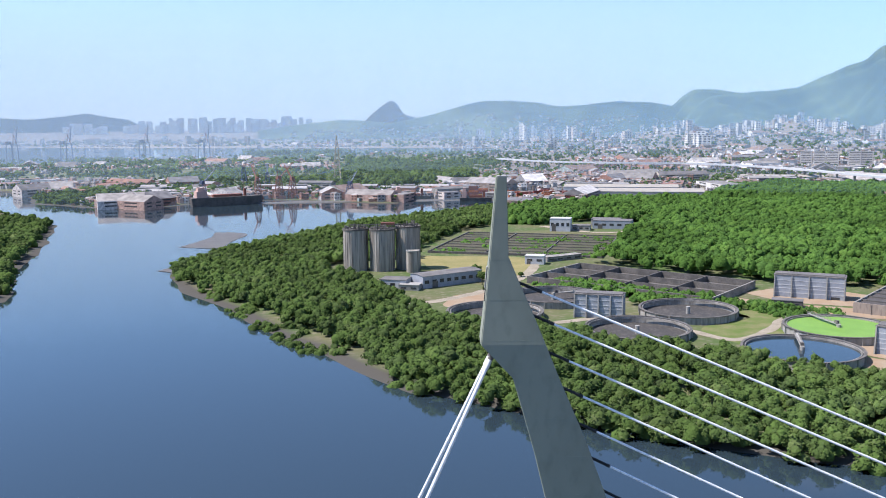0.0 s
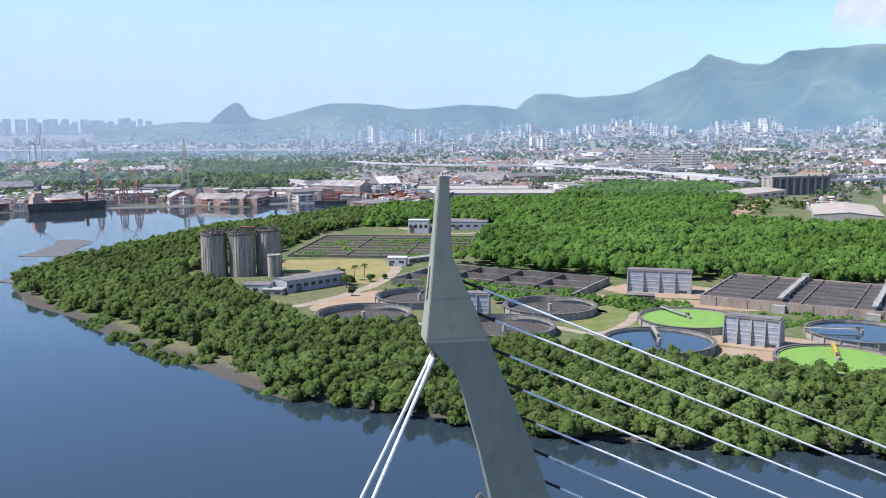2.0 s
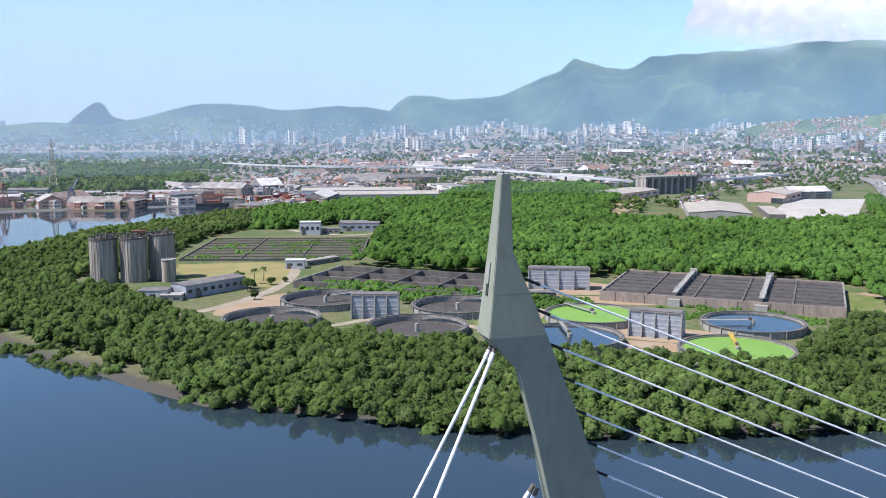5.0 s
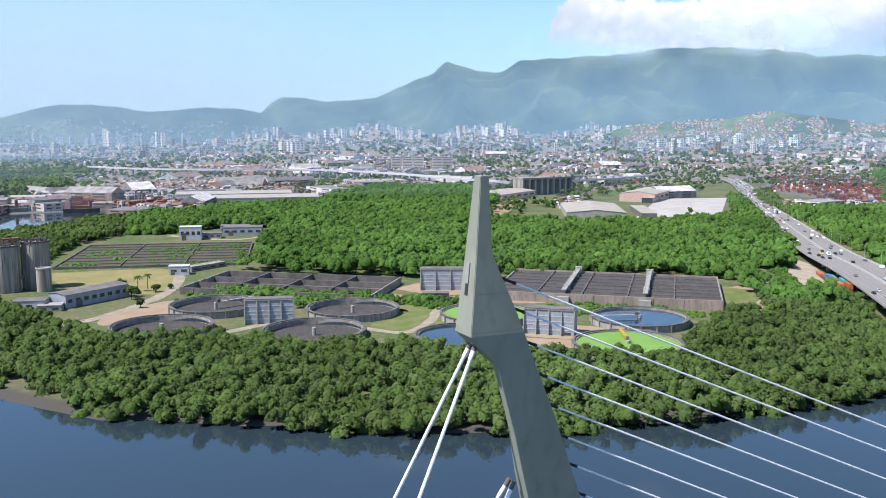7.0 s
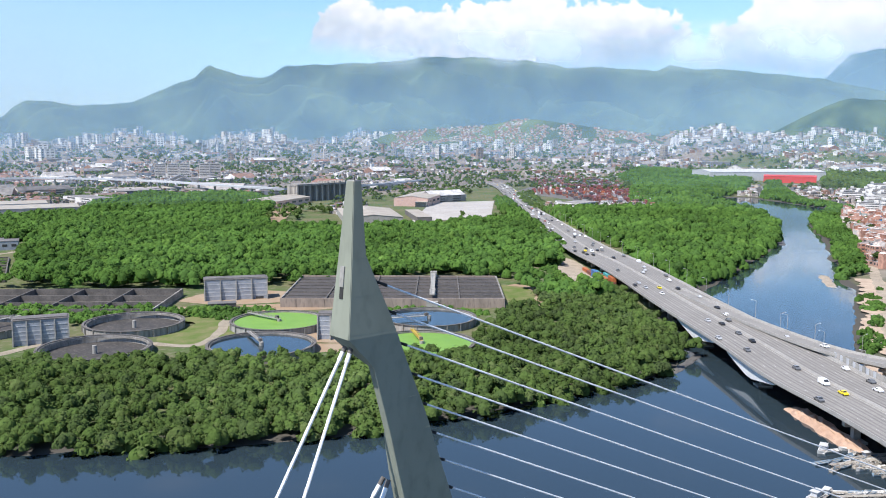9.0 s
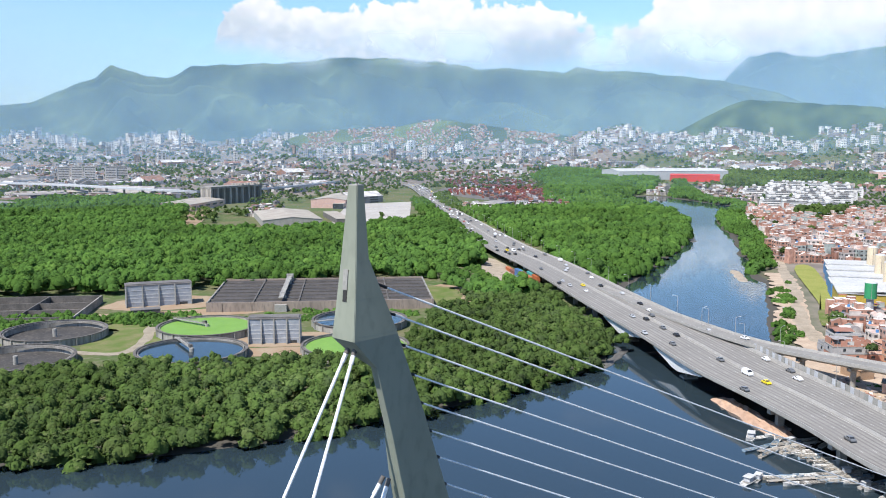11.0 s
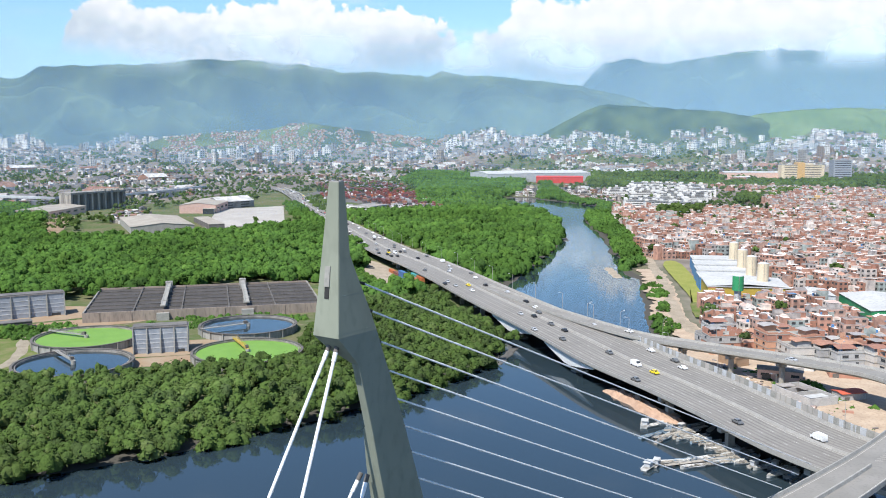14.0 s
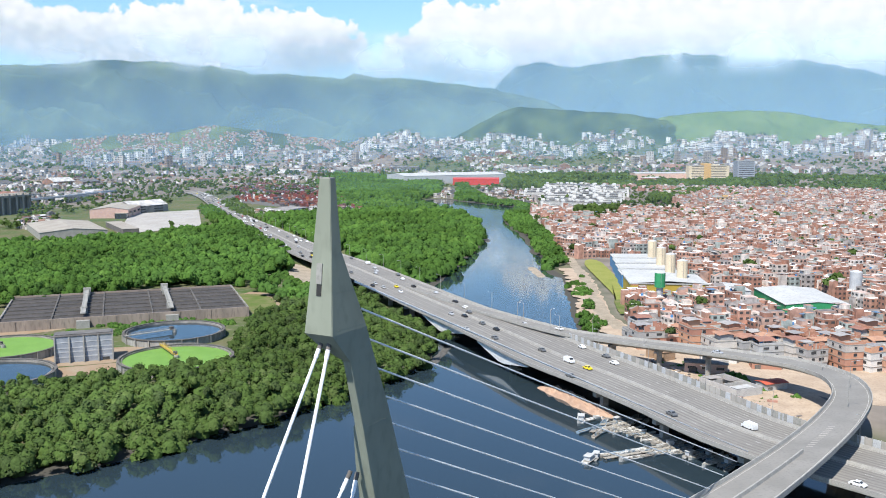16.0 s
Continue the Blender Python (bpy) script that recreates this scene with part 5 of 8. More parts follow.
patch("lawn", [(345, 425), (365, 405), (335, 366), (300, 345), (288, 352), (312, 375)], "grass", "green lawn at the end of the basin", z=None, lift=0.07)
track("path", [(356, 418), (358, 400), (340, 376), (315, 356), (292, 347)], 7, "earth", "curved bare track round the lawn", lift=0.16)
patch("bare_ground", [(5, 500), (40, 520), (60, 510), (30, 478), (0, 470)], "earth", "bare brown earth by the drained tanks", z=None, lift=0.09)
track("path", [(-22, 478), (-6, 484), (22, 512), (44, 548), (58, 590), (66, 640)], 7, "works_path", "pale sandy road through the water works")
track("path", [(50, 428), (92, 442), (112, 412), (128, 392), (150, 410), (172, 440), (200, 436)], 5, "works_path", "pale sandy path between the round tanks")
track("path", [(90, 830), (130, 780), (165, 790), (190, 830)], 7, "path_sand", "pale sandy track by the workshops")
patch("mud_bank", [(-215, 728), (-205, 790), (-208, 826), (-178, 812), (-180, 760), (-182, 722)], "mud", "grey mud bank rising from the water", z=0.2)
patch("mud_bank", [(-196, 610), (-186, 640), (-168, 690), (-158, 690), (-172, 640), (-180, 605)], "mud", "grey mud spit at the point", z=0.22)


# ---- single trees on the lawn ----


def lawn_tree(x, y, h, r, seed, label):
    th = thing("tree", label, "tree", x, y, GROUND - 0.3, group="lawn trees")
    part("trunk", Geo().tube((0, 0, 0), (0.2, 0.1, h * 0.6), 0.28, 8, 0, 0.16).tube((0.1, 0, h * 0.4), (r * 0.4, 0.3, h * 0.75), 0.14, 6, 0, 0.08).tube((0.1, 0, h * 0.4), (-r * 0.35, -0.3, h * 0.72), 0.14, 6, 0, 0.08), "bark", th)
    rs = np.random.RandomState(seed)
    cr = crowns("crown", [(rs.uniform(-0.35, 0.35) * r, rs.uniform(-0.35, 0.35) * r, 0.0) for _ in range(5)], r * rs.uniform(0.45, 0.7, 5), h * rs.uniform(0.75, 1.05, 5), 170, 0.42, "leaf_dark", "", "", seed, kind="")
    cr.parent = th


def palm(x, y, h, seed, label):
    th = thing("palm", label, "palm tree", x, y, GROUND - 0.3, group="palms")
    part("trunk", Geo().tube((0, 0, 0), (0.3, 0, h * 0.55), 0.26, 8, 0, 0.2).tube((0.3, 0, h * 0.55), (0.4, 0.1, h), 0.2, 8, 0, 0.15), "bark", th)
    rs = random.Random(seed)
    g = Geo()
    for i in range(22):
        a, up = i * 2.4 + rs.uniform(-0.2, 0.2), rs.uniform(-0.2, 1.0)
        p = Vector((0.4, 0.1, h))
        d = Vector((math.cos(a), math.sin(a), up)).normalized()
        side = Vector((-math.sin(a), math.cos(a), 0))
        L = rs.uniform(2.6, 3.4)
        pts = [p + d * (L * k / 4) + Vector((0, 0, -0.28 * (k / 4 * 1.6) ** 2 * L)) for k in range(5)]
        vs = []
        for k, q in enumerate(pts):
            w = 0.42 * (1 - (k / 4.4 - 0.35) ** 2 * 1.9)
            vs += [tuple(q - side * w - Vector((0, 0, 0.16))), tuple(q), tuple(q + side * w - Vector((0, 0, 0.16)))]
        g.add(vs, [(3 * k + j, 3 * k + j + 1, 3 * k + j + 4, 3 * k + j + 3) for k in range(4) for j in range(2)])
    part("fronds", g, "leaf_dark", th)


palm(28.7, 558.1, 9.5, 1, "tall feathery palm on the dry lawn")
palm(35.3, 565.9, 9.0, 2, "tall feathery palm on the dry lawn")
for i, (x, y, h, r) in enumerate(((19.9, 558.8, 9, 5.5), (22.3, 533, 9, 4.5), (24.5, 541, 7, 4.0), (23.6, 507, 5, 2.6), (38, 552, 5, 3.0), (48, 560, 4, 2.5), (12, 566, 6, 3.0))):
    lawn_tree(x, y, h, r, 80 + i, "rounded dark green tree standing on the dry lawn")


wood("tank_bushes", [(64, 528), (76, 512), (96, 492), (128, 470), (150, 474), (122, 498), (92, 520), (74, 540)], 4.4, 5.0, 80, 0.42, "leaf", "green bushes in front of the drained basin", 37,
     lambda x, y: np.all([np.hypot(x - a, y - b) > TANK_R + 2 for a, b in TANKS], axis=0))
wood("tank_bushes", [(98, 470), (112, 488), (140, 478), (176, 462), (186, 446), (172, 442), (150, 452), (126, 470), (112, 462)], 4.6, 4.2, 60, 0.4, "leaf", "green bushes growing between tanks and basins", 30,
     lambda x, y: np.all([np.hypot(x - a, y - b) > TANK_R + 3 for a, b in TANKS], axis=0))

# ---- the city: many small blocks as one mass ----
palette("city_wall", [(0.646, 0.619, 0.576), (0.357, 0.323, 0.282), (0.403, 0.356, 0.277), (0.241, 0.23, 0.218), (0.272, 0.151, 0.104), (0.78, 0.755, 0.72), (0.296, 0.22, 0.173), (0.158, 0.154, 0.154), (0.72, 0.70, 0.66)], 6.0)
palette("city_roof", [(0.21, 0.195, 0.18), (0.36, 0.335, 0.31), (0.24, 0.125, 0.088), (0.14, 0.13, 0.126), (0.56, 0.54, 0.51), (0.27, 0.158, 0.116), (0.29, 0.27, 0.25), (0.17, 0.165, 0.166), (0.25, 0.23, 0.21), (0.22, 0.155, 0.125)], 8.0)
palette("favela_wall", [(0.431, 0.228, 0.159), (0.49, 0.274, 0.199), (0.374, 0.188, 0.13), (0.593, 0.521, 0.463), (0.473, 0.282, 0.213), (0.448, 0.406, 0.376), (0.73, 0.665, 0.60), (0.34, 0.175, 0.125), (0.526, 0.347, 0.275), (0.369, 0.41, 0.379)], 3.0)
palette("favela_roof", [(0.42, 0.36, 0.32), (0.76, 0.68, 0.62), (0.30, 0.24, 0.21), (0.48, 0.27, 0.195), (0.84, 0.77, 0.71), (0.21, 0.18, 0.165), (0.56, 0.42, 0.36), (0.66, 0.59, 0.54), (0.24, 0.215, 0.205), (0.44, 0.24, 0.175)], 4.0)
palette("sheet_colours", [(0.45, 0.43, 0.40), (0.28, 0.26, 0.245), (0.36, 0.15, 0.09), (0.58, 0.56, 0.53), (0.12, 0.23, 0.38), (0.33, 0.29, 0.26), (0.42, 0.24, 0.16), (0.20, 0.18, 0.17)], 3.0)
palette("tower_wall", [(0.80, 0.78, 0.73), (0.72, 0.69, 0.63), (0.66, 0.65, 0.62), (0.82, 0.80, 0.76), (0.66, 0.57, 0.49), (0.56, 0.56, 0.55)], 12.0, streak=0.1)
mat("tower_window", (0.055, 0.053, 0.052), (0.085, 0.082, 0.08), 9.0, 0.8, spec=0.1)


def blocks(name, X, Y, Z, W, D, H, R, tone, mats, label, category, gable=None, floors=None, kind="stuff", foot=-3.0):
    """Many boxes on the ground as one mesh: walls, flat or ridged roofs, and set-back bands of windows where floors says so."""
    X, Y, Z, W, D, H, R = (np.asarray(a, float) for a in (X, Y, Z, W, D, H, R))
    n = len(X)
    gable = np.zeros(n, bool) if gable is None else gable
    V, F, M, T = [], [], [], []
    c, s = np.cos(R), np.sin(R)
    count = 0

    def put(local, faces, mi, k):
        nonlocal count
        for a, b, z in local:
            V.append((X[k] + a * c[k] - b * s[k], Y[k] + a * s[k] + b * c[k], Z[k] + z))
        F.extend([tuple(i + count for i in q) for q in faces])
        M.extend(mi)
        T.extend([tone[k]] * len(faces))
        count += len(local)
    for k in range(n):
        w, d, h = W[k] / 2, D[k] / 2, H[k]
        base = [(-w, -d, foot), (w, -d, foot), (w, d, foot), (-w, d, foot), (-w, -d, h), (w, -d, h), (w, d, h), (-w, d, h)]
        sides = [(0, 1, 5, 4), (1, 2, 6, 5), (2, 3, 7, 6), (3, 0, 4, 7)]
        if gable[k]:
            r = d * 0.45
            put(base + [(-w, 0, h + r), (w, 0, h + r)], sides + [(4, 5, 9, 8), (6, 7, 8, 9), (5, 6, 9), (7, 4, 8)], [0] * 4 + [1, 1, 0, 0], k)
        else:
            put(base, sides + [(4, 5, 6, 7)], [0] * 4 + [1], k)
        if floors is not None and floors[k] > 0:
            m = int(floors[k])
            for j in range(m):
                z0 = h * (j + 0.35) / m
                z1 = h * (j + 0.75) / m
                e = 0.12
                for sx, sy in ((0, -1), (1, 0), (0, 1), (-1, 0)):
                    for lo, hi in ((-0.72, -0.22), (0.22, 0.72)):
                        if sx:
                            p = [(sx * (w + e), d * lo, z0), (sx * (w + e), d * hi, z0), (sx * (w + e), d * hi, z1), (sx * (w + e), d * lo, z1)]
                        else:
                            p = [(w * lo, sy * (d + e), z0), (w * hi, sy * (d + e), z0), (w * hi, sy * (d + e), z1), (w * lo, sy * (d + e), z1)]
                        put(p, [(0, 1, 2, 3)], [2], k)
    V = np.array(V)
    V = np.stack(squash(V[:, 0], V[:, 1], V[:, 2]), -1)
    me = bpy.data.meshes.new(name)
    me.from_pydata(V.tolist(), [], F)
    for q in mats:
        me.materials.append(MATS[q])
    me.polygons.foreach_set("material_index", M)
    me.attributes.new("tone", "FLOAT", "FACE").data.foreach_set("value", T)
    me.update()
    return tagged(new(name, me), label, category, kind=kind)


def off_road(x, y, gap=6.0):
    """True away from the motorway and the slip road."""
    ok = np.ones(x.shape, bool)
    for L in (LINE[::3], RAMP[::3]):
        for p in L:
            ok &= np.hypot(x - p[0], y - p[1]) > p[3] / 2 + gap
    return ok


YARDS = [(705, 870, 250, 230, 0.62, 0.78), (545, 830, 120, 160, 0.62, 0.78), (560, 1080, 150, 170, 0.6, 0.8), (535, 235, 200, 96, 0.90, 0.43), (476, 110, 110, 62, 0.88, 0.47), (970, 900, 330, 330, 0.75, 0.66),
         (130, 1190, 110, 200, 0.2, 0.98), (265, 1160, 150, 180, 0.95, -0.2), (1640, 1000, 420, 330, 0.9, -0.4), (2030, 545, 120, 120, 0.5, -0.85), (755, 1800, 130, 90, 0.9, -0.4)]
WOODS = [BACK_WOOD, RIVER_WOOD, BANK_WOOD, GAP_WOOD]


def free(x, y, margin=14.0):
    ok = land(x, y) > margin
    for p in WOODS:
        ok &= shore_distance(x, y, p) < -4
    for r in YARDS:
        ok &= ~in_rect(x, y, *r)
    ok &= clear_of_works(x, y) & off_road(x, y)
    ok &= ~((x < 330) & (y < 1000) & (x > -260))
    return ok


HILL_WOOD = [(-160, 1330), (-60, 1300), (0, 1400), (60, 1480), (40, 1800), (-60, 2000), (-190, 2050), (-200, 1700)]


def city():
    rs = np.random.RandomState(21)
    n = 62000
    az = rs.uniform(-30, 98, n)
    d = 1 / rs.uniform(1 / 5800, 1 / 1010, n)
    x, y = polar(az, d)
    ok = free(x, y) & (shore_distance(x, y, HILL_WOOD) < 0)
    ok &= ~((x > 330) & (shore_distance(x, y, FAVELA) > 0))
    # leafy gaps: fewer houses where a broad noise is low
    leafy = np.array([noise.noise(Vector((a * 0.0032, b * 0.0032, 4.0))) for a, b in zip(x, y)])
    ok &= leafy > np.where(d > 1500, -0.02, -0.10)
    # a green belt beyond the settlement
    ok &= ~((az > 60) & (d > 1650) & (d < 2350) & (rs.uniform(0, 1, n) < 0.9))
    # low brick settlements and thin building by the bay
    bay = (az < 3) & (d < 2700)
    brick = (az > -2) & (az < 16) & (d > 1350) & (d < 2500)
    ok &= ~(bay & ~brick & (rs.uniform(0, 1, n) > np.where(d > 1900, 0.45, 0.7)))
    x, y, d, az, bay = x[ok], y[ok], d[ok], az[ok], (bay | brick)[ok]
    n = len(x)
    k = np.clip(d / 2500, 0.75, 1.5)
    big = rs.uniform(0, 1, n)
    hall, tall = (big < 0.022) & ~((d < 1900) & (az > 54)), (big > 0.975) & (d > 2700)
    w = np.where(hall, rs.uniform(30, 85, n), np.where(tall, rs.uniform(12, 26, n), rs.uniform(6, 12.5, n) * k))
    dd = np.where(hall, rs.uniform(18, 42, n), np.where(tall, rs.uniform(10, 16, n), rs.uniform(6, 11, n) * k))
    h = np.where(hall, rs.uniform(6, 11, n), np.where(tall, rs.uniform(16, 42, n), rs.choice([3.2, 3.6, 6.2, 6.8, 9.2], n) * rs.uniform(0.85, 1.15, n)))
    h = np.where(bay, np.minimum(h, np.where(d > 1900, 6.5, 8.0)), h)
    w, dd = np.where(bay & ~hall, np.minimum(w, 11), w), np.where(bay & ~hall, np.minimum(dd, 10), dd)
    rot = np.round(rs.normal(0, 1.2, n) * 1.4) * 0.45 + 0.25 * np.sin(x * 0.003) + 0.3 * np.sin(y * 0.004)
    fl = np.where((d < 1500) & (h > 6), np.round(h / 3.2), np.where(tall & (d < 4200), np.round(h / 5), 0))
    clump = np.array([noise.noise(Vector((a * 0.009, b * 0.009, 14.0))) for a, b in zip(x, y)])
    w, dd = np.where((clump > 0.2) & ~hall, w * 0.7, w), np.where((clump > 0.2) & ~hall, dd * 0.7, dd)
    tone, ridged = rs.uniform(0, 0.999, n), (rs.uniform(0, 1, n) < 0.4) & ~tall
    tone = np.where(tall, rs.choice([0.05, 0.15, 0.68], n), tone)
    z = 2.0 + rise(x, y)
    for pick, nm, mats, lab in ((~bay, "city_houses", ("city_wall", "city_roof", "tower_window"), "dense low city houses and halls with pale walls"),
                                (bay, "shore_houses", ("favela_wall", "city_roof", "tower_window"), "low brick and plaster houses near the bay")):
        blocks(nm, x[pick], y[pick], z[pick], w[pick], dd[pick], h[pick], rot[pick], tone[pick], mats, lab, "houses", gable=ridged[pick], floors=fl[pick])
    # trees between the houses
    m = 22000
    az = rs.uniform(-30, 98, m)
    d = 1 / rs.uniform(1 / 5400, 1 / 1000, m)
    x, y = polar(az, d)
    leafy = np.array([noise.noise(Vector((a * 0.0032, b * 0.0032, 4.0))) for a, b in zip(x, y)])
    clump = np.array([noise.noise(Vector((a * 0.009, b * 0.009, 14.0))) for a, b in zip(x, y)])
    ok = free(x, y, 6.0) & ((leafy < 0.0) | (clump > 0.16) | (rs.uniform(0, 1, m) < 0.05))
    x, y, d = x[ok], y[ok], d[ok]
    sz = np.clip(d / 1700, 0.8, 2.2)
    crowns("city_trees", np.stack([x, y, 2.0 + rise(x, y)], -1), 4.2 * sz * rs.uniform(0.6, 1.4, len(x)), 8.5 * rs.uniform(0.8, 1.3, len(x)) * np.clip(sz, 1, 1.5), 10, 2.2, "leaf_dark", "dark green trees between the city houses", "trees", 22, lobes=3)


FAVELA = [(312, 150), (335, 165), (365, 172), (420, 190), (470, 205), (602, 298), (690, 348), (925, 503), (1080, 560), (1500, 700), (1900, 500), (2100, 150), (1500, -300), (700, -330), (330, -260), (284, -60), (288, 40), (300, 75)]


HOUSE_REACH = 440.0


def favela():
    rs = np.random.RandomState(31)
    x, y, _ = scatter(FAVELA, 8.4, 32, lambda a, b: free(a, b, 16.0), 0.25)
    keep = np.hypot(x + 60, y - 20) > HOUSE_REACH
    alley = (np.abs(((x * 0.72 + y * 0.7) % 74) - 37) > 2.5) & (np.abs(((x * 0.7 - y * 0.72) % 118) - 59) > 2.5)
    flats = (in_rect(x, y, 1280, 520, 520, 200, 0.93, 0.36) | in_rect(x, y, 990, 424, 90, 40, 0.97, 0.2))
    keep &= np.hypot(x + 35, y - 12) < 1680 + 120 * np.sin(x * 0.006)
    keep &= alley & ~flats & (rs.uniform(0, 1, len(x)) < 0.96)
    x, y = x[keep], y[keep]
    n = len(x)
    w, d = rs.uniform(5.2, 9.4, n), rs.uniform(5.2, 9.0, n)
    h = rs.choice([3.2, 6.0, 6.2, 8.8, 9.0, 11.6], n) + rs.uniform(-0.4, 0.4, n)
    rot = 0.78 + rs.choice([0, 0.06, -0.08, 1.57], n) + 0.15 * np.sin(x * 0.012)
    tone = rs.uniform(0, 0.999, n)
    blocks("hillside_houses", x, y, np.full(n, 2.2), w, d, h, rot, tone, ("favela_wall", "favela_roof", "tower_window"), "densely packed brick and plaster houses with flat roofs", "houses", gable=rs.uniform(0, 1, n) < 0.12, floors=np.where(np.hypot(x, y) < 820, np.maximum(1, np.round(h / 3)), 0))
    # roof sheds, stair heads and half built upper floors
    m = rs.uniform(0, 1, n) < 0.6
    k = m.sum()
    blocks("roof_rooms", x[m] + rs.uniform(-1.5, 1.5, k), y[m] + rs.uniform(-1.5, 1.5, k), 2.2 + h[m], w[m] * rs.uniform(0.3, 0.7, k), d[m] * rs.uniform(0.3, 0.7, k), rs.uniform(1.8, 2.9, k), rot[m], rs.uniform(0, 0.999, k), ("favela_wall", "favela_roof"), "small brick roof rooms on the houses", "roof rooms")
    # lean-to annexes of other heights, and sheet roofs of many colours
    m = rs.uniform(0, 1, n) < 0.75
    k = m.sum()
    a = rot[m] + rs.choice([0, 1.57, 3.14, 4.71], k)
    blocks("house_annexes", x[m] + np.cos(a) * w[m] * 0.5, y[m] + np.sin(a) * w[m] * 0.5, np.full(k, 2.2), w[m] * rs.uniform(0.4, 0.75, k), d[m] * rs.uniform(0.4, 0.8, k), np.maximum(2.6, h[m] + rs.choice([-5.5, -3.0, -2.8, 1.6, 2.9], k)), rot[m] + rs.uniform(-0.1, 0.1, k),
           rs.uniform(0, 0.999, k), ("favela_wall", "favela_roof"), "brick annexes leaning on the houses", "annexes", gable=rs.uniform(0, 1, k) < 0.25)
    m = rs.uniform(0, 1, n) < 0.35
    k = m.sum()
    blocks("sheet_roofs", x[m] + rs.uniform(-2, 2, k), y[m] + rs.uniform(-2, 2, k), 2.2 + h[m] + 2.1, w[m] * rs.uniform(0.3, 0.6, k), d[m] * rs.uniform(0.3, 0.6, k), np.full(k, 0.15), rot[m], rs.uniform(0, 0.999, k), ("sheet_colours", "sheet_colours"), "small sheet roofs over the terraces", "sheet roofs", foot=0.0)
    t = rs.uniform(0, 1, n) < 0.12
    g = Geo()
    for a, b, c in zip(x[t], y[t], h[t]):
        g.cyl(a + rs.uniform(-2.5, 2.5), b + rs.uniform(-2.5, 2.5), 2.2 + c, 2.2 + c + 1.2, 0.75, 0.65, 6)
    tagged(new("water_tanks", g.mesh("water_tanks", "blue_paint")), "small blue plastic water tanks on the roofs", "water tanks", kind="stuff")
    # a few trees between the houses
    q, r, _ = scatter(FAVELA, 34.0, 35, lambda a, b: free(a, b, 10.0))
    crowns("yard_trees", np.stack([q, r, np.full(len(q), 2.2)], -1), rs.uniform(2.5, 6.0, len(q)), rs.uniform(6, 13, len(q)), 60, 0.9, "leaf_dark", "scattered dark trees among the brick houses", "trees", 36)


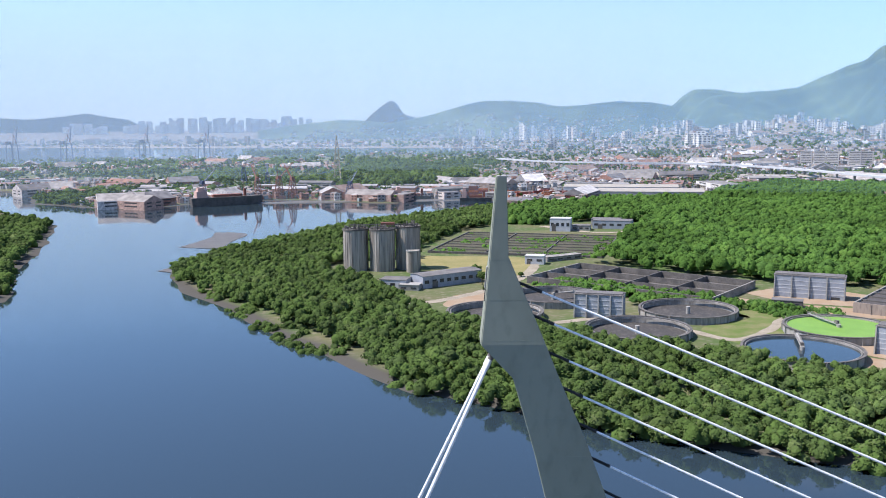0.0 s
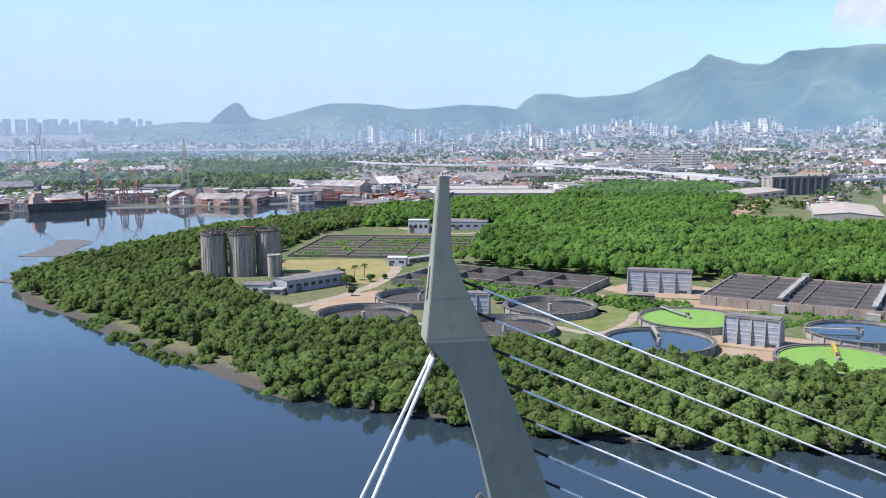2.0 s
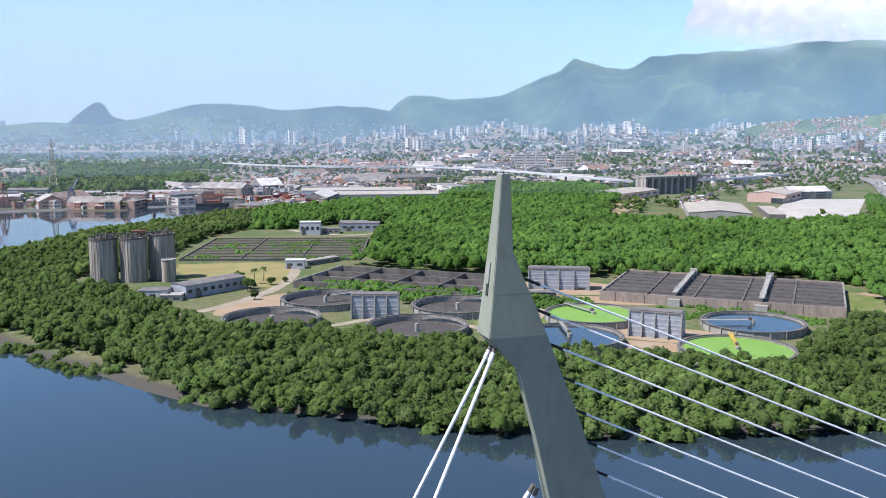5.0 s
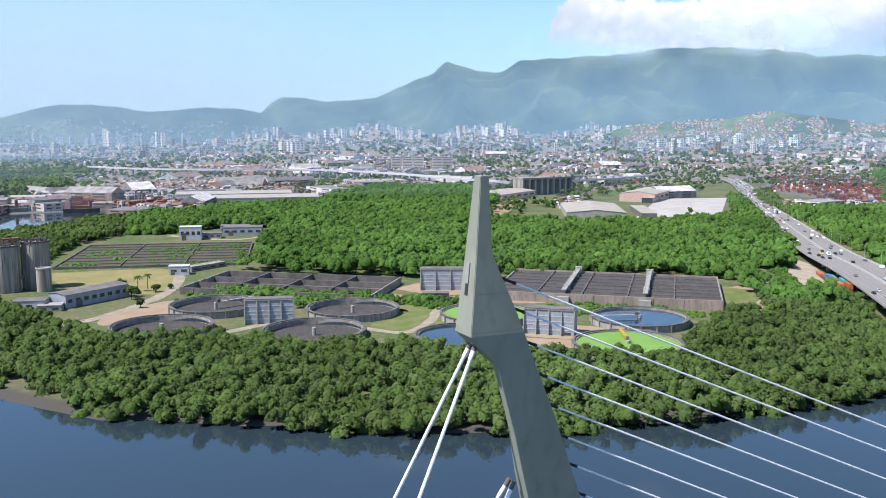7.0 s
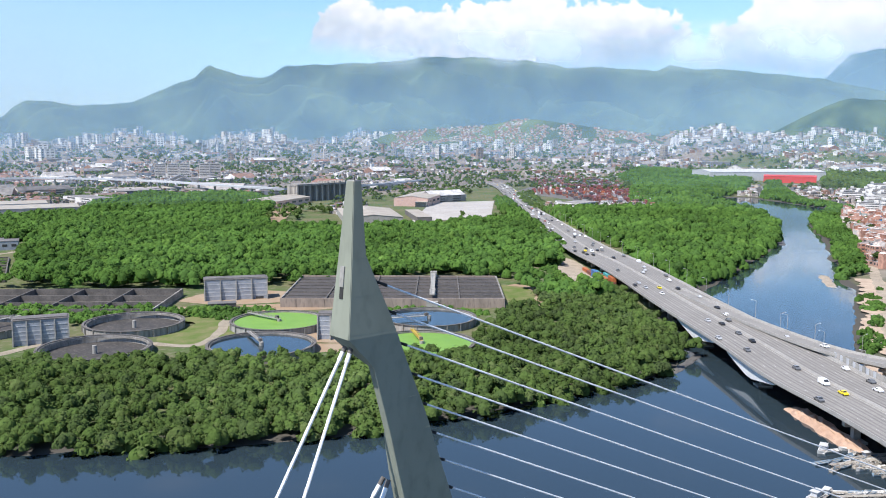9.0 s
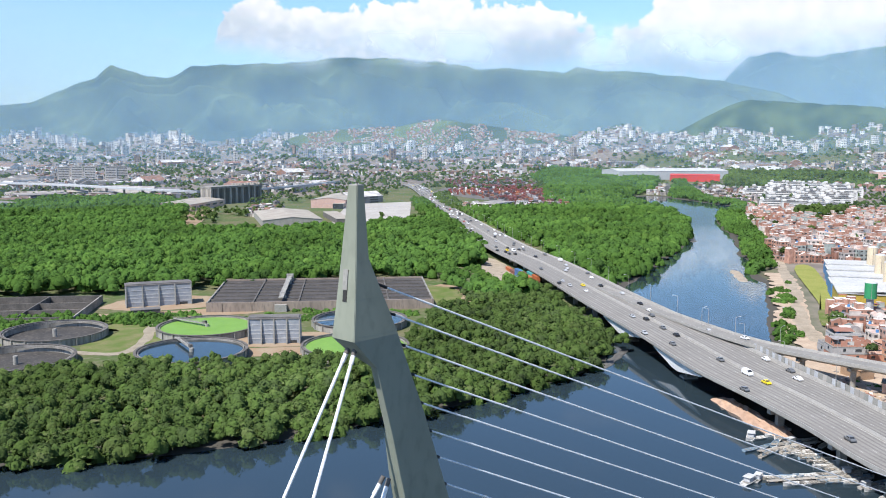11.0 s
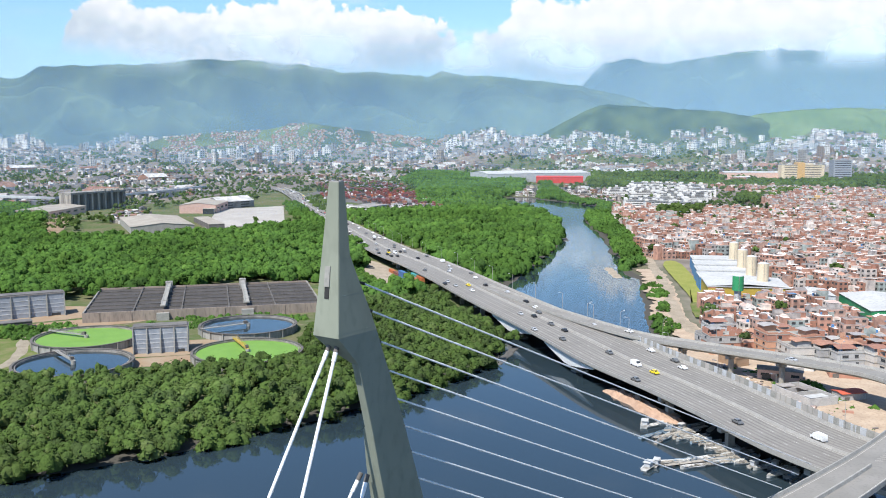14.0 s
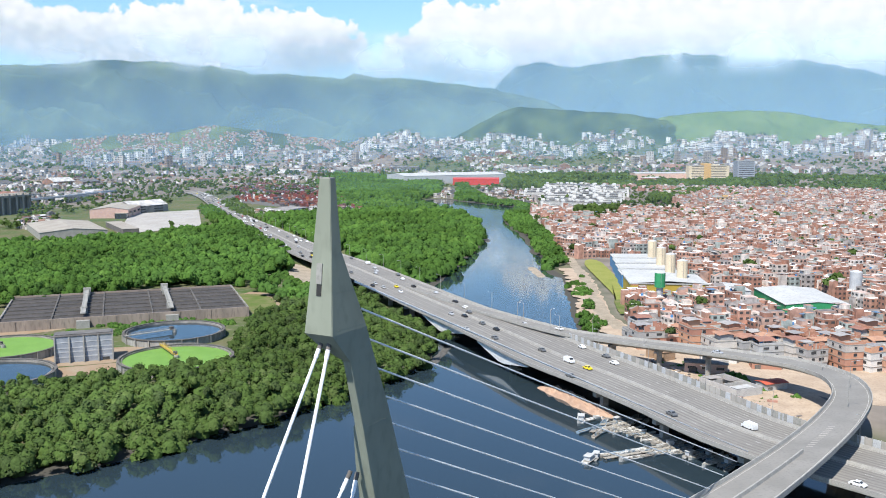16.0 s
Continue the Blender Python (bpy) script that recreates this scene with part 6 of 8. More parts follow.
def brick_house(seed):
    """One near house of the settlement: stacked floors, slabs, window openings, door, half-built top floor or roof terrace, tank."""
    rs = random.Random(seed)
    kinds = ["house_brick", "house_brick", "house_brick", "house_pale", "house_grey", "house_pink", "house_white", "house_brick", "house_grey"]
    wall = kinds[(seed * 2) % 9]
    label = {"house_brick": "unplastered red brick house with concrete floor slabs", "house_pale": "pale plastered house with a flat roof", "house_grey": "bare grey concrete block house with a flat roof",
             "house_pink": "faded pink plastered house with a flat roof", "house_white": "white plastered house with a flat roof"}[wall]
    th = thing("house", label, "house", 0, 0, 0, 0, group="settlement houses")
    w, d, n = rs.uniform(8.5, 15), rs.uniform(7.5, 11), rs.choice([2, 2, 3, 3, 4])
    z = 0.0
    for j in range(n):
        over = 0.5 if j else 0.0
        skin = wall if rs.random() < 0.8 else rs.choice(kinds)
        part("storey", Geo().box(0, 0, z, w + over, d + over, 2.75), skin, th)
        part("slab", Geo().box(0, 0, z + 2.75, w + over + 0.3, d + over + 0.3, 0.22), "concrete", th)
        for sx, sy, L in ((0, -1, w), (-1, 0, d), (0, 1, w)):
            m = 2 if sy else 1
            for i in range(m):
                p = (-0.5 + (i + 0.5) / m) * L * 0.85 + rs.uniform(-0.5, 0.5)
                gx = (p, sy * (d + over) / 2) if sy else (sx * (w + over) / 2, p)
                wide = rs.choice([1.2, 1.6, 2.6])
                size = (wide, 0.12) if sy else (0.12, wide)
                g = Geo().box(gx[0], gx[1], z + 0.95, size[0], size[1], rs.choice([1.1, 1.3]))
                g.box(gx[0], gx[1], z + 0.85, size[0] + 0.15, size[1] + 0.12, 0.1, 0, 1)
                part("window", g, ("glass_dark", "concrete"), th)
        z += 2.97
    part("door", Geo().box(w * 0.2, -d / 2, 0, 1.0, 0.14, 2.1), "rust_red" if rs.random() < 0.4 else "glass_dark", th)
    top = seed % 4
    if top == 0:
        # a top floor still being built: broken walls with gaps and bare columns
        g = Geo()
        for sx, sy, L in ((0, -1, w), (0, 1, w), (-1, 0, d), (1, 0, d)):
            k = 5
            for i in range(k):
                hh = rs.choice([0.6, 1.0, 1.8, 2.5, 2.5])
                p, q = (-0.5 + (i + 0.5) / k) * L, L / k - rs.choice([0.0, 0.0, 0.7])
                g.box(p if sy else sx * (w / 2 - 0.1), sy * (d / 2 - 0.1) if sy else p, z, q if sy else 0.18, 0.18 if sy else q, hh)
        part("unfinished_wall", g, "house_brick", th, "unfinished red brick wall")
        part("roof_sheet", Geo().box(-w * 0.2, d * 0.1, z + 2.5, w * 0.5, d * 0.6, 0.1), "sheet", th)
    else:
        g = Geo()
        for sx, sy, L in ((0, -1, w), (0, 1, w), (-1, 0, d), (1, 0, d)):
            g.box(sx * w / 2, sy * d / 2, z, L if sy else 0.15, L if sx else 0.15, rs.choice([0.5, 0.9, 1.1]))
        part("parapet", g, wall, th)
        if top < 3:
            part("roof_room", Geo().box(w * 0.22, d * 0.1, z, w * 0.42, d * 0.6, 2.5), rs.choice(kinds), th)
            part("roof_sheet", Geo().gable(w * 0.2, d * 0.08, z + 2.5, w * 0.55, d * 0.72, 0.5, 0, 0, 0.2, 0.08), rs.choice(["sheet", "roof_tile", "sheet"]), th)
        else:
            part("roof_sheet", Geo().gable(-w * 0.1, 0, z + 1.6, w * 0.7, d * 0.9, 0.7, 0, 0, 0.3, 0.08), rs.choice(["roof_tile", "sheet"]), th)
            for sx in (-0.42, 0.22):
                part("post", Geo().box(sx * w, -d * 0.38, z, 0.2, 0.2, 1.6), "concrete", th)
    if rs.random() < 0.6:
        part("water_tank", Geo().cyl(-w * 0.3, -d * 0.28, z, z + 1.3, 0.8, 0.7, 10), "blue_paint", th, "blue plastic water tank")
    return th


mat("roof_tile", (0.36, 0.19, 0.125), (0.28, 0.145, 0.10), 2.5, 0.9, spread=0.25)
mat("house_brick", (0.42, 0.205, 0.13), (0.45, 0.245, 0.165), 2.0, 0.95, 0.01, 14.0, spread=0.2)
mat("house_pale", (0.52, 0.48, 0.43), (0.45, 0.41, 0.37), 3.0, 0.9, spread=0.15)
mat("house_white", (0.66, 0.64, 0.60), (0.56, 0.545, 0.51), 3.0, 0.9, spread=0.1)
mat("house_grey", (0.42, 0.41, 0.39), (0.34, 0.33, 0.32), 2.5, 0.95, spread=0.2)
mat("house_pink", (0.55, 0.38, 0.31), (0.50, 0.33, 0.27), 3.0, 0.9, spread=0.2)
mat("sheet", (0.34, 0.32, 0.30), (0.27, 0.245, 0.23), 2.0, 0.6, spread=0.3)
city()
favela()
proto = [brick_house(s) for s in range(14)]
hx, hy, hr = scatter(FAVELA, 11.8, 41, lambda a, b: free(a, b, 18.0) & (np.hypot(a + 60, b - 20) <= HOUSE_REACH) & ~in_rect(a, b, 430, 225, 90, 40, 0.9, 0.43), 0.2)
order = np.argsort(np.hypot(hx + 60, hy - 20))
rr = random.Random(5)
for i, k in enumerate(order):
    m = pose(float(hx[k]), float(hy[k]), 1.9, 0, 0, 45 + rr.choice((0, 90, 180, 270)) + rr.uniform(-6, 6))
    if i < len(proto):
        proto[i].matrix_basis = m
    else:
        copy_thing(proto[rr.randrange(14)], m)

# ---- towers and slab blocks ----


def towers(name, spots, label, seed, mats=("tower_wall", "city_roof", "tower_window"), wide=1.0, more=1.0):
    rs = np.random.RandomState(seed)
    X, Y, W, D, H = [], [], [], [], []
    for az, dist, spread_a, spread_d, n, hmin, hmax in spots:
        for _ in range(int(n * more)):
            a, b = polar(az + rs.uniform(-spread_a, spread_a), dist + rs.uniform(-spread_d, spread_d))
            X.append(float(a)), Y.append(float(b)), W.append(rs.uniform(13, 32) * wide), D.append(rs.uniform(12, 19) * wide), H.append(rs.uniform(hmin, hmax))
    n = len(X)
    H = np.array(H)
    X, Y = np.array(X), np.array(Y)
    return blocks(name, X, Y, 2.0 + rise(X, Y), W, D, H, rs.uniform(-0.6, 0.6, n), rs.uniform(0, 0.999, n), mats, label, "tower blocks", floors=np.round(H / 7))


towers("downtown_towers", [(-19, 9500, 1.5, 600, 10, 60, 105), (-15, 9500, 3, 600, 26, 70, 150), (-11, 9500, 2.2, 600, 18, 75, 150), (-8.6, 9500, 0.8, 600, 7, 110, 165), (-21.5, 9500, 1.0, 600, 6, 60, 110)], "hazy grey towers of the distant city centre", 51, wide=2.6)
towers("tower_blocks", [(6, 4900, 5, 400, 22, 30, 65), (5.8, 4300, 0.4, 60, 2, 70, 84), (8.6, 4200, 0.3, 60, 2, 62, 72), (16, 4250, 5, 400, 30, 20, 46), (24, 4250, 6, 400, 34, 18, 42), (32, 4250, 6, 300, 30, 16, 38), (36.5, 4200, 1.5, 150, 5, 34, 54),
                        (43, 3500, 4, 200, 16, 18, 34), (56, 3500, 3.5, 350, 20, 12, 30), (64, 3500, 5, 400, 30, 10, 28), (72, 3500, 5, 400, 38, 10, 28), (80, 3450, 5, 400, 32, 10, 26), (88, 3400, 5, 350, 26, 10, 26), (16.5, 2900, 0.8, 80, 4, 35, 50)], "pale apartment towers along the foot of the hills", 52, more=1.7, wide=0.85)


def slope_houses(name, hill, n, label, seed, azr, ur, mats=("city_wall", "city_roof")):
    rs = np.random.RandomState(seed)
    X, Y, Z, S = [], [], [], []
    for _ in range(n):
        a, u = rs.uniform(*azr), rs.uniform(*ur)
        if noise.noise(Vector((a * 0.8, u * 5, seed))) < -0.12:
            continue
        x, y, z = hill(a, u)
        X.append(x), Y.append(y), Z.append(z), S.append(np.hypot(x - EYE[0], y - EYE[1]) / 4200)
    n = len(X)
    S = np.array(S)
    blocks(name, X, Y, Z, rs.uniform(4, 10, n) * S, rs.uniform(4, 8, n) * S, rs.uniform(2.5, 6, n) * S, rs.uniform(0, 3, n), rs.uniform(0, 0.999, n), mats, label, "houses")


slope_houses("slope_houses", HILLS["house_hill"], 6000, "small brick and plaster houses climbing the low hill", 61, (37, 55), (0.05, 0.72), ("favela_wall", "favela_roof"))
slope_houses("range_houses", HILLS["backdrop_range"], 1900, "pale houses scattered over the wooded slopes", 62, (-9, 16), (0.02, 0.45))
slope_houses("foot_houses", HILLS["backdrop_massif"], 1200, "pale houses at the foot of the mountains", 63, (18, 60), (0.0, 0.07))
slope_houses("green_hill_houses", HILLS["green_hill"], 260, "houses on the side of the green hill", 64, (74, 92), (0.03, 0.2), ("favela_wall", "favela_roof"))

# ---- air: see-through sheets painted as haze over the far land ----


def haze_veil(dist, alpha, top, run, low=150.0, first=-50, gain=1.05):
    """See-through tinted sheet standing in for haze, thicker over the bay than inland."""
    m = bpy.data.materials.new("haze")
    m.use_nodes = True
    nt = m.node_tree
    nt.nodes.clear()
    out, mix = nt.nodes.new("ShaderNodeOutputMaterial"), nt.nodes.new("ShaderNodeMixShader")
    tr, df = nt.nodes.new("ShaderNodeBsdfTransparent"), nt.nodes.new("ShaderNodeBsdfDiffuse")
    geo, sep = nt.nodes.new("ShaderNodeNewGeometry"), nt.nodes.new("ShaderNodeSeparateXYZ")
    nt.links.new(geo.outputs["Position"], sep.inputs[0])
    mr, bay, mul = nt.nodes.new("ShaderNodeMapRange"), nt.nodes.new("ShaderNodeMapRange"), nt.nodes.new("ShaderNodeMath")
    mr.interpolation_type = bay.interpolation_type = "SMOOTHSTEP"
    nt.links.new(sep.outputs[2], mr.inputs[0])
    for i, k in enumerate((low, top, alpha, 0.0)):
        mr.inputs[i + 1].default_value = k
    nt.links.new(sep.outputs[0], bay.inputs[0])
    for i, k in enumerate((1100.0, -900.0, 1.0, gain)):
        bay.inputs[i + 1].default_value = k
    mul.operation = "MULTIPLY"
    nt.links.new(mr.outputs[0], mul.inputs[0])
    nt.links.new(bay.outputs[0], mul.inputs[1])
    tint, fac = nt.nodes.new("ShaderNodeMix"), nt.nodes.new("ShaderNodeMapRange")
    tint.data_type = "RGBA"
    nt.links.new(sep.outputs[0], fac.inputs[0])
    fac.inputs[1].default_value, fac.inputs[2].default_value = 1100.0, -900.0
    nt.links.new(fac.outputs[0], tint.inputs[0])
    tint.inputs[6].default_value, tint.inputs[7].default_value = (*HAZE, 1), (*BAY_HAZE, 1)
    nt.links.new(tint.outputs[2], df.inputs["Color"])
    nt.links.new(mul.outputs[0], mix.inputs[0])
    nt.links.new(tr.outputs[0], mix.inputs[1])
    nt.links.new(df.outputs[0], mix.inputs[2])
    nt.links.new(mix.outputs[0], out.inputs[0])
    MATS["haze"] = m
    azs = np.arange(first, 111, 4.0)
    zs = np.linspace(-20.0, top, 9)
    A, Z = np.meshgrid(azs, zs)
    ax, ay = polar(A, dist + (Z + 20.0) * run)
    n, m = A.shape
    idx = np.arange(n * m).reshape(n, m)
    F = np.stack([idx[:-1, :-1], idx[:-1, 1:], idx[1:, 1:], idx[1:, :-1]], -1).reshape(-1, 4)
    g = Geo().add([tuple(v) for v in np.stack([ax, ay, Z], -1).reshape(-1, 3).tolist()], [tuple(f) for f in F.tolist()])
    single("backdrop_haze", g, "haze", "thin pale blue sheet painted as distant haze", kind="structure")


# sheet tints that imitate the glow of hazy air, paler over the bay
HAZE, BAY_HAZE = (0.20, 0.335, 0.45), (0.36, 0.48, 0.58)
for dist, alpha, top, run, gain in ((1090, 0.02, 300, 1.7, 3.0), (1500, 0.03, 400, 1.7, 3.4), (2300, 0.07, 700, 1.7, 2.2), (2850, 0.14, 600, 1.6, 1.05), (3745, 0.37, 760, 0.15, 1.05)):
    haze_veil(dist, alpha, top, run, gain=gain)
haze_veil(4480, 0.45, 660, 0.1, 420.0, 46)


def cloud_mist():
    """Torn cloud resting on the mountain tops: white, thick at the crest, gone lower down."""
    m = bpy.data.materials.new("cloud_mist")
    m.use_nodes = True
    nt = m.node_tree
    nt.nodes.clear()
    out, mix = nt.nodes.new("ShaderNodeOutputMaterial"), nt.nodes.new("ShaderNodeMixShader")
    tr, df = nt.nodes.new("ShaderNodeBsdfTransparent"), nt.nodes.new("ShaderNodeBsdfDiffuse")
    df.inputs["Color"].default_value = (0.62, 0.70, 0.76, 1)
    geo, sep = nt.nodes.new("ShaderNodeNewGeometry"), nt.nodes.new("ShaderNodeSeparateXYZ")
    nt.links.new(geo.outputs["Position"], sep.inputs[0])
    ns = nt.nodes.new("ShaderNodeTexNoise")
    ns.inputs["Scale"].default_value, ns.inputs["Detail"].default_value = 0.0028, 5.0
    nt.links.new(geo.outputs["Position"], ns.inputs["Vector"])

    def rng(v, a, b, lo, hi):
        n = nt.nodes.new("ShaderNodeMapRange")
        n.interpolation_type = "SMOOTHSTEP"
        nt.links.new(v, n.inputs[0])
        for i, k in enumerate((a, b, lo, hi)):
            n.inputs[i + 1].default_value = k
        return n.outputs[0]

    def product(a, b):
        n = nt.nodes.new("ShaderNodeMath")
        n.operation = "MULTIPLY"
        nt.links.new(a, n.inputs[0])
        nt.links.new(b, n.inputs[1])
        return n.outputs[0]
    thick = product(rng(ns.outputs[0], 0.40, 0.62, 0.0, 0.62), product(rng(sep.outputs[2], 340.0, 450.0, 0.0, 1.0), rng(sep.outputs[2], 470.0, 620.0, 1.0, 0.0)))
    nt.links.new(product(thick, rng(sep.outputs[0], 1750.0, 2700.0, 0.0, 1.0)), mix.inputs[0])
    nt.links.new(tr.outputs[0], mix.inputs[1])
    nt.links.new(df.outputs[0], mix.inputs[2])
    nt.links.new(mix.outputs[0], out.inputs[0])
    MATS["cloud_mist"] = m
    g = Geo()
    azs, zs = np.arange(26, 106, 2.0), np.linspace(250, 640, 7)
    vs = [(*(float(v) for v in polar(a, 4060 + (z - 250) * 0.2)), float(z)) for a in azs for z in zs]
    g.add(vs, [(i * 7 + j, i * 7 + j + 1, (i + 1) * 7 + j + 1, (i + 1) * 7 + j) for i in range(len(azs) - 1) for j in range(6)])
    single("backdrop_cloud", g, "cloud_mist", "torn white cloud resting on the mountain crests", kind="structure")


cloud_mist()

# ---- vehicles ----
for nm, col in (("car_white", (0.75, 0.75, 0.74)), ("car_black", (0.02, 0.02, 0.022)), ("car_silver", (0.42, 0.43, 0.44)), ("car_red", (0.35, 0.03, 0.03)), ("car_yellow", (0.75, 0.58, 0.02)), ("car_grey", (0.13, 0.135, 0.14))):
    mat(nm, col, tuple(0.92 * k for k in col), 3.0, 0.3)
mat("machine_yellow", (0.72, 0.50, 0.03), (0.62, 0.43, 0.03), 2.0, 0.5)
mat("tarp_red", (0.50, 0.10, 0.05), (0.42, 0.08, 0.045), 2.0, 0.7)
mat("earth_wall", (0.36, 0.24, 0.15), (0.30, 0.195, 0.125), 3.0, 0.9)
mat("tyre", (0.02, 0.02, 0.02), (0.03, 0.03, 0.03), 1.0, 0.9)


def car(paint, label, kind_of="car"):
    th = thing(kind_of, label, kind_of, group="vehicles on the motorway")
    if kind_of == "car":
        prof = [(-2.15, 0.35), (-2.2, 0.75), (-1.75, 0.98), (-1.25, 1.02), (-0.75, 1.45), (0.55, 1.47), (1.15, 1.0), (1.95, 0.86), (2.15, 0.6), (2.1, 0.35)]
        w, wheel = 0.87, (-1.35, 1.35)
    elif kind_of == "van":
        prof = [(-2.6, 0.4), (-2.65, 1.2), (-2.5, 2.2), (1.1, 2.25), (1.9, 1.4), (2.6, 1.15), (2.65, 0.5), (2.6, 0.4)]
        w, wheel = 0.98, (-1.6, 1.7)
    else:
        prof = [(2.2, 0.6), (2.2, 2.5), (3.3, 2.5), (3.9, 1.6), (4.0, 0.6)]
        w, wheel = 1.15, (-2.6, 3.0)
    n = len(prof)
    vs = []
    for y, k in ((-w, 0.0), (w, 0.0)):
        for x, z in prof:
            vs.append((x, y * (0.84 if z > 1.2 and kind_of == "car" else 1.0), z))
    fs = [tuple(range(n)), tuple(range(2 * n - 1, n - 1, -1))] + [(i, n + i, n + (i + 1) % n, (i + 1) % n) for i in range(n)]
    part("body", Geo().add(vs, fs), paint, th)
    if kind_of == "truck":
        part("cargo_box", Geo().box(-1.0, 0, 0.9, 6.2, 2.4, 2.5), "car_white", th, "white cargo box")
        part("chassis", Geo().box(-0.6, 0, 0.5, 7.2, 1.6, 0.4), "tyre", th)
        part("windscreen", Geo().box(3.45, 0, 1.65, 0.35, 1.9, 0.75), "glass_dark", th)
    else:
        zb, zt = (1.04, 1.40) if kind_of == "car" else (1.45, 2.05)
        x0, x1 = (-0.95, 0.85) if kind_of == "car" else (-2.2, 1.2)
        for sd in (-1, 1):
            part("side_window", Geo().box((x0 + x1) / 2, sd * w * 0.90, zb, x1 - x0, 0.12, zt - zb, 0, 0, (0.82, 1)), "glass_dark", th)
        part("windscreen", Geo().add([(1.14, -w * 0.78, zb), (1.14, w * 0.78, zb), (0.62, w * 0.7, zt + 0.04), (0.62, -w * 0.7, zt + 0.04)] if kind_of == "car" else [(1.92, -0.85, 1.45), (1.92, 0.85, 1.45), (1.2, 0.8, 2.2), (1.2, -0.8, 2.2)], [(0, 1, 2, 3)]), "glass_dark", th)
    for x in wheel:
        for sd in (-1, 1):
            part("wheel", Geo().tube((x, sd * (w - 0.18), 0.33), (x, sd * (w + 0.03), 0.33), 0.33, 10), "tyre", th)
    return th


FLEET = [car("car_white", "white car driving on the motorway"), car("car_black", "black car driving on the motorway"), car("car_silver", "silver car driving on the motorway"), car("car_grey", "dark grey car driving on the motorway"),
         car("car_red", "red car driving on the motorway"), car("car_yellow", "yellow taxi driving on the motorway"), car("car_white", "white van driving on the motorway", "van"), car("car_white", "white box truck driving on the motorway", "truck")]
rv = random.Random(77)
used, first, s = {}, set(), 8.0
total = road_frame(LINE, 0, 0)[5]
while s < total - 60:
    far_part = s > 620
    for lane in (-0.82, -0.585, -0.355, -0.135, 0.215, 0.425, 0.635, 0.84):
        if rv.random() > (0.34 if far_part else 0.22):
            continue
        j = rv.choices(range(8), (17, 32, 16, 20, 5, 5, 3, 3))[0]
        ss = s + rv.uniform(-7, 7)
        if ss < 2:
            continue
        x, y, z, h, w, _ = road_frame(LINE, ss, 0)
        x, y, z, h, w, _ = road_frame(LINE, ss, lane * w / 2)
        m = pose(x, y, z + 0.03, 0, 0, math.degrees(h) + (180 if lane < 0 else 0))
        if j not in first:
            FLEET[j].matrix_basis = m
            first.add(j)
        else:
            copy_thing(FLEET[j], m)
    s += 20.0
for k, (s, off, j) in enumerate(((232, 2.5, 2), (150, -2, 0), (60, 1.5, 1))):
    x, y, z, h, w, _ = road_frame(RAMP, s, off)
    copy_thing(FLEET[j], pose(x, y, z + 0.03, 0, 0, math.degrees(h)))

# ---- street lamps on the viaducts ----


def street_lamp(label="tall grey street lamp with a single arm"):
    th = thing("street_lamp", label, "street lamp", group="street lamps")
    part("pole", Geo().tube((0, 0, 0), (0, 0, 9.0), 0.11, 8, 0, 0.07), "barrier", th)
    part("arm", Geo().tube((0, 0, 9.0), (2.0, 0, 9.5), 0.06, 6), "barrier", th)
    part("lamp_head", Geo().box(2.2, 0, 9.42, 0.8, 0.3, 0.16), "pale_panel", th)
    return th


lamp = street_lamp()
done = False
for s in np.arange(20, total - 120, 34.0):
    x, y, z, h, w, _ = road_frame(LINE, float(s), 0)
    x, y, z, h, w, _ = road_frame(LINE, float(s), w / 2 - 0.3)
    m = pose(x, y, z + 0.6, 0, 0, math.degrees(h) + 90)
    if not done:
        lamp.matrix_basis = m
        done = True
    else:
        copy_thing(lamp, m)
for s in np.arange(120, 330, 26.0):
    x, y, z, h, w, _ = road_frame(RAMP, float(s), 0.0)
    copy_thing(lamp, pose(x, y, z + 0.03, 0, 0, math.degrees(h) + 90))

# ---- the panelled screen between motorway and slip road ----
scr = thing("noise_screen", "screen wall of alternating white and grey panels beside the motorway", "noise screen", 0, 0, 0)
ms = [Geo().box(0, 0, 0, 2.5, 0.14, 3.4).mesh("panel", k) for k in ("pale_panel", "concrete", "slab_white", "machine_yellow")]
mp_ = Geo().box(0, 0, 0, 0.2, 0.3, 3.6).mesh("post", "concrete")
s, i = 52.0, 0
rs_ = random.Random(3)
while s < 318:
    x, y, z, h, w, _ = road_frame(LINE, s, 0)
    x, y, z, h, w, _ = road_frame(LINE, s, w / 2 + 0.5)
    # first panels are yellow, standing in for a yellow crane truck
    ob = part("panel", ms[3 if s < 72 else i % 2 if rs_.random() < 0.85 else 2], "concrete", scr)
    ob.matrix_basis = pose(x, y, z - 0.3, 0, 0, math.degrees(h))
    ob = part("post", mp_, "concrete", scr)
    x, y, z, h, w, _ = road_frame(LINE, s + 1.3, 0)
    x, y, z, h, w, _ = road_frame(LINE, s + 1.3, w / 2 + 0.5)
    ob.matrix_basis = pose(x, y, z - 0.3, 0, 0, math.degrees(h))
    s += 2.6
    i += 1

# ---- boats, jetties and the stony spit below the viaduct ----


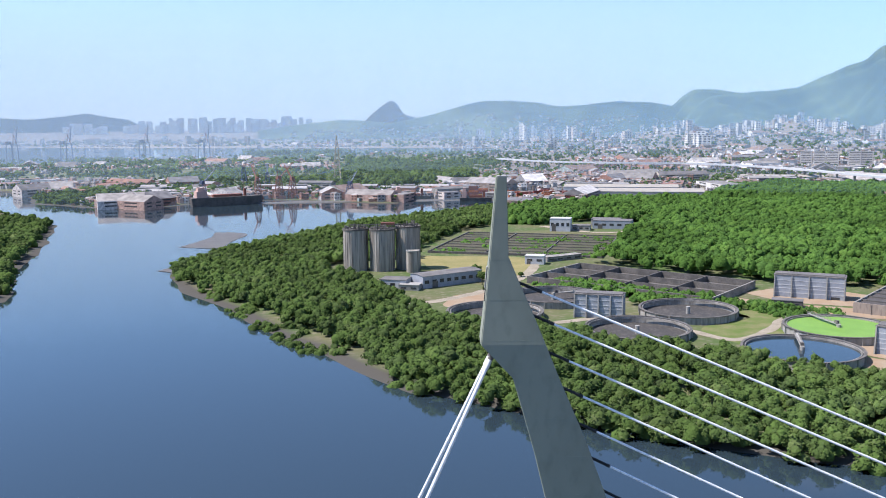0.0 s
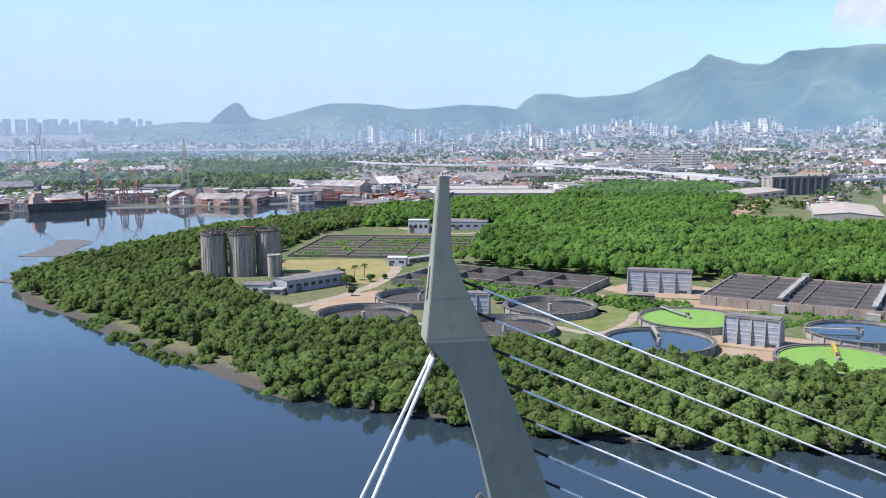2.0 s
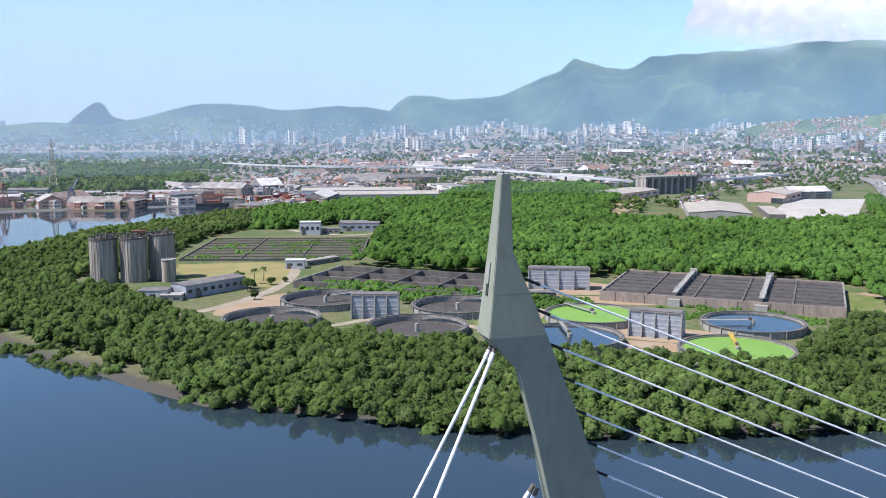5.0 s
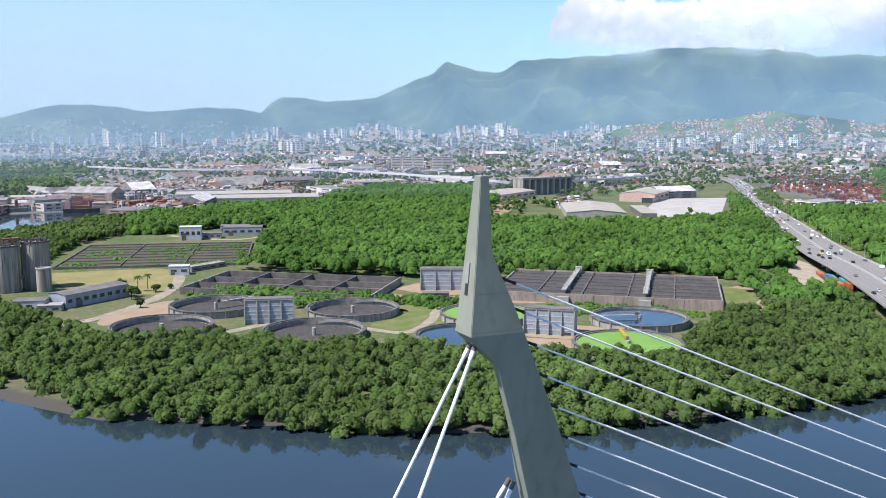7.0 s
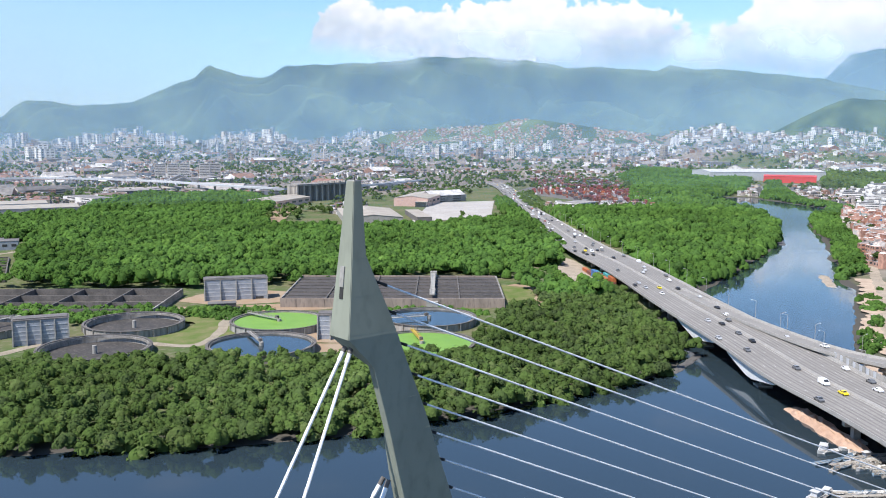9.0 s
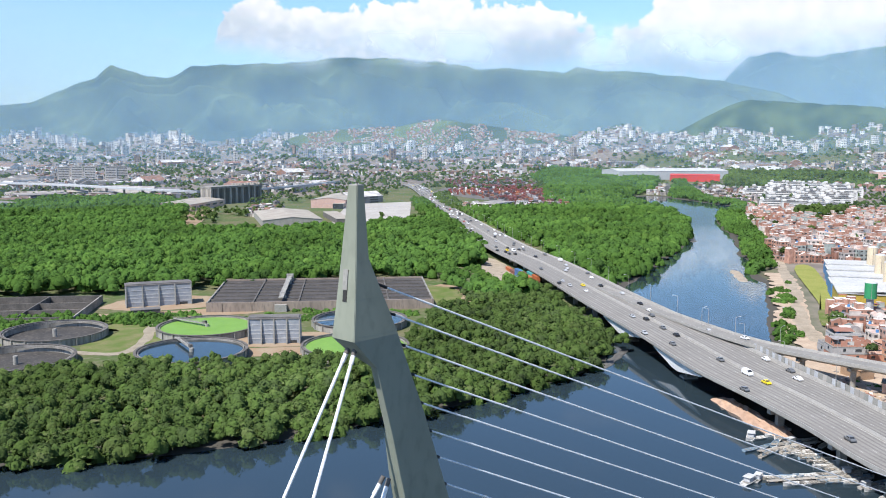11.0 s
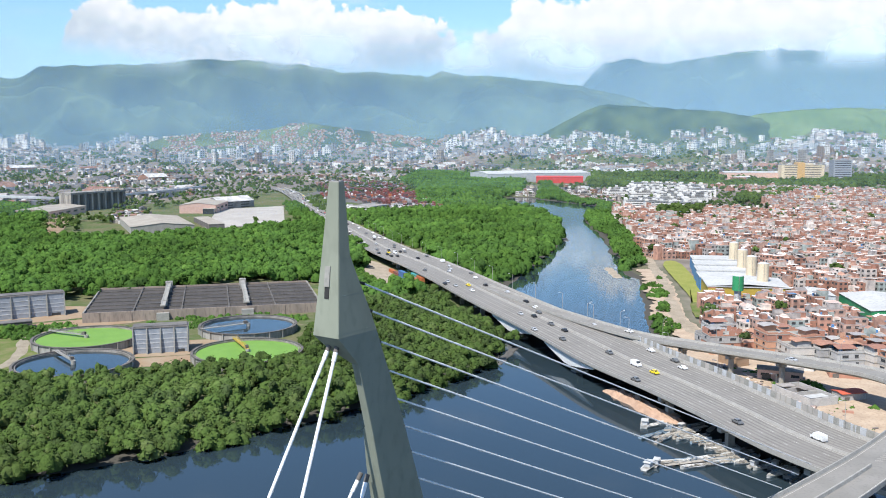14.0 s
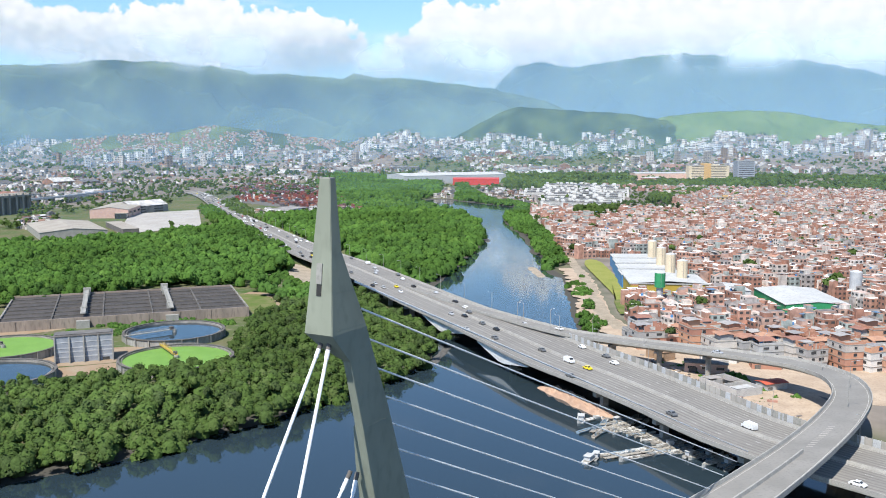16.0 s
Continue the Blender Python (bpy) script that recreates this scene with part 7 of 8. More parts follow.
def boat(hull, label, cabin=False, L=7.0):
    th = thing("boat", label, "boat", group="moored boats")
    W = L * 0.16
    st = [(-0.5, 0.85, 0.55), (-0.2, 1.0, 0.5), (0.15, 0.95, 0.55), (0.38, 0.55, 0.72), (0.5, 0.04, 0.95)]
    vs = []
    for x, w, z in st:
        vs += [(x * L, -w * W, z), (x * L, -w * W * 0.6, -0.15), (x * L, w * W * 0.6, -0.15), (x * L, w * W, z), (x * L, w * W * 0.84, z), (x * L, w * W * 0.5, 0.12), (x * L, -w * W * 0.5, 0.12), (x * L, -w * W * 0.84, z)]
    fs = [(8 * i + j, 8 * i + (j + 1) % 8, 8 * (i + 1) + (j + 1) % 8, 8 * (i + 1) + j) for i in range(4) for j in range(8)] + [tuple(range(7, -1, -1)), tuple(range(32, 40))]
    part("hull", Geo().add(vs, fs), hull, th)
    for x in (-0.3, -0.05, 0.2):
        part("thwart", Geo().box(x * L, 0, 0.42, 0.3, W * 1.7, 0.06), "roof_pale", th)
    if cabin:
        part("cabin", Geo().box(-0.12 * L, 0, 0.5, L * 0.3, W * 1.3, 1.3), "pale_panel", th)
        part("canopy", Geo().box(-0.1 * L, 0, 1.85, L * 0.42, W * 1.7, 0.08), "roof_white", th)
    return th


BOATS = [boat("boat_white", "small white wooden fishing boat", L=8.0), boat("roof_pale", "weathered pale rowing boat", L=6.0), boat("boat_blue", "small faded blue fishing boat"), boat("boat_white", "white motor boat with a small cabin", True, 9.0), boat("old_concrete", "grey old wooden boat", L=6.5), boat("boat_grey", "weathered white cabin boat", True, 7.0)]
spots = [(223.8, 142.9, 3, 20), (189.9, 124.6, 5, 10), (186.5, 125.5, 3, 0), (198, 116.5, 0, 140), (194.5, 118.5, 1, 135), (204, 110.5, 2, 140), (208, 106, 0, 150), (215, 132, 1, 160), (219, 129, 4, 150), (222, 134, 2, 10), (226, 131, 5, 160), (229, 136, 0, 20),
         (217, 126.5, 0, 165), (212, 131.5, 2, 170), (224, 127, 1, 150)]
for k in range(46):
    q = k / 45
    off = rv.uniform(-4.5, 3.5)
    spots.append((222 - 20 * q + off * 0.85, 126 - 41 * q - off * 0.5, rv.choice((0, 1, 2, 4, 4, 1, 5)), 145 + rv.uniform(-28, 28) + rv.choice((0, 180))))
for k in range(12):
    spots.append((rv.uniform(214, 231), rv.uniform(124, 141), rv.choice((0, 1, 2, 4)), rv.uniform(120, 190)))
for k in range(22):
    q = rv.random()
    sd = rv.choice((-1, 1))
    spots.append((190 + 22 * q + sd * 2.6 * 0.6, 120.5 - 16.5 * q + sd * 2.6 * 0.8, rv.choice((0, 1, 4, 2, 0, 1)), -40 + rv.uniform(-12, 12) + rv.choice((0, 180))))
for k in range(16):
    q = rv.random()
    sd = rv.choice((-1, 1))
    spots.append((210 + 24 * q + sd * 1.0, 134.5 - 10.5 * q + sd * 2.6, rv.choice((0, 1, 4, 2)), -24 + rv.uniform(-25, 25)))
seen = set()
for x, y, j, a in spots:
    m = pose(x, y, 0.1, 0, 0, a)
    if j in seen:
        copy_thing(BOATS[j], m)
    else:
        BOATS[j].matrix_basis = m
        seen.add(j)
copy_thing(BOATS[0], pose(434, 222, 0.1, 0, 0, 70))
copy_thing(BOATS[3], pose(441, 226, 0.1, 0, 0, 40))


def jetty(p, q, width, label):
    th = thing("jetty", label, "jetty", p[0], p[1], 0, math.degrees(math.atan2(q[1] - p[1], q[0] - p[0])))
    L = math.hypot(q[0] - p[0], q[1] - p[1])
    me = Geo().box(0, 0, 0.55, 0.5, width, 0.1).mesh("plank", "roof_pale")
    n = int(L / 0.55)
    for i in range(n):
        part("plank", me, "roof_pale", th).location = (i * 0.55, 0, 0.02 * math.sin(i * 2.3))
    ml = Geo().box(0, 0, -1.2, 0.25, 0.25, 2.0).mesh("pile", "dark_concrete")
    for i in range(0, n, 8):
        for sd in (-1, 1):
            part("pile", ml, "dark_concrete", th).location = (i * 0.55, sd * width * 0.42, 0)
    return th


jetty((189, 121.5), (213, 103.5), 1.5, "long pale plank jetty with boats beside it")
jetty((211, 134.2), (234, 124), 1.8, "short pale plank jetty below the viaduct")
jetty((203, 88), (210, 92), 5.5, "square pale timber landing stage")


def spit(name, p, q, width, height, material, label):
    """A low uneven bank of stone and earth from p to q."""
    vs, n, m = [], 34, 9
    P, Q = np.array(p), np.array(q)
    d = (Q - P) / np.linalg.norm(Q - P)
    nn = np.array((d[1], -d[0]))
    for i in range(n):
        u = i / (n - 1)
        for j in range(m):
            v = j / (m - 1) * 2 - 1
            prof = max(0.0, 1 - v * v) * min(1, 6 * u, 6 * (1 - u))
            o = P + (Q - P) * u + nn * v * width / 2 * (0.8 + 0.3 * noise.noise(Vector((u * 6, v, 1))))
            vs.append((o[0], o[1], -0.4 + (height + 0.4) * prof ** 0.4 * (0.8 + 0.5 * noise.noise(Vector((u * 14, v * 3, 5.0))))))
    fs = [(i * m + j, i * m + j + 1, (i + 1) * m + j + 1, (i + 1) * m + j) for i in range(n - 1) for j in range(m - 1)]
    return single(name, Geo().add(vs, fs), material, label, kind="structure")


spit("stone_spit", (257, 172), (229, 132), 11, 2.3, "rubble", "stony reddish spit of rubble below the viaduct")
spit("shore_rubble", (300, 240), (262, 228), 6, 0.7, "mud", "rubble shore at the point")
spit("sand_bar", (520, 288), (565, 318), 10, 0.8, "path_sand", "pale sand bar at the river bank")
spit("sand_bar", (735, 446), (700, 424), 9, 0.7, "mud", "muddy bar at the river bend")

# ---- the factory on the right bank ----
fa = math.degrees(math.atan2(0.43, 0.90))
th = thing("factory_hall", "long factory with white shed roofs, blue side and yellow front", "factory", 455, 202, 1.8, fa)
part("front_wall", Geo().box(18, -23, 0, 36, 46, 9.5), "yellow_paint", th, "yellow front wall")
part("front_roof", Geo().box(18, -23, 9.5, 37, 47, 0.5).gable(18, -23, 10.0, 36.5, 46, 1.4, 0, 0, 0.3), "roof_white", th, "white front roof")
for i in range(4):
    x0 = 38 + i * 28
    part("hall_wall", Geo().box(x0 + 12, -16 - 1.2 * i, 0, 23, 33, 9.0), "blue_paint", th, "blue side wall")
    part("hall_roof", Geo().box(x0 + 12, -16 - 1.2 * i, 9.0, 23.4, 33.6, 0.5).box(x0 + 12, -16 - 1.2 * i, 9.5, 21, 31, 0.25), "roof_white", th, "white sheet roof")
    part("hall_annex", Geo().box(x0 + 13, -37 - 1.2 * i, 0, 22, 9, 5.5), "roof_white", th)
    # low solid block, coloured dark for the shaded gap between halls
    part("hall_gap", Geo().box(x0 - 1.6, -16 - 1.2 * i, 0, 4.0, 31, 6.2), "roof_dark", th)
for x, y, r, h, cap, lab in ((583, 228, 3.3, 21.5, "cream", "tall cream cylindrical process tank"), (545.4, 210.2, 3.3, 21.5, "cream", "tall cream cylindrical process tank"), (515, 195, 3.3, 21.5, "cream", "tall cream cylindrical process tank"),
                            (486.5, 179.5, 3.3, 21.5, "cream", "tall cream cylindrical process tank"), (429.5, 176.5, 3.0, 21.5, "green_paint", "white water tower with a green top")):
    t2 = thing("process_tank", lab, "tank", x, y, 1.8, group="factory tanks")
    part("shell", Geo().cyl(0, 0, 0, h * 0.62 if cap == "green_paint" else h, r * (0.62 if cap == "green_paint" else 1), n=24), "pale_panel" if cap == "green_paint" else cap, t2)
    if cap == "green_paint":
        part("tank_head", Geo().cyl(0, 0, h * 0.62, h, r, n=24), cap, t2, "green tank head")
    part("lid", Geo().cyl(0, 0, h, h + 0.8, r, r * 0.35, 24), "pale_panel", t2)
    part("ladder", Geo().box(-r * 0.9, -r * 0.5, 0, 0.5, 0.12, h), "barrier", t2)
shed("market_hall", 478, 109, 56, 35, 6.5, 1.6, 0.88, 0.47, "green_paint", "roof_white", "large green hall with a broad white roof", 0, 1.8)
shed("market_hall", 1035, 318, 74, 40, 8, 2.0, 0.93, -0.3, "green_paint", "roof_white", "distant green hall with a white roof", 0, 1.8)
shed("canopy_hall", 492, 152, 26, 20, 6.0, 1.0, 0.9, 0.43, "pale_panel", "roof_white", "open white canopy beside the factory", 0, 1.8)
t2 = thing("water_tower", "pale blue cylindrical water tower among houses", "water tower", 520, 84, 1.8)
part("shell", Geo().cyl(0, 0, 0, 17, 3.6, n=24), "pale_panel", t2)
part("lid", Geo().cyl(0, 0, 17, 18, 3.6, 1.0, 24), "pale_panel", t2)
track("path", [(342, 158), (372, 178), (406, 201), (456, 224), (526, 258), (566, 282)], 25, "bank_sand", "bare reddish earth along the river bank", lift=0.19)
patch("lawn", [(403, 190), (424, 200), (462, 215), (588, 283), (600, 274), (468, 205), (440, 190), (412, 178)], "meadow", "yellow-green lawn beside the factory", z=2.62)
patch("lawn", [(404, 190), (424, 200), (446, 208), (440, 192), (414, 180)], "grass", "green end of the factory lawn", z=2.68)
track("path", [(345, 166), (372, 179), (402, 199), (454, 224), (509, 250), (584, 290), (664, 332), (764, 384)], 8, "path_sand", "pale dusty road along the river bank", lift=0.25)
wood("bank_scrub", [(352, 187), (372, 200), (430, 231), (524, 273), (528, 262), (444, 220), (400, 205), (376, 188)], 4.4, 3.2, 50, 0.6, "leaf", "green scrub along the dusty river bank", 18,
     lambda x, y: np.array([noise.noise(Vector((a * 0.05, b * 0.05, 1.0))) > 0.02 for a, b in zip(x, y)]))
patch("bare_ground", [(330, 178), (324, 146), (308, 112), (292, 78), (268, 66), (240, 74), (226, 84), (252, 112), (276, 145), (302, 180)], "bank_sand", "bare rubble ground inside the slip road loop", z=2.62)
patch("bare_ground", [(322, 164), (345, 150), (350, 84), (332, 42), (292, 40), (284, 66), (300, 92), (316, 128)], "bank_sand", "dusty bare ground below the slip road", z=2.585)
shed("low_house", 324, 119, 15, 9, 3.4, 0.4, 0.30, -0.95, "house_white", "roof_pale", "low white plastered house below the slip road", 0, 2.5)
shed("low_house", 322, 99, 12, 8, 3.0, 0.4, 0.35, -0.93, "house_brick", "roof_dark", "low brick house with a dark sheet roof", 0, 2.5)


def roofless_compound(x, y, w, d, h, rot):
    th = thing("roofless_compound", "roofless grey block compound with loose roof sheets", "ruin", x, y, 2.4, rot)
    for yy in (-d / 2, d / 2):
        part("long_wall", Geo().box(0, yy, 0, w, 0.35, h), "house_grey", th)
    for k in range(5):
        part("cross_wall", Geo().box(-w / 2 + 0.2 + (w - 0.4) * k / 4, 0, 0, 0.3, d - 0.4, h * (1.0 if k in (0, 4) else 0.85)), "house_grey", th)
    part("floor", Geo().box(0, 0, 0, w - 0.5, d - 0.5, 0.15), "old_concrete", th)
    for k, (px, py, sx, sy) in enumerate(((-0.36, 0.1, 0.2, 0.7), (0.12, -0.2, 0.22, 0.4), (0.37, 0.15, 0.18, 0.5))):
        part("roof_sheet", Geo().box(px * w, py * d, h, sx * w, sy * d, 0.08), "sheet" if k else "roof_white", th)
    return th


roofless_compound(280, 104, 21, 12, 3.2, 54)
shed("yard_shed", 289.5, 90.5, 10, 6, 2.8, 0.5, 0.75, -0.66, "house_grey", "tarp_red", "low shelter under a bright red tarpaulin roof", 0, 2.3)
shed("yard_shed", 303, 119, 17, 7, 4.2, 0.6, 0.24, -0.97, "house_pink", "old_concrete", "low shabby pink shed below the slip road", 3, 2.3)
shed("yard_shed", 316, 142, 11, 7, 4.0, 0, 0.5, 0.87, "earth_wall", "earth_wall", "brown boarded shed under the slip road", 0, 2.3)

# loose rubble and weeds inside the slip road loop
rs_ = random.Random(44)
g = Geo()
for k in range(260):
    q = rs_.random()
    x, y = 245 + 62 * q + rs_.uniform(-13, 13), 84 + 78 * q + rs_.uniform(-16, 16)
    a = rs_.uniform(0.2, 1.3)
    g.tone = rs_.random()
    g.box(x, y, 2.55, a * rs_.uniform(1, 3), a, a * rs_.uniform(0.3, 0.9), rs_.uniform(0, 3))
tagged(new("rubble_heap", g.mesh("rubble_heap", "favela_roof")), "scattered rubble and scrap on the bare ground", "rubble", kind="stuff")
wood("loop_weeds", [(236, 80), (266, 70), (290, 84), (324, 150), (322, 176), (298, 170), (268, 130)], 3.6, 1.7, 36, 0.35, "leaf", "patchy green weeds on the bare ground", 27,
     lambda x, y: np.array([noise.noise(Vector((a * 0.09, b * 0.09, 3.0))) > 0.12 for a, b in zip(x, y)]))

# ---- works yards beyond the wood ----


def quad(name, pts, material, label, z):
    g = Geo().prism(pts, z - 0.6, z)
    return single(name, g, material, label, kind="structure")


quad("concrete_yard", [(555, 772), (662, 760), (835, 937), (742, 965)], "slab_white", "bright bare concrete yard in front of the sheds", 2.9)
shed("storage_shed", 543, 833, 118, 62, 7.5, 3.0, 0.50, 0.866, "concrete", "roof_pale", "broad storage shed with a pale tan roof", 0, 2.0)
# closed box: its dark wall colour stands in for the shade inside
shed("lean_to", 592, 806, 96, 16, 6.0, 0, 0.50, 0.866, "roof_dark", "roof_pale", "open dark lean-to along the storage shed", 0, 2.0)
shed("warehouse", 735, 975, 120, 46, 11, 3.0, 0.80, 0.60, "house_pink", "roof_pale", "pinkish warehouse with a pale tan roof", 5, 2.0)
# closed box: dark glass walls painted as the bay's shaded opening
shed("warehouse", 712, 938, 60, 14, 7, 0, 0.80, 0.60, "glass_dark", "roof_pale", "dark open bay in front of the warehouse", 0, 2.0)
shed("site_shed", 562, 1068, 96, 52, 9, 2.5, 0.85, 0.53, "house_pink", "roof_pale", "weathered shed with a pale roof beside bare earth", 5, 2.0)
patch("bare_ground", [(395, 930), (440, 860), (520, 960), (570, 1030), (530, 1080), (450, 1010)], "earth", "bare earth clearing in the wood", z=2.9)
shed("low_hall", 262, 1150, 130, 60, 8, 2.0, 0.92, -0.2, "concrete", "roof_pale", "wide low hall with tan roof", 0, 2.0)
shed("low_hall", 240, 1230, 150, 56, 8, 2.0, 0.92, -0.2, "pale_panel", "roof_pale", "wide low hall with a grey roof", 0, 2.0)
shed("low_hall", 520, 1400, 120, 40, 8, 2.0, 0.92, -0.3, "pale_panel", "roof_pale", "long pale hall beyond the wood", 0, 2.0)
th = thing("concrete_frame", "ruined grey concrete frame structure with vertical fins", "ruin", 650, 1105, 2.0, 8)
for i in range(9):
    part("fin", Geo().box(-44 + i * 11, 0, 0, 3.0, 22, 24 if i < 5 else 27), "streaked_concrete", th)
part("top_slab", Geo().box(0, 0, 22.5, 92, 24, 2.5), "old_concrete", th)
part("back_wall", Geo().box(0, 9, 0, 88, 2, 22), "old_concrete", th)

CONTAINER = {}
for k, colr in (("cont_red", (0.22, 0.05, 0.04)), ("cont_orange", (0.40, 0.12, 0.04)), ("cont_brown", (0.18, 0.07, 0.05)), ("cont_blue", (0.06, 0.14, 0.30)), ("cont_grey", (0.40, 0.40, 0.40)), ("cont_white", (0.7, 0.7, 0.68)), ("cont_teal", (0.08, 0.35, 0.34)), ("cont_yellow", (0.45, 0.30, 0.06))):
    mat(k, colr, tuple(0.85 * q for q in colr), 4.0, 0.6)


def container(colour, label):
    th = thing("shipping_container", label, "container", group="shipping containers")
    g = Geo().box(0, 0, 0.1, 12.2, 2.44, 2.5)
    for i in range(9):
        for sd in (-1, 1):
            g.box(-5.6 + i * 1.4, sd * 1.24, 0.25, 0.65, 0.07, 2.2)
    part("box", g, colour, th)
    part("door", Geo().box(6.14, 0, 0.1, 0.1, 2.4, 2.4), colour, th)
    return th


def container_yard(cx, cy, rows, cols, levels, heading, mix, seed, gap_x=14.0, gap_y=6.0):
    rs = random.Random(seed)
    c, s = math.cos(heading), math.sin(heading)
    for i in range(cols):
        for j in range(rows):
            if rs.random() < 0.14:
                continue
            for k in range(rs.randint(1, levels)):
                nm = rs.choice(mix)
                a, b = (i - cols / 2) * gap_x, (j - rows / 2) * gap_y
                m = pose(cx + a * c - b * s, cy + a * s + b * c, 2.2 + 2.62 * k, 0, 0, math.degrees(heading))
                if nm in CONTAINER:
                    copy_thing(CONTAINER[nm], m)
                else:
                    CONTAINER[nm] = container(nm, "%s steel shipping container in a stacked yard" % nm[5:])
                    CONTAINER[nm].matrix_basis = m


container_yard(125, 1118, 9, 5, 4, 0.35, ["cont_red", "cont_orange", "cont_orange", "cont_red", "cont_brown"], 71, 14, 12)
container_yard(48, 1186, 3, 5, 5, -0.25, ["cont_brown", "cont_red", "cont_brown", "cont_orange", "cont_yellow"], 72, 13, 9)
container_yard(1060, 990, 15, 8, 3, 0.83, ["cont_red", "cont_red", "cont_brown", "cont_red", "cont_white", "cont_brown", "cont_orange"], 73, 12.7, 9.5)
container_yard(905, 745, 2, 6, 2, 0.83, ["cont_red", "cont_brown", "cont_orange", "cont_grey"], 74, 15, 12)
palette("container_paint", [(0.20, 0.055, 0.045), (0.24, 0.075, 0.055), (0.15, 0.06, 0.05), (0.30, 0.13, 0.07), (0.18, 0.055, 0.045), (0.42, 0.41, 0.40), (0.13, 0.07, 0.06), (0.09, 0.09, 0.095), (0.11, 0.10, 0.10), (0.21, 0.06, 0.05)], 5.0, 0.6)


def container_stacks():
    """The rest of the yard, past counting: long stacks in rows."""
    rs = np.random.RandomState(91)
    yard = [(900, 712), (1010, 800), (1150, 935), (1300, 1090), (1420, 1290), (1340, 1330), (1230, 1250), (1120, 1120), (1010, 985), (930, 860), (880, 760)]
    u, v = np.meshgrid(np.arange(-420, 420, 13.2), np.arange(-300, 300, 9.0))
    c, sn = math.cos(0.83), math.sin(0.83)
    x, y = 1120 + u.ravel() * c - v.ravel() * sn, 1010 + u.ravel() * sn + v.ravel() * c
    ok = (shore_distance(x, y, yard) > 0) & ~in_rect(x, y, 1060, 990, 110, 146, c, sn) & (rs.uniform(0, 1, len(x)) < 0.7) & off_road(x, y, 14)
    x, y = x[ok], y[ok]
    for k in range(3):
        m = rs.uniform(0, 1, len(x)) < (1.0, 0.72, 0.45)[k]
        n = m.sum()
        blocks("container_stacks", x[m] + rs.uniform(-0.4, 0.4, n), y[m] + rs.uniform(-0.4, 0.4, n), np.full(n, 2.8 + 2.6 * k), np.full(n, 12.2), np.full(n, 2.6) * rs.choice([1, 2, 2], n), np.full(n, 2.5), np.full(n, 0.83), rs.uniform(0, 0.999, n), ("container_paint", "container_paint"), "rows of stacked red and brown shipping containers", "containers", foot=0.0)


container_stacks()
patch("container_ground", [(1000, 1060), (900, 800), (860, 700), (900, 690), (1130, 910), (1200, 1010), (1260, 1220)], "slab_dark", "dusty grey hard standing under the container stacks", z=2.75)
container_yard(424, 408, 2, 5, 2, 0.93, ["cont_orange", "cont_blue", "cont_teal", "cont_brown", "cont_blue"], 75, 13.5, 5)
patch("bare_ground", [(374, 366), (398, 372), (432, 412), (474, 472), (458, 476), (424, 438), (392, 396)], "path_sand", "bare storage yard beside the viaduct", z=2.66)
patch("lawn", [(985, 1015), (820, 850), (700, 705), (640, 625), (655, 622), (760, 745), (880, 880)], "grass", "grassy strip beside the motorway", z=3.0)
patch("bare_ground", [(770, 640), (800, 660), (850, 650), (840, 610), (800, 600)], "path_sand", "bare sandy clearing in the river wood", z=2.8)

# ---- long white viaduct beyond the wood ----
VIA = curve_points([(120, 2000, 16, 11), (200, 1800, 18, 11), (302, 1680, 20, 11), (442, 1610, 20, 11), (535, 1450, 20, 11), (598, 1190, 19, 11), (660, 1160, 16, 11), (800, 1200, 14, 11), (1000, 1300, 12, 11)], 14.0)
via = tagged(new("viaduct"), "long white elevated road curving across the city", kind="structure")
part("deck", sweep(Geo(), VIA, [(-1, 0, 0.8), (-1, 0.3, 0.8), (-1, 0.3, 0), (1, -0.3, 0), (1, -0.3, 0.8), (1, 0, 0.8), (1, 0, -1.8), (-1, 0, -1.8)], 0, True), "pale_panel", via)
for s in np.arange(20, 1500, 40.0):
    x, y, z, h, w, tot = road_frame(VIA, float(s), 0)
    if s < tot - 10:
        part("column", Geo().box(x, y, 0, 2.0, 3.0, z - 1.7, h), "concrete", via)

# ---- landmark buildings ----


def slab_block(name, x, y, w, d, h, rot, wall, label, floors, bays, group="", top=True):
    th = thing(name, label, "apartment block", x, y, 2.0, rot, group=group)
    part("wall", Geo().box(0, 0, 0, w, d, h), wall, th)
    part("roof", Geo().box(0, 0, h, w + 0.6, d + 0.6, 0.4), "roof_dark" if wall == "house_white" else "concrete", th)
    if wall == "house_white":
        for u in (-0.43, 0.02, 0.43):
            part("roof_tank", Geo().box(w * u, 0, h + 0.4, w * 0.11, d * 0.75, 2.4), wall, th)
    if top:
        part("lift_house", Geo().box(w * 0.15, 0, h + 0.4, w * 0.22, d * 0.5, 2.6), wall, th)
    far_off = math.hypot(x, y) > 900 and floors * bays > 20
    bays = 1 if far_off else bays
    me = Geo().box(0, 0, 0, w / bays * (0.86 if far_off else 0.5), 0.25, h / floors * (0.3 if far_off else 0.45)).mesh("window", "glass_dark")
    for j in range(floors):
        for i in range(bays):
            for sd in (-1, 1):
                part("window", me, "glass_dark", th).location = (-w / 2 + w * (i + 0.5) / bays, sd * d / 2, h * (j + 0.35) / floors)
    return th


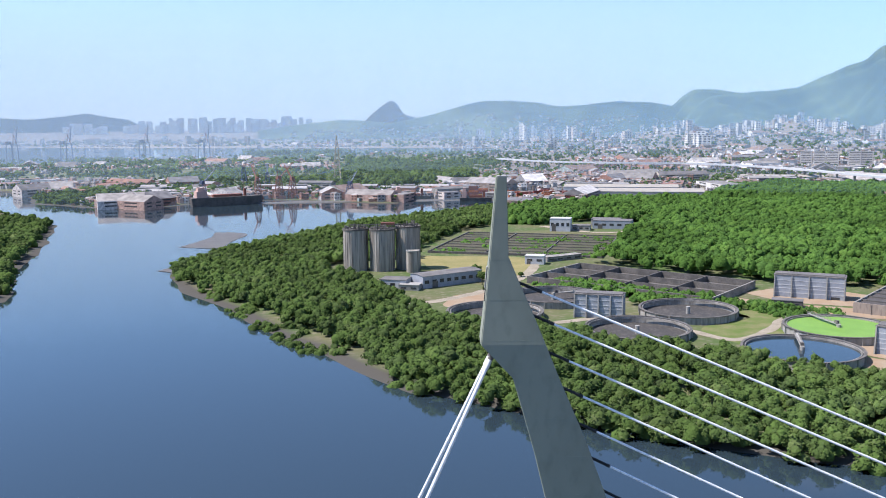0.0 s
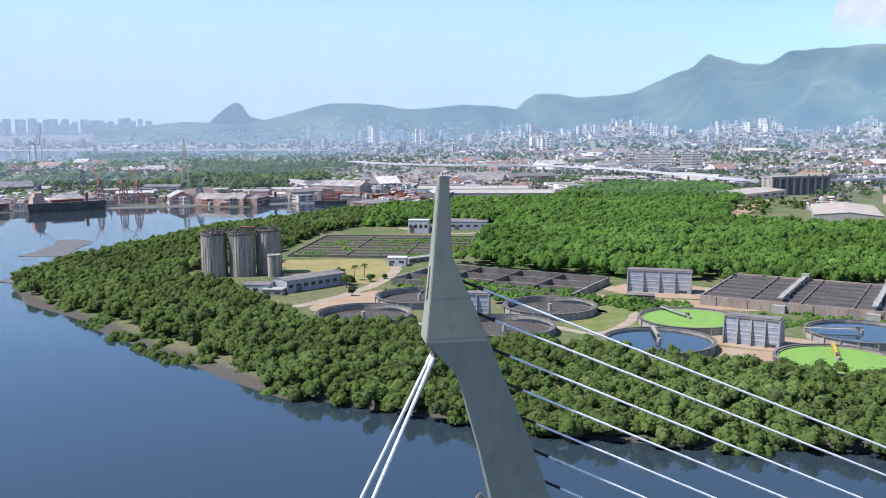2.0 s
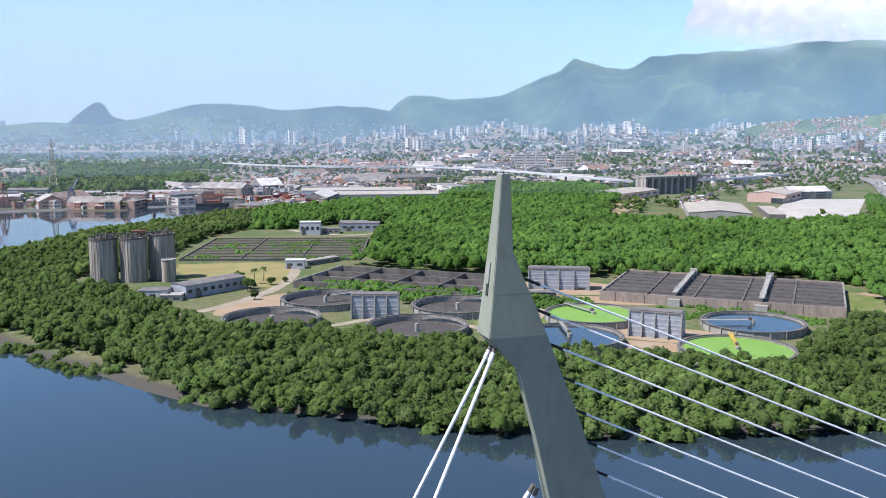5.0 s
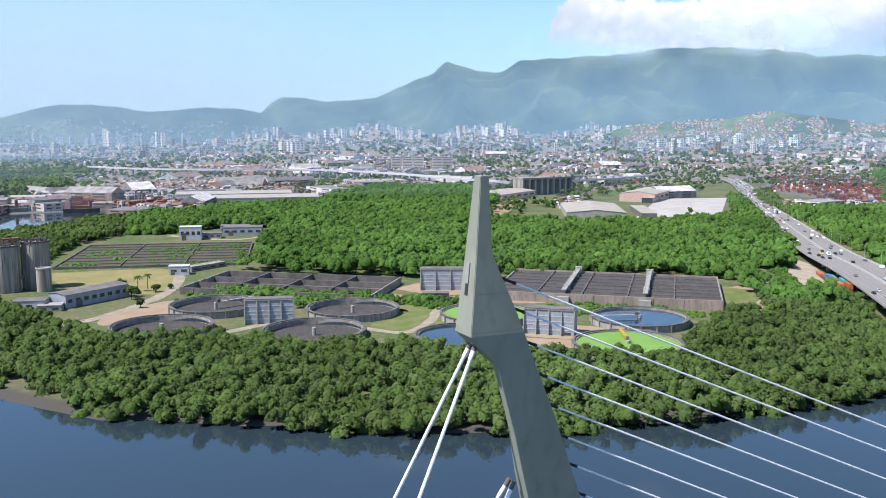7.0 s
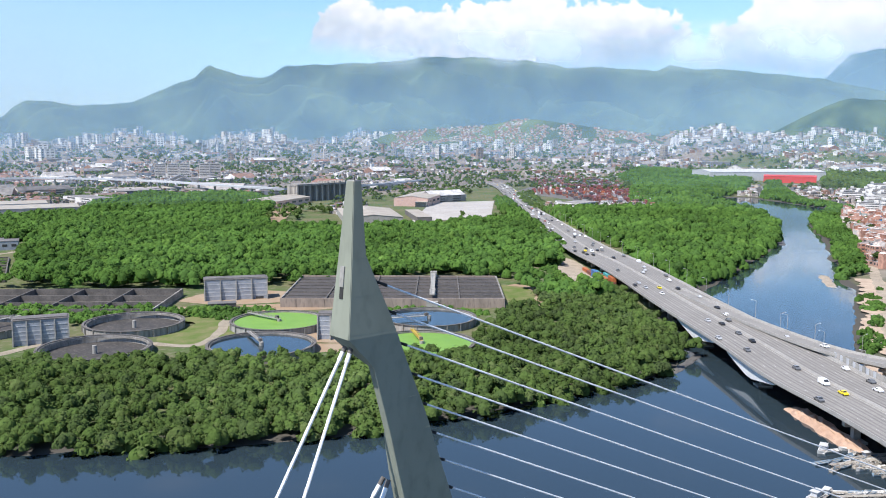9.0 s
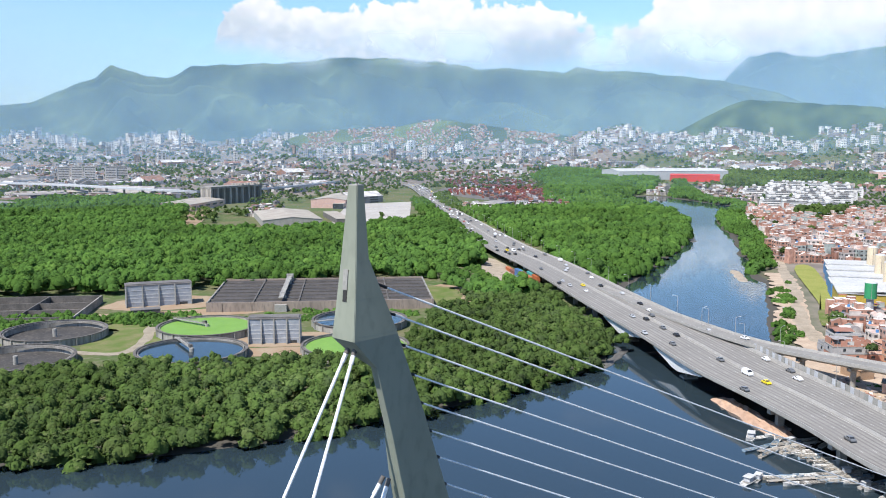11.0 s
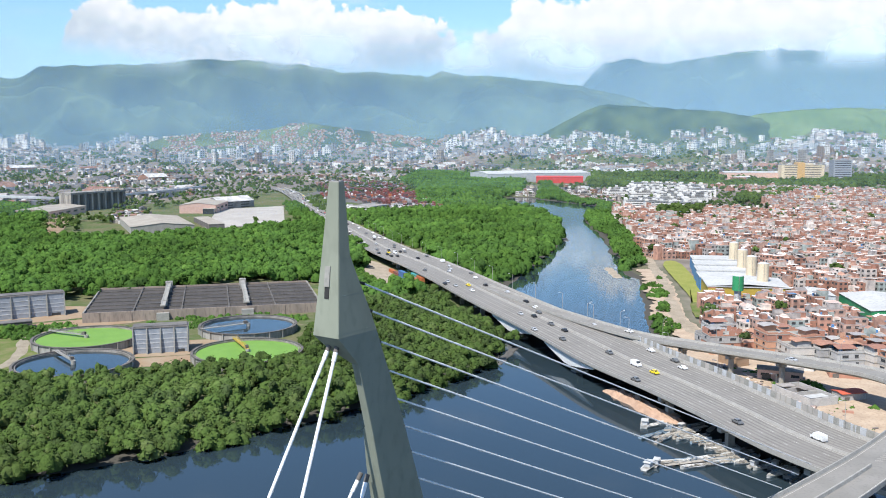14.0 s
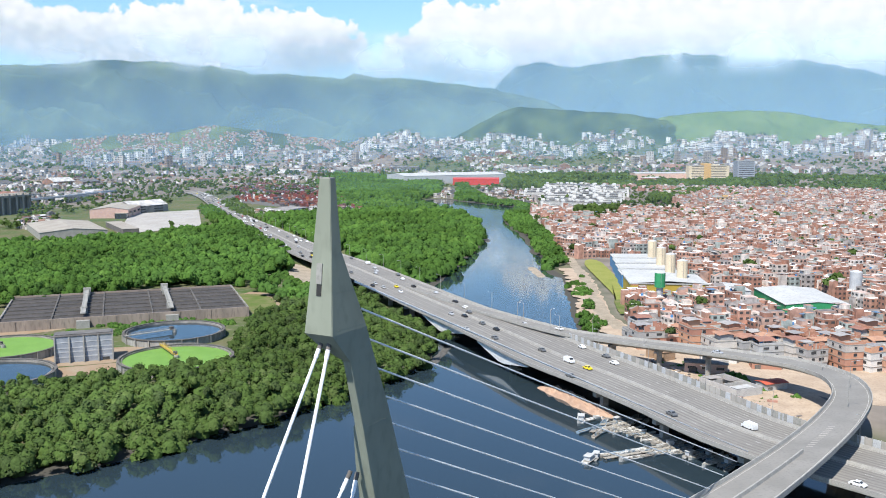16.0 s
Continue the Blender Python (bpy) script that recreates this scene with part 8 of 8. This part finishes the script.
a0 = slab_block("apartment_block", 720, 1808, 22, 14, 30, -25, "house_pale", "pale apartment block with rows of windows", 9, 3, "pale apartment blocks")
for k, (x, y) in enumerate(((742, 1797), (764, 1788), (800, 1772), (820, 1764))):
    copy_thing(a0, pose(x, y, 2.0, 0, 0, -25))
b0 = slab_block("apartment_slab", 1050, 440, 42, 11, 14, -62, "house_white", "white five-storey apartment slab with dark windows", 5, 6, "white apartment slabs", False)
rb = random.Random(8)
for i in range(9):
    for j in range(5):
        x, y = 1050 + i * 52 + j * 4 + rb.uniform(-6, 6), 440 + i * 15 + j * 31 + rb.uniform(-4, 4)
        if (i or j) and rb.random() < 0.8 and shore_distance(np.array([x]), np.array([y]), BANK_WOOD)[0] < -20:
            copy_thing(b0, pose(x, y, 2.0, 0, 0, -62 + (90 if rb.random() < 0.2 else 0) + rb.uniform(-5, 5)))
mat("ochre_plaster", (0.56, 0.36, 0.15), (0.49, 0.31, 0.13), 4.0, 0.85)
ob = slab_block("office_block", 2032, 545, 92, 26, 34, -58, "cream", "large cream and orange office block", 9, 12)
part("stair_core", Geo().box(-4, 0, 0, 16, 27.4, 39), "ochre_plaster", ob, "orange stair core rising above the roof")
for x, y, w, h in ((1246, 331, 30, 13), (1262, 318, 18, 8), (1326, 264, 16, 13)):
    slab_block("yellow_house", x, y, w, 14, h, -64, "ochre_plaster", "tall yellow plastered house among brick houses", 4, 5, "yellow houses")
wood("settlement_wood", [(950, 430), (975, 452), (1020, 440), (1042, 412), (1000, 398), (940, 400)], 8.0, 14.0, 44, 1.0, "leaf_dark", "dark green trees between the settlement and the slabs", 37)
wood("settlement_wood", [(1170, 405), (1200, 425), (1330, 455), (1445, 470), (1640, 372), (1630, 355), (1480, 402), (1390, 405), (1280, 400), (1185, 398)], 9.0, 12.5, 40, 1.1, "leaf_dark", "dark green trees behind the white slabs", 38,
     lambda x, y: np.array([noise.noise(Vector((a * 0.012, b * 0.012, 3.0))) > -0.1 for a, b in zip(x, y)]))
slab_block("office_tower", 2110, 480, 40, 30, 44, -58, "grey_panel", "grey office tower beside the cream block", 9, 5)
shed("studio_hall", 2020, 640, 150, 60, 16, 2, 0.5, -0.85, "house_pink", "roof_white", "long pink and white hall", 0, 2.0)
shed("exhibition_hall", 1622, 925, 96, 46, 13, 2, 0.455, -0.89, "red_paint", "red_paint", "large red-roofed exhibition hall", 0, 2.0)
shed("exhibition_hall", 1680, 1030, 240, 110, 18, 4, 0.80, -0.6, "pale_panel", "roof_white", "large white-roofed exhibition hall", 0, 2.0)
th = thing("dome_hall", "low white dome in a green field", "dome", 2150, 1010, 2.0)
vs = [(46 * math.cos(b) * math.cos(a), 46 * math.cos(b) * math.sin(a), 15 * math.sin(b)) for b in np.linspace(0, 1.5, 8) for a in np.linspace(0, math.tau, 25)[:-1]]
part("shell", Geo().add(vs, [(j * 24 + i, j * 24 + (i + 1) % 24, (j + 1) * 24 + (i + 1) % 24, (j + 1) * 24 + i) for j in range(7) for i in range(24)]), "roof_white", th)

# ---- shipyard and port ----


def lattice(g, x, y, z0, z1, w0, w1, t=0.5, n=8):
    P = []
    for k in range(n + 1):
        u = k / n
        w = w0 + (w1 - w0) * u
        P.append([(x + a * w / 2, y + b * w / 2, z0 + (z1 - z0) * u) for a, b in ((-1, -1), (1, -1), (1, 1), (-1, 1))])
    for k in range(n):
        for i in range(4):
            g.beam(P[k][i], P[k + 1][i], t, t)
            g.beam(P[k][i], P[k + 1][(i + 1) % 4], t * 0.6, t * 0.6)
            g.beam(P[k + 1][i], P[k + 1][(i + 1) % 4], t * 0.6, t * 0.6)
    return g


th = thing("lattice_mast", "tall pale yellow lattice mast in the shipyard", "mast", -157, 1345, 1.5)
part("tower", lattice(Geo(), 0, 0, 0, 62, 11, 4, 0.8, 10), "cream", th)
part("spire", lattice(Geo(), 0, 0, 62, 78, 3, 1, 0.6, 4), "cream", th)


def yard_crane(x, y, h, jib, ang, paint, label):
    th = thing("yard_crane", label, "crane", x, y, 1.5, ang, group="shipyard cranes")
    part("portal", lattice(Geo(), 0, 0, 0, h * 0.55, 9, 5, 0.7, 4), paint, th)
    part("cab", Geo().box(0, 0, h * 0.55, 5, 4, 4.0), paint, th)
    part("jib", Geo().beam((1, -0.8, h * 0.58), (jib, 0, h), 0.6, 0.6).beam((1, 0.8, h * 0.58), (jib, 0, h), 0.6, 0.6).beam((-2, 0, h * 0.75), (jib, 0, h), 0.25, 0.25).beam((-2, 0, h * 0.58), (-2, 0, h * 0.75), 0.5, 0.5), paint, th)
    return th


for x, y, h, j, a, pt, lab in ((-300, 1128, 42, 26, 60, "crane_blue", "dark slender shipyard crane"), (-240, 1170, 44, 24, 120, "rust_red", "rusty red shipyard crane"), (-214, 1180, 46, 22, 40, "rust_red", "rusty red shipyard crane"), (-196, 1176, 44, 20, 130, "rust_red", "rusty red shipyard crane"),
                               (-120, 1160, 34, 22, 70, "crane_blue", "dark slender shipyard crane"), (-258, 1330, 40, 30, 100, "crane_blue", "dark slender shipyard crane"), (-330, 1500, 40, 30, 20, "crane_blue", "dark slender shipyard crane")):
    yard_crane(x, y, h, j, a, pt, lab)


def hull_ship(x, y, L, W, H, ang, label):
    th = thing("ship", label, "ship", x, y, -0.5, ang)
    st = [(-0.5, 0.8), (-0.3, 1.0), (0.3, 1.0), (0.42, 0.7), (0.5, 0.05)]
    vs = []
    for u, w in st:
        vs += [(u * L, -w * W / 2, H), (u * L * 0.97, -w * W * 0.42, 0), (u * L * 0.97, w * W * 0.42, 0), (u * L, w * W / 2, H)]
    part("hull", Geo().add(vs, [(4 * i + j, 4 * i + (j + 1) % 4, 4 * i + 4 + (j + 1) % 4, 4 * i + 4 + j) for i in range(4) for j in range(4)] + [(3, 2, 1, 0), (16, 17, 18, 19)]), "dark_concrete", th, "dark rusty hull")
    part("deckhouse", Geo().box(-0.36 * L, 0, H, L * 0.14, W * 0.8, 8).box(-0.36 * L, 0, H + 8, L * 0.09, W * 0.6, 4), "house_pink", th)
    part("deck_gear", Geo().box(0, 0, H, L * 0.4, W * 0.5, 3).box(0.25 * L, 0, H, 3, 3, 9), "rust_red", th)
    return th


hull_ship(-265, 1108, 90, 16, 11, 30, "old dark red ship moored at the shipyard quay")
hull_ship(-40, 1150, 50, 11, 6, 10, "small dark ship moored in the inlet")
hull_ship(40, 1128, 40, 9, 5, -6, "small dark barge moored in the inlet")
rs_ = random.Random(12)
for k in range(26):
    x = rs_.uniform(-420, 40)
    y = (1165 if x > -60 else 1190) + rs_.uniform(0, 150)
    wl, rf = rs_.choice((("house_grey", "sheet"), ("old_concrete", "roof_dark"), ("house_pale", "sheet"), ("old_concrete", "roof_dark"), ("house_brick", "sheet")))
    shed("yard_hall", x, y, rs_.uniform(20, 60), rs_.uniform(12, 26), rs_.uniform(5, 12), rs_.uniform(0.8, 3), math.cos(rs_.uniform(-0.5, 0.5)), math.sin(rs_.uniform(-0.5, 0.5)), wl, rf, "weathered shipyard hall near the quay", rs_.choice((0, 3, 4)), 1.5, group="shipyard halls")
spit("quay", (-330, 1122), (70, 1150), 26, 1.4, "mud", "pale quay edge of the shipyard")


def port_crane(x, y, label="blue and red ship-to-shore crane by the bay"):
    th = thing("port_crane", label, "crane", x, y, 2.0, 70, group="port cranes")
    g = Geo()
    for sx in (-1, 1):
        for sy in (-1, 1):
            g.beam((sx * 12, sy * 10, 0), (sx * 10, sy * 9, 46), 1.8, 1.8)
        g.beam((sx * 12, -10, 14), (sx * 12, 10, 14), 1.4, 1.6)
        g.beam((sx * 10, -9, 46), (sx * 10, 9, 46), 1.6, 2.0)
    part("portal", g, "crane_blue", th)
    part("boom", Geo().beam((-26, -3, 46), (14, -3, 46), 1.4, 2.2).beam((-26, 3, 46), (14, 3, 46), 1.4, 2.2).beam((14, 0, 46), (22, 0, 92), 2.4, 2.4), "crane_blue", th)
    part("mast", Geo().beam((10, -6, 46), (8, 0, 72), 1.4, 1.4).beam((10, 6, 46), (8, 0, 72), 1.4, 1.4).beam((8, 0, 72), (22, 0, 90), 0.7, 0.7).beam((8, 0, 72), (-24, 0, 47), 0.7, 0.7), "rust_red", th, "red mast and stays")
    part("machine_house", Geo().box(-12, 0, 47, 14, 8, 6), "crane_blue", th)
    return th


c0 = port_crane(-1010, 2445)
for x, y, a in ((-1172, 2480, 70), (-815, 2490, 75), (-650, 2480, 60)):
    copy_thing(c0, pose(x, y, 2.0, 0, 0, a))
BAY_LAND = [(-880, 1500), (-640, 1390), (-540, 1270), (-380, 1130), (-200, 1210), (60, 1220), (110, 1500), (140, 2650), (-500, 2680), (-640, 2560), (-900, 2430), (-1080, 2270)]
wood("bay_trees", BAY_LAND, 22.0, 9.0, 24, 2.1, "leaf_dark", "dark green trees among the low houses by the bay", 23,
     lambda x, y: (np.array([noise.noise(Vector((a * 0.006, b * 0.006, 7.0))) > 0.10 for a, b in zip(x, y)])) & (land(x, y) > 18))
BELT = [tuple(float(v) for v in polar(a, 1740 if k == 0 else 2330)) for k, azs in ((0, range(63, 100, 4)), (1, range(99, 62, -4))) for a in azs]
wood("belt_wood", BELT, 17.0, 11.0, 26, 1.9, "leaf_dark", "dark green belt of trees beyond the settlement", 25,
     lambda x, y: np.array([noise.noise(Vector((a * 0.005, b * 0.005, 9.0))) > -0.16 for a, b in zip(x, y)]) & ~in_rect(x, y, 2060, 545, 200, 170, 0.5, -0.85))
wood("bay_islet", [(-640, 2900), (-540, 2860), (-300, 2950), (-330, 3010), (-560, 2980)], 16, 12, 30, 2.6, "leaf_dark", "dark wooded islet in the bay", 19)
wood("hill_wood", HILL_WOOD, 10.5, 14.0, 30, 1.9, "leaf_dark", "dark green wooded knoll behind the shipyard", 20)
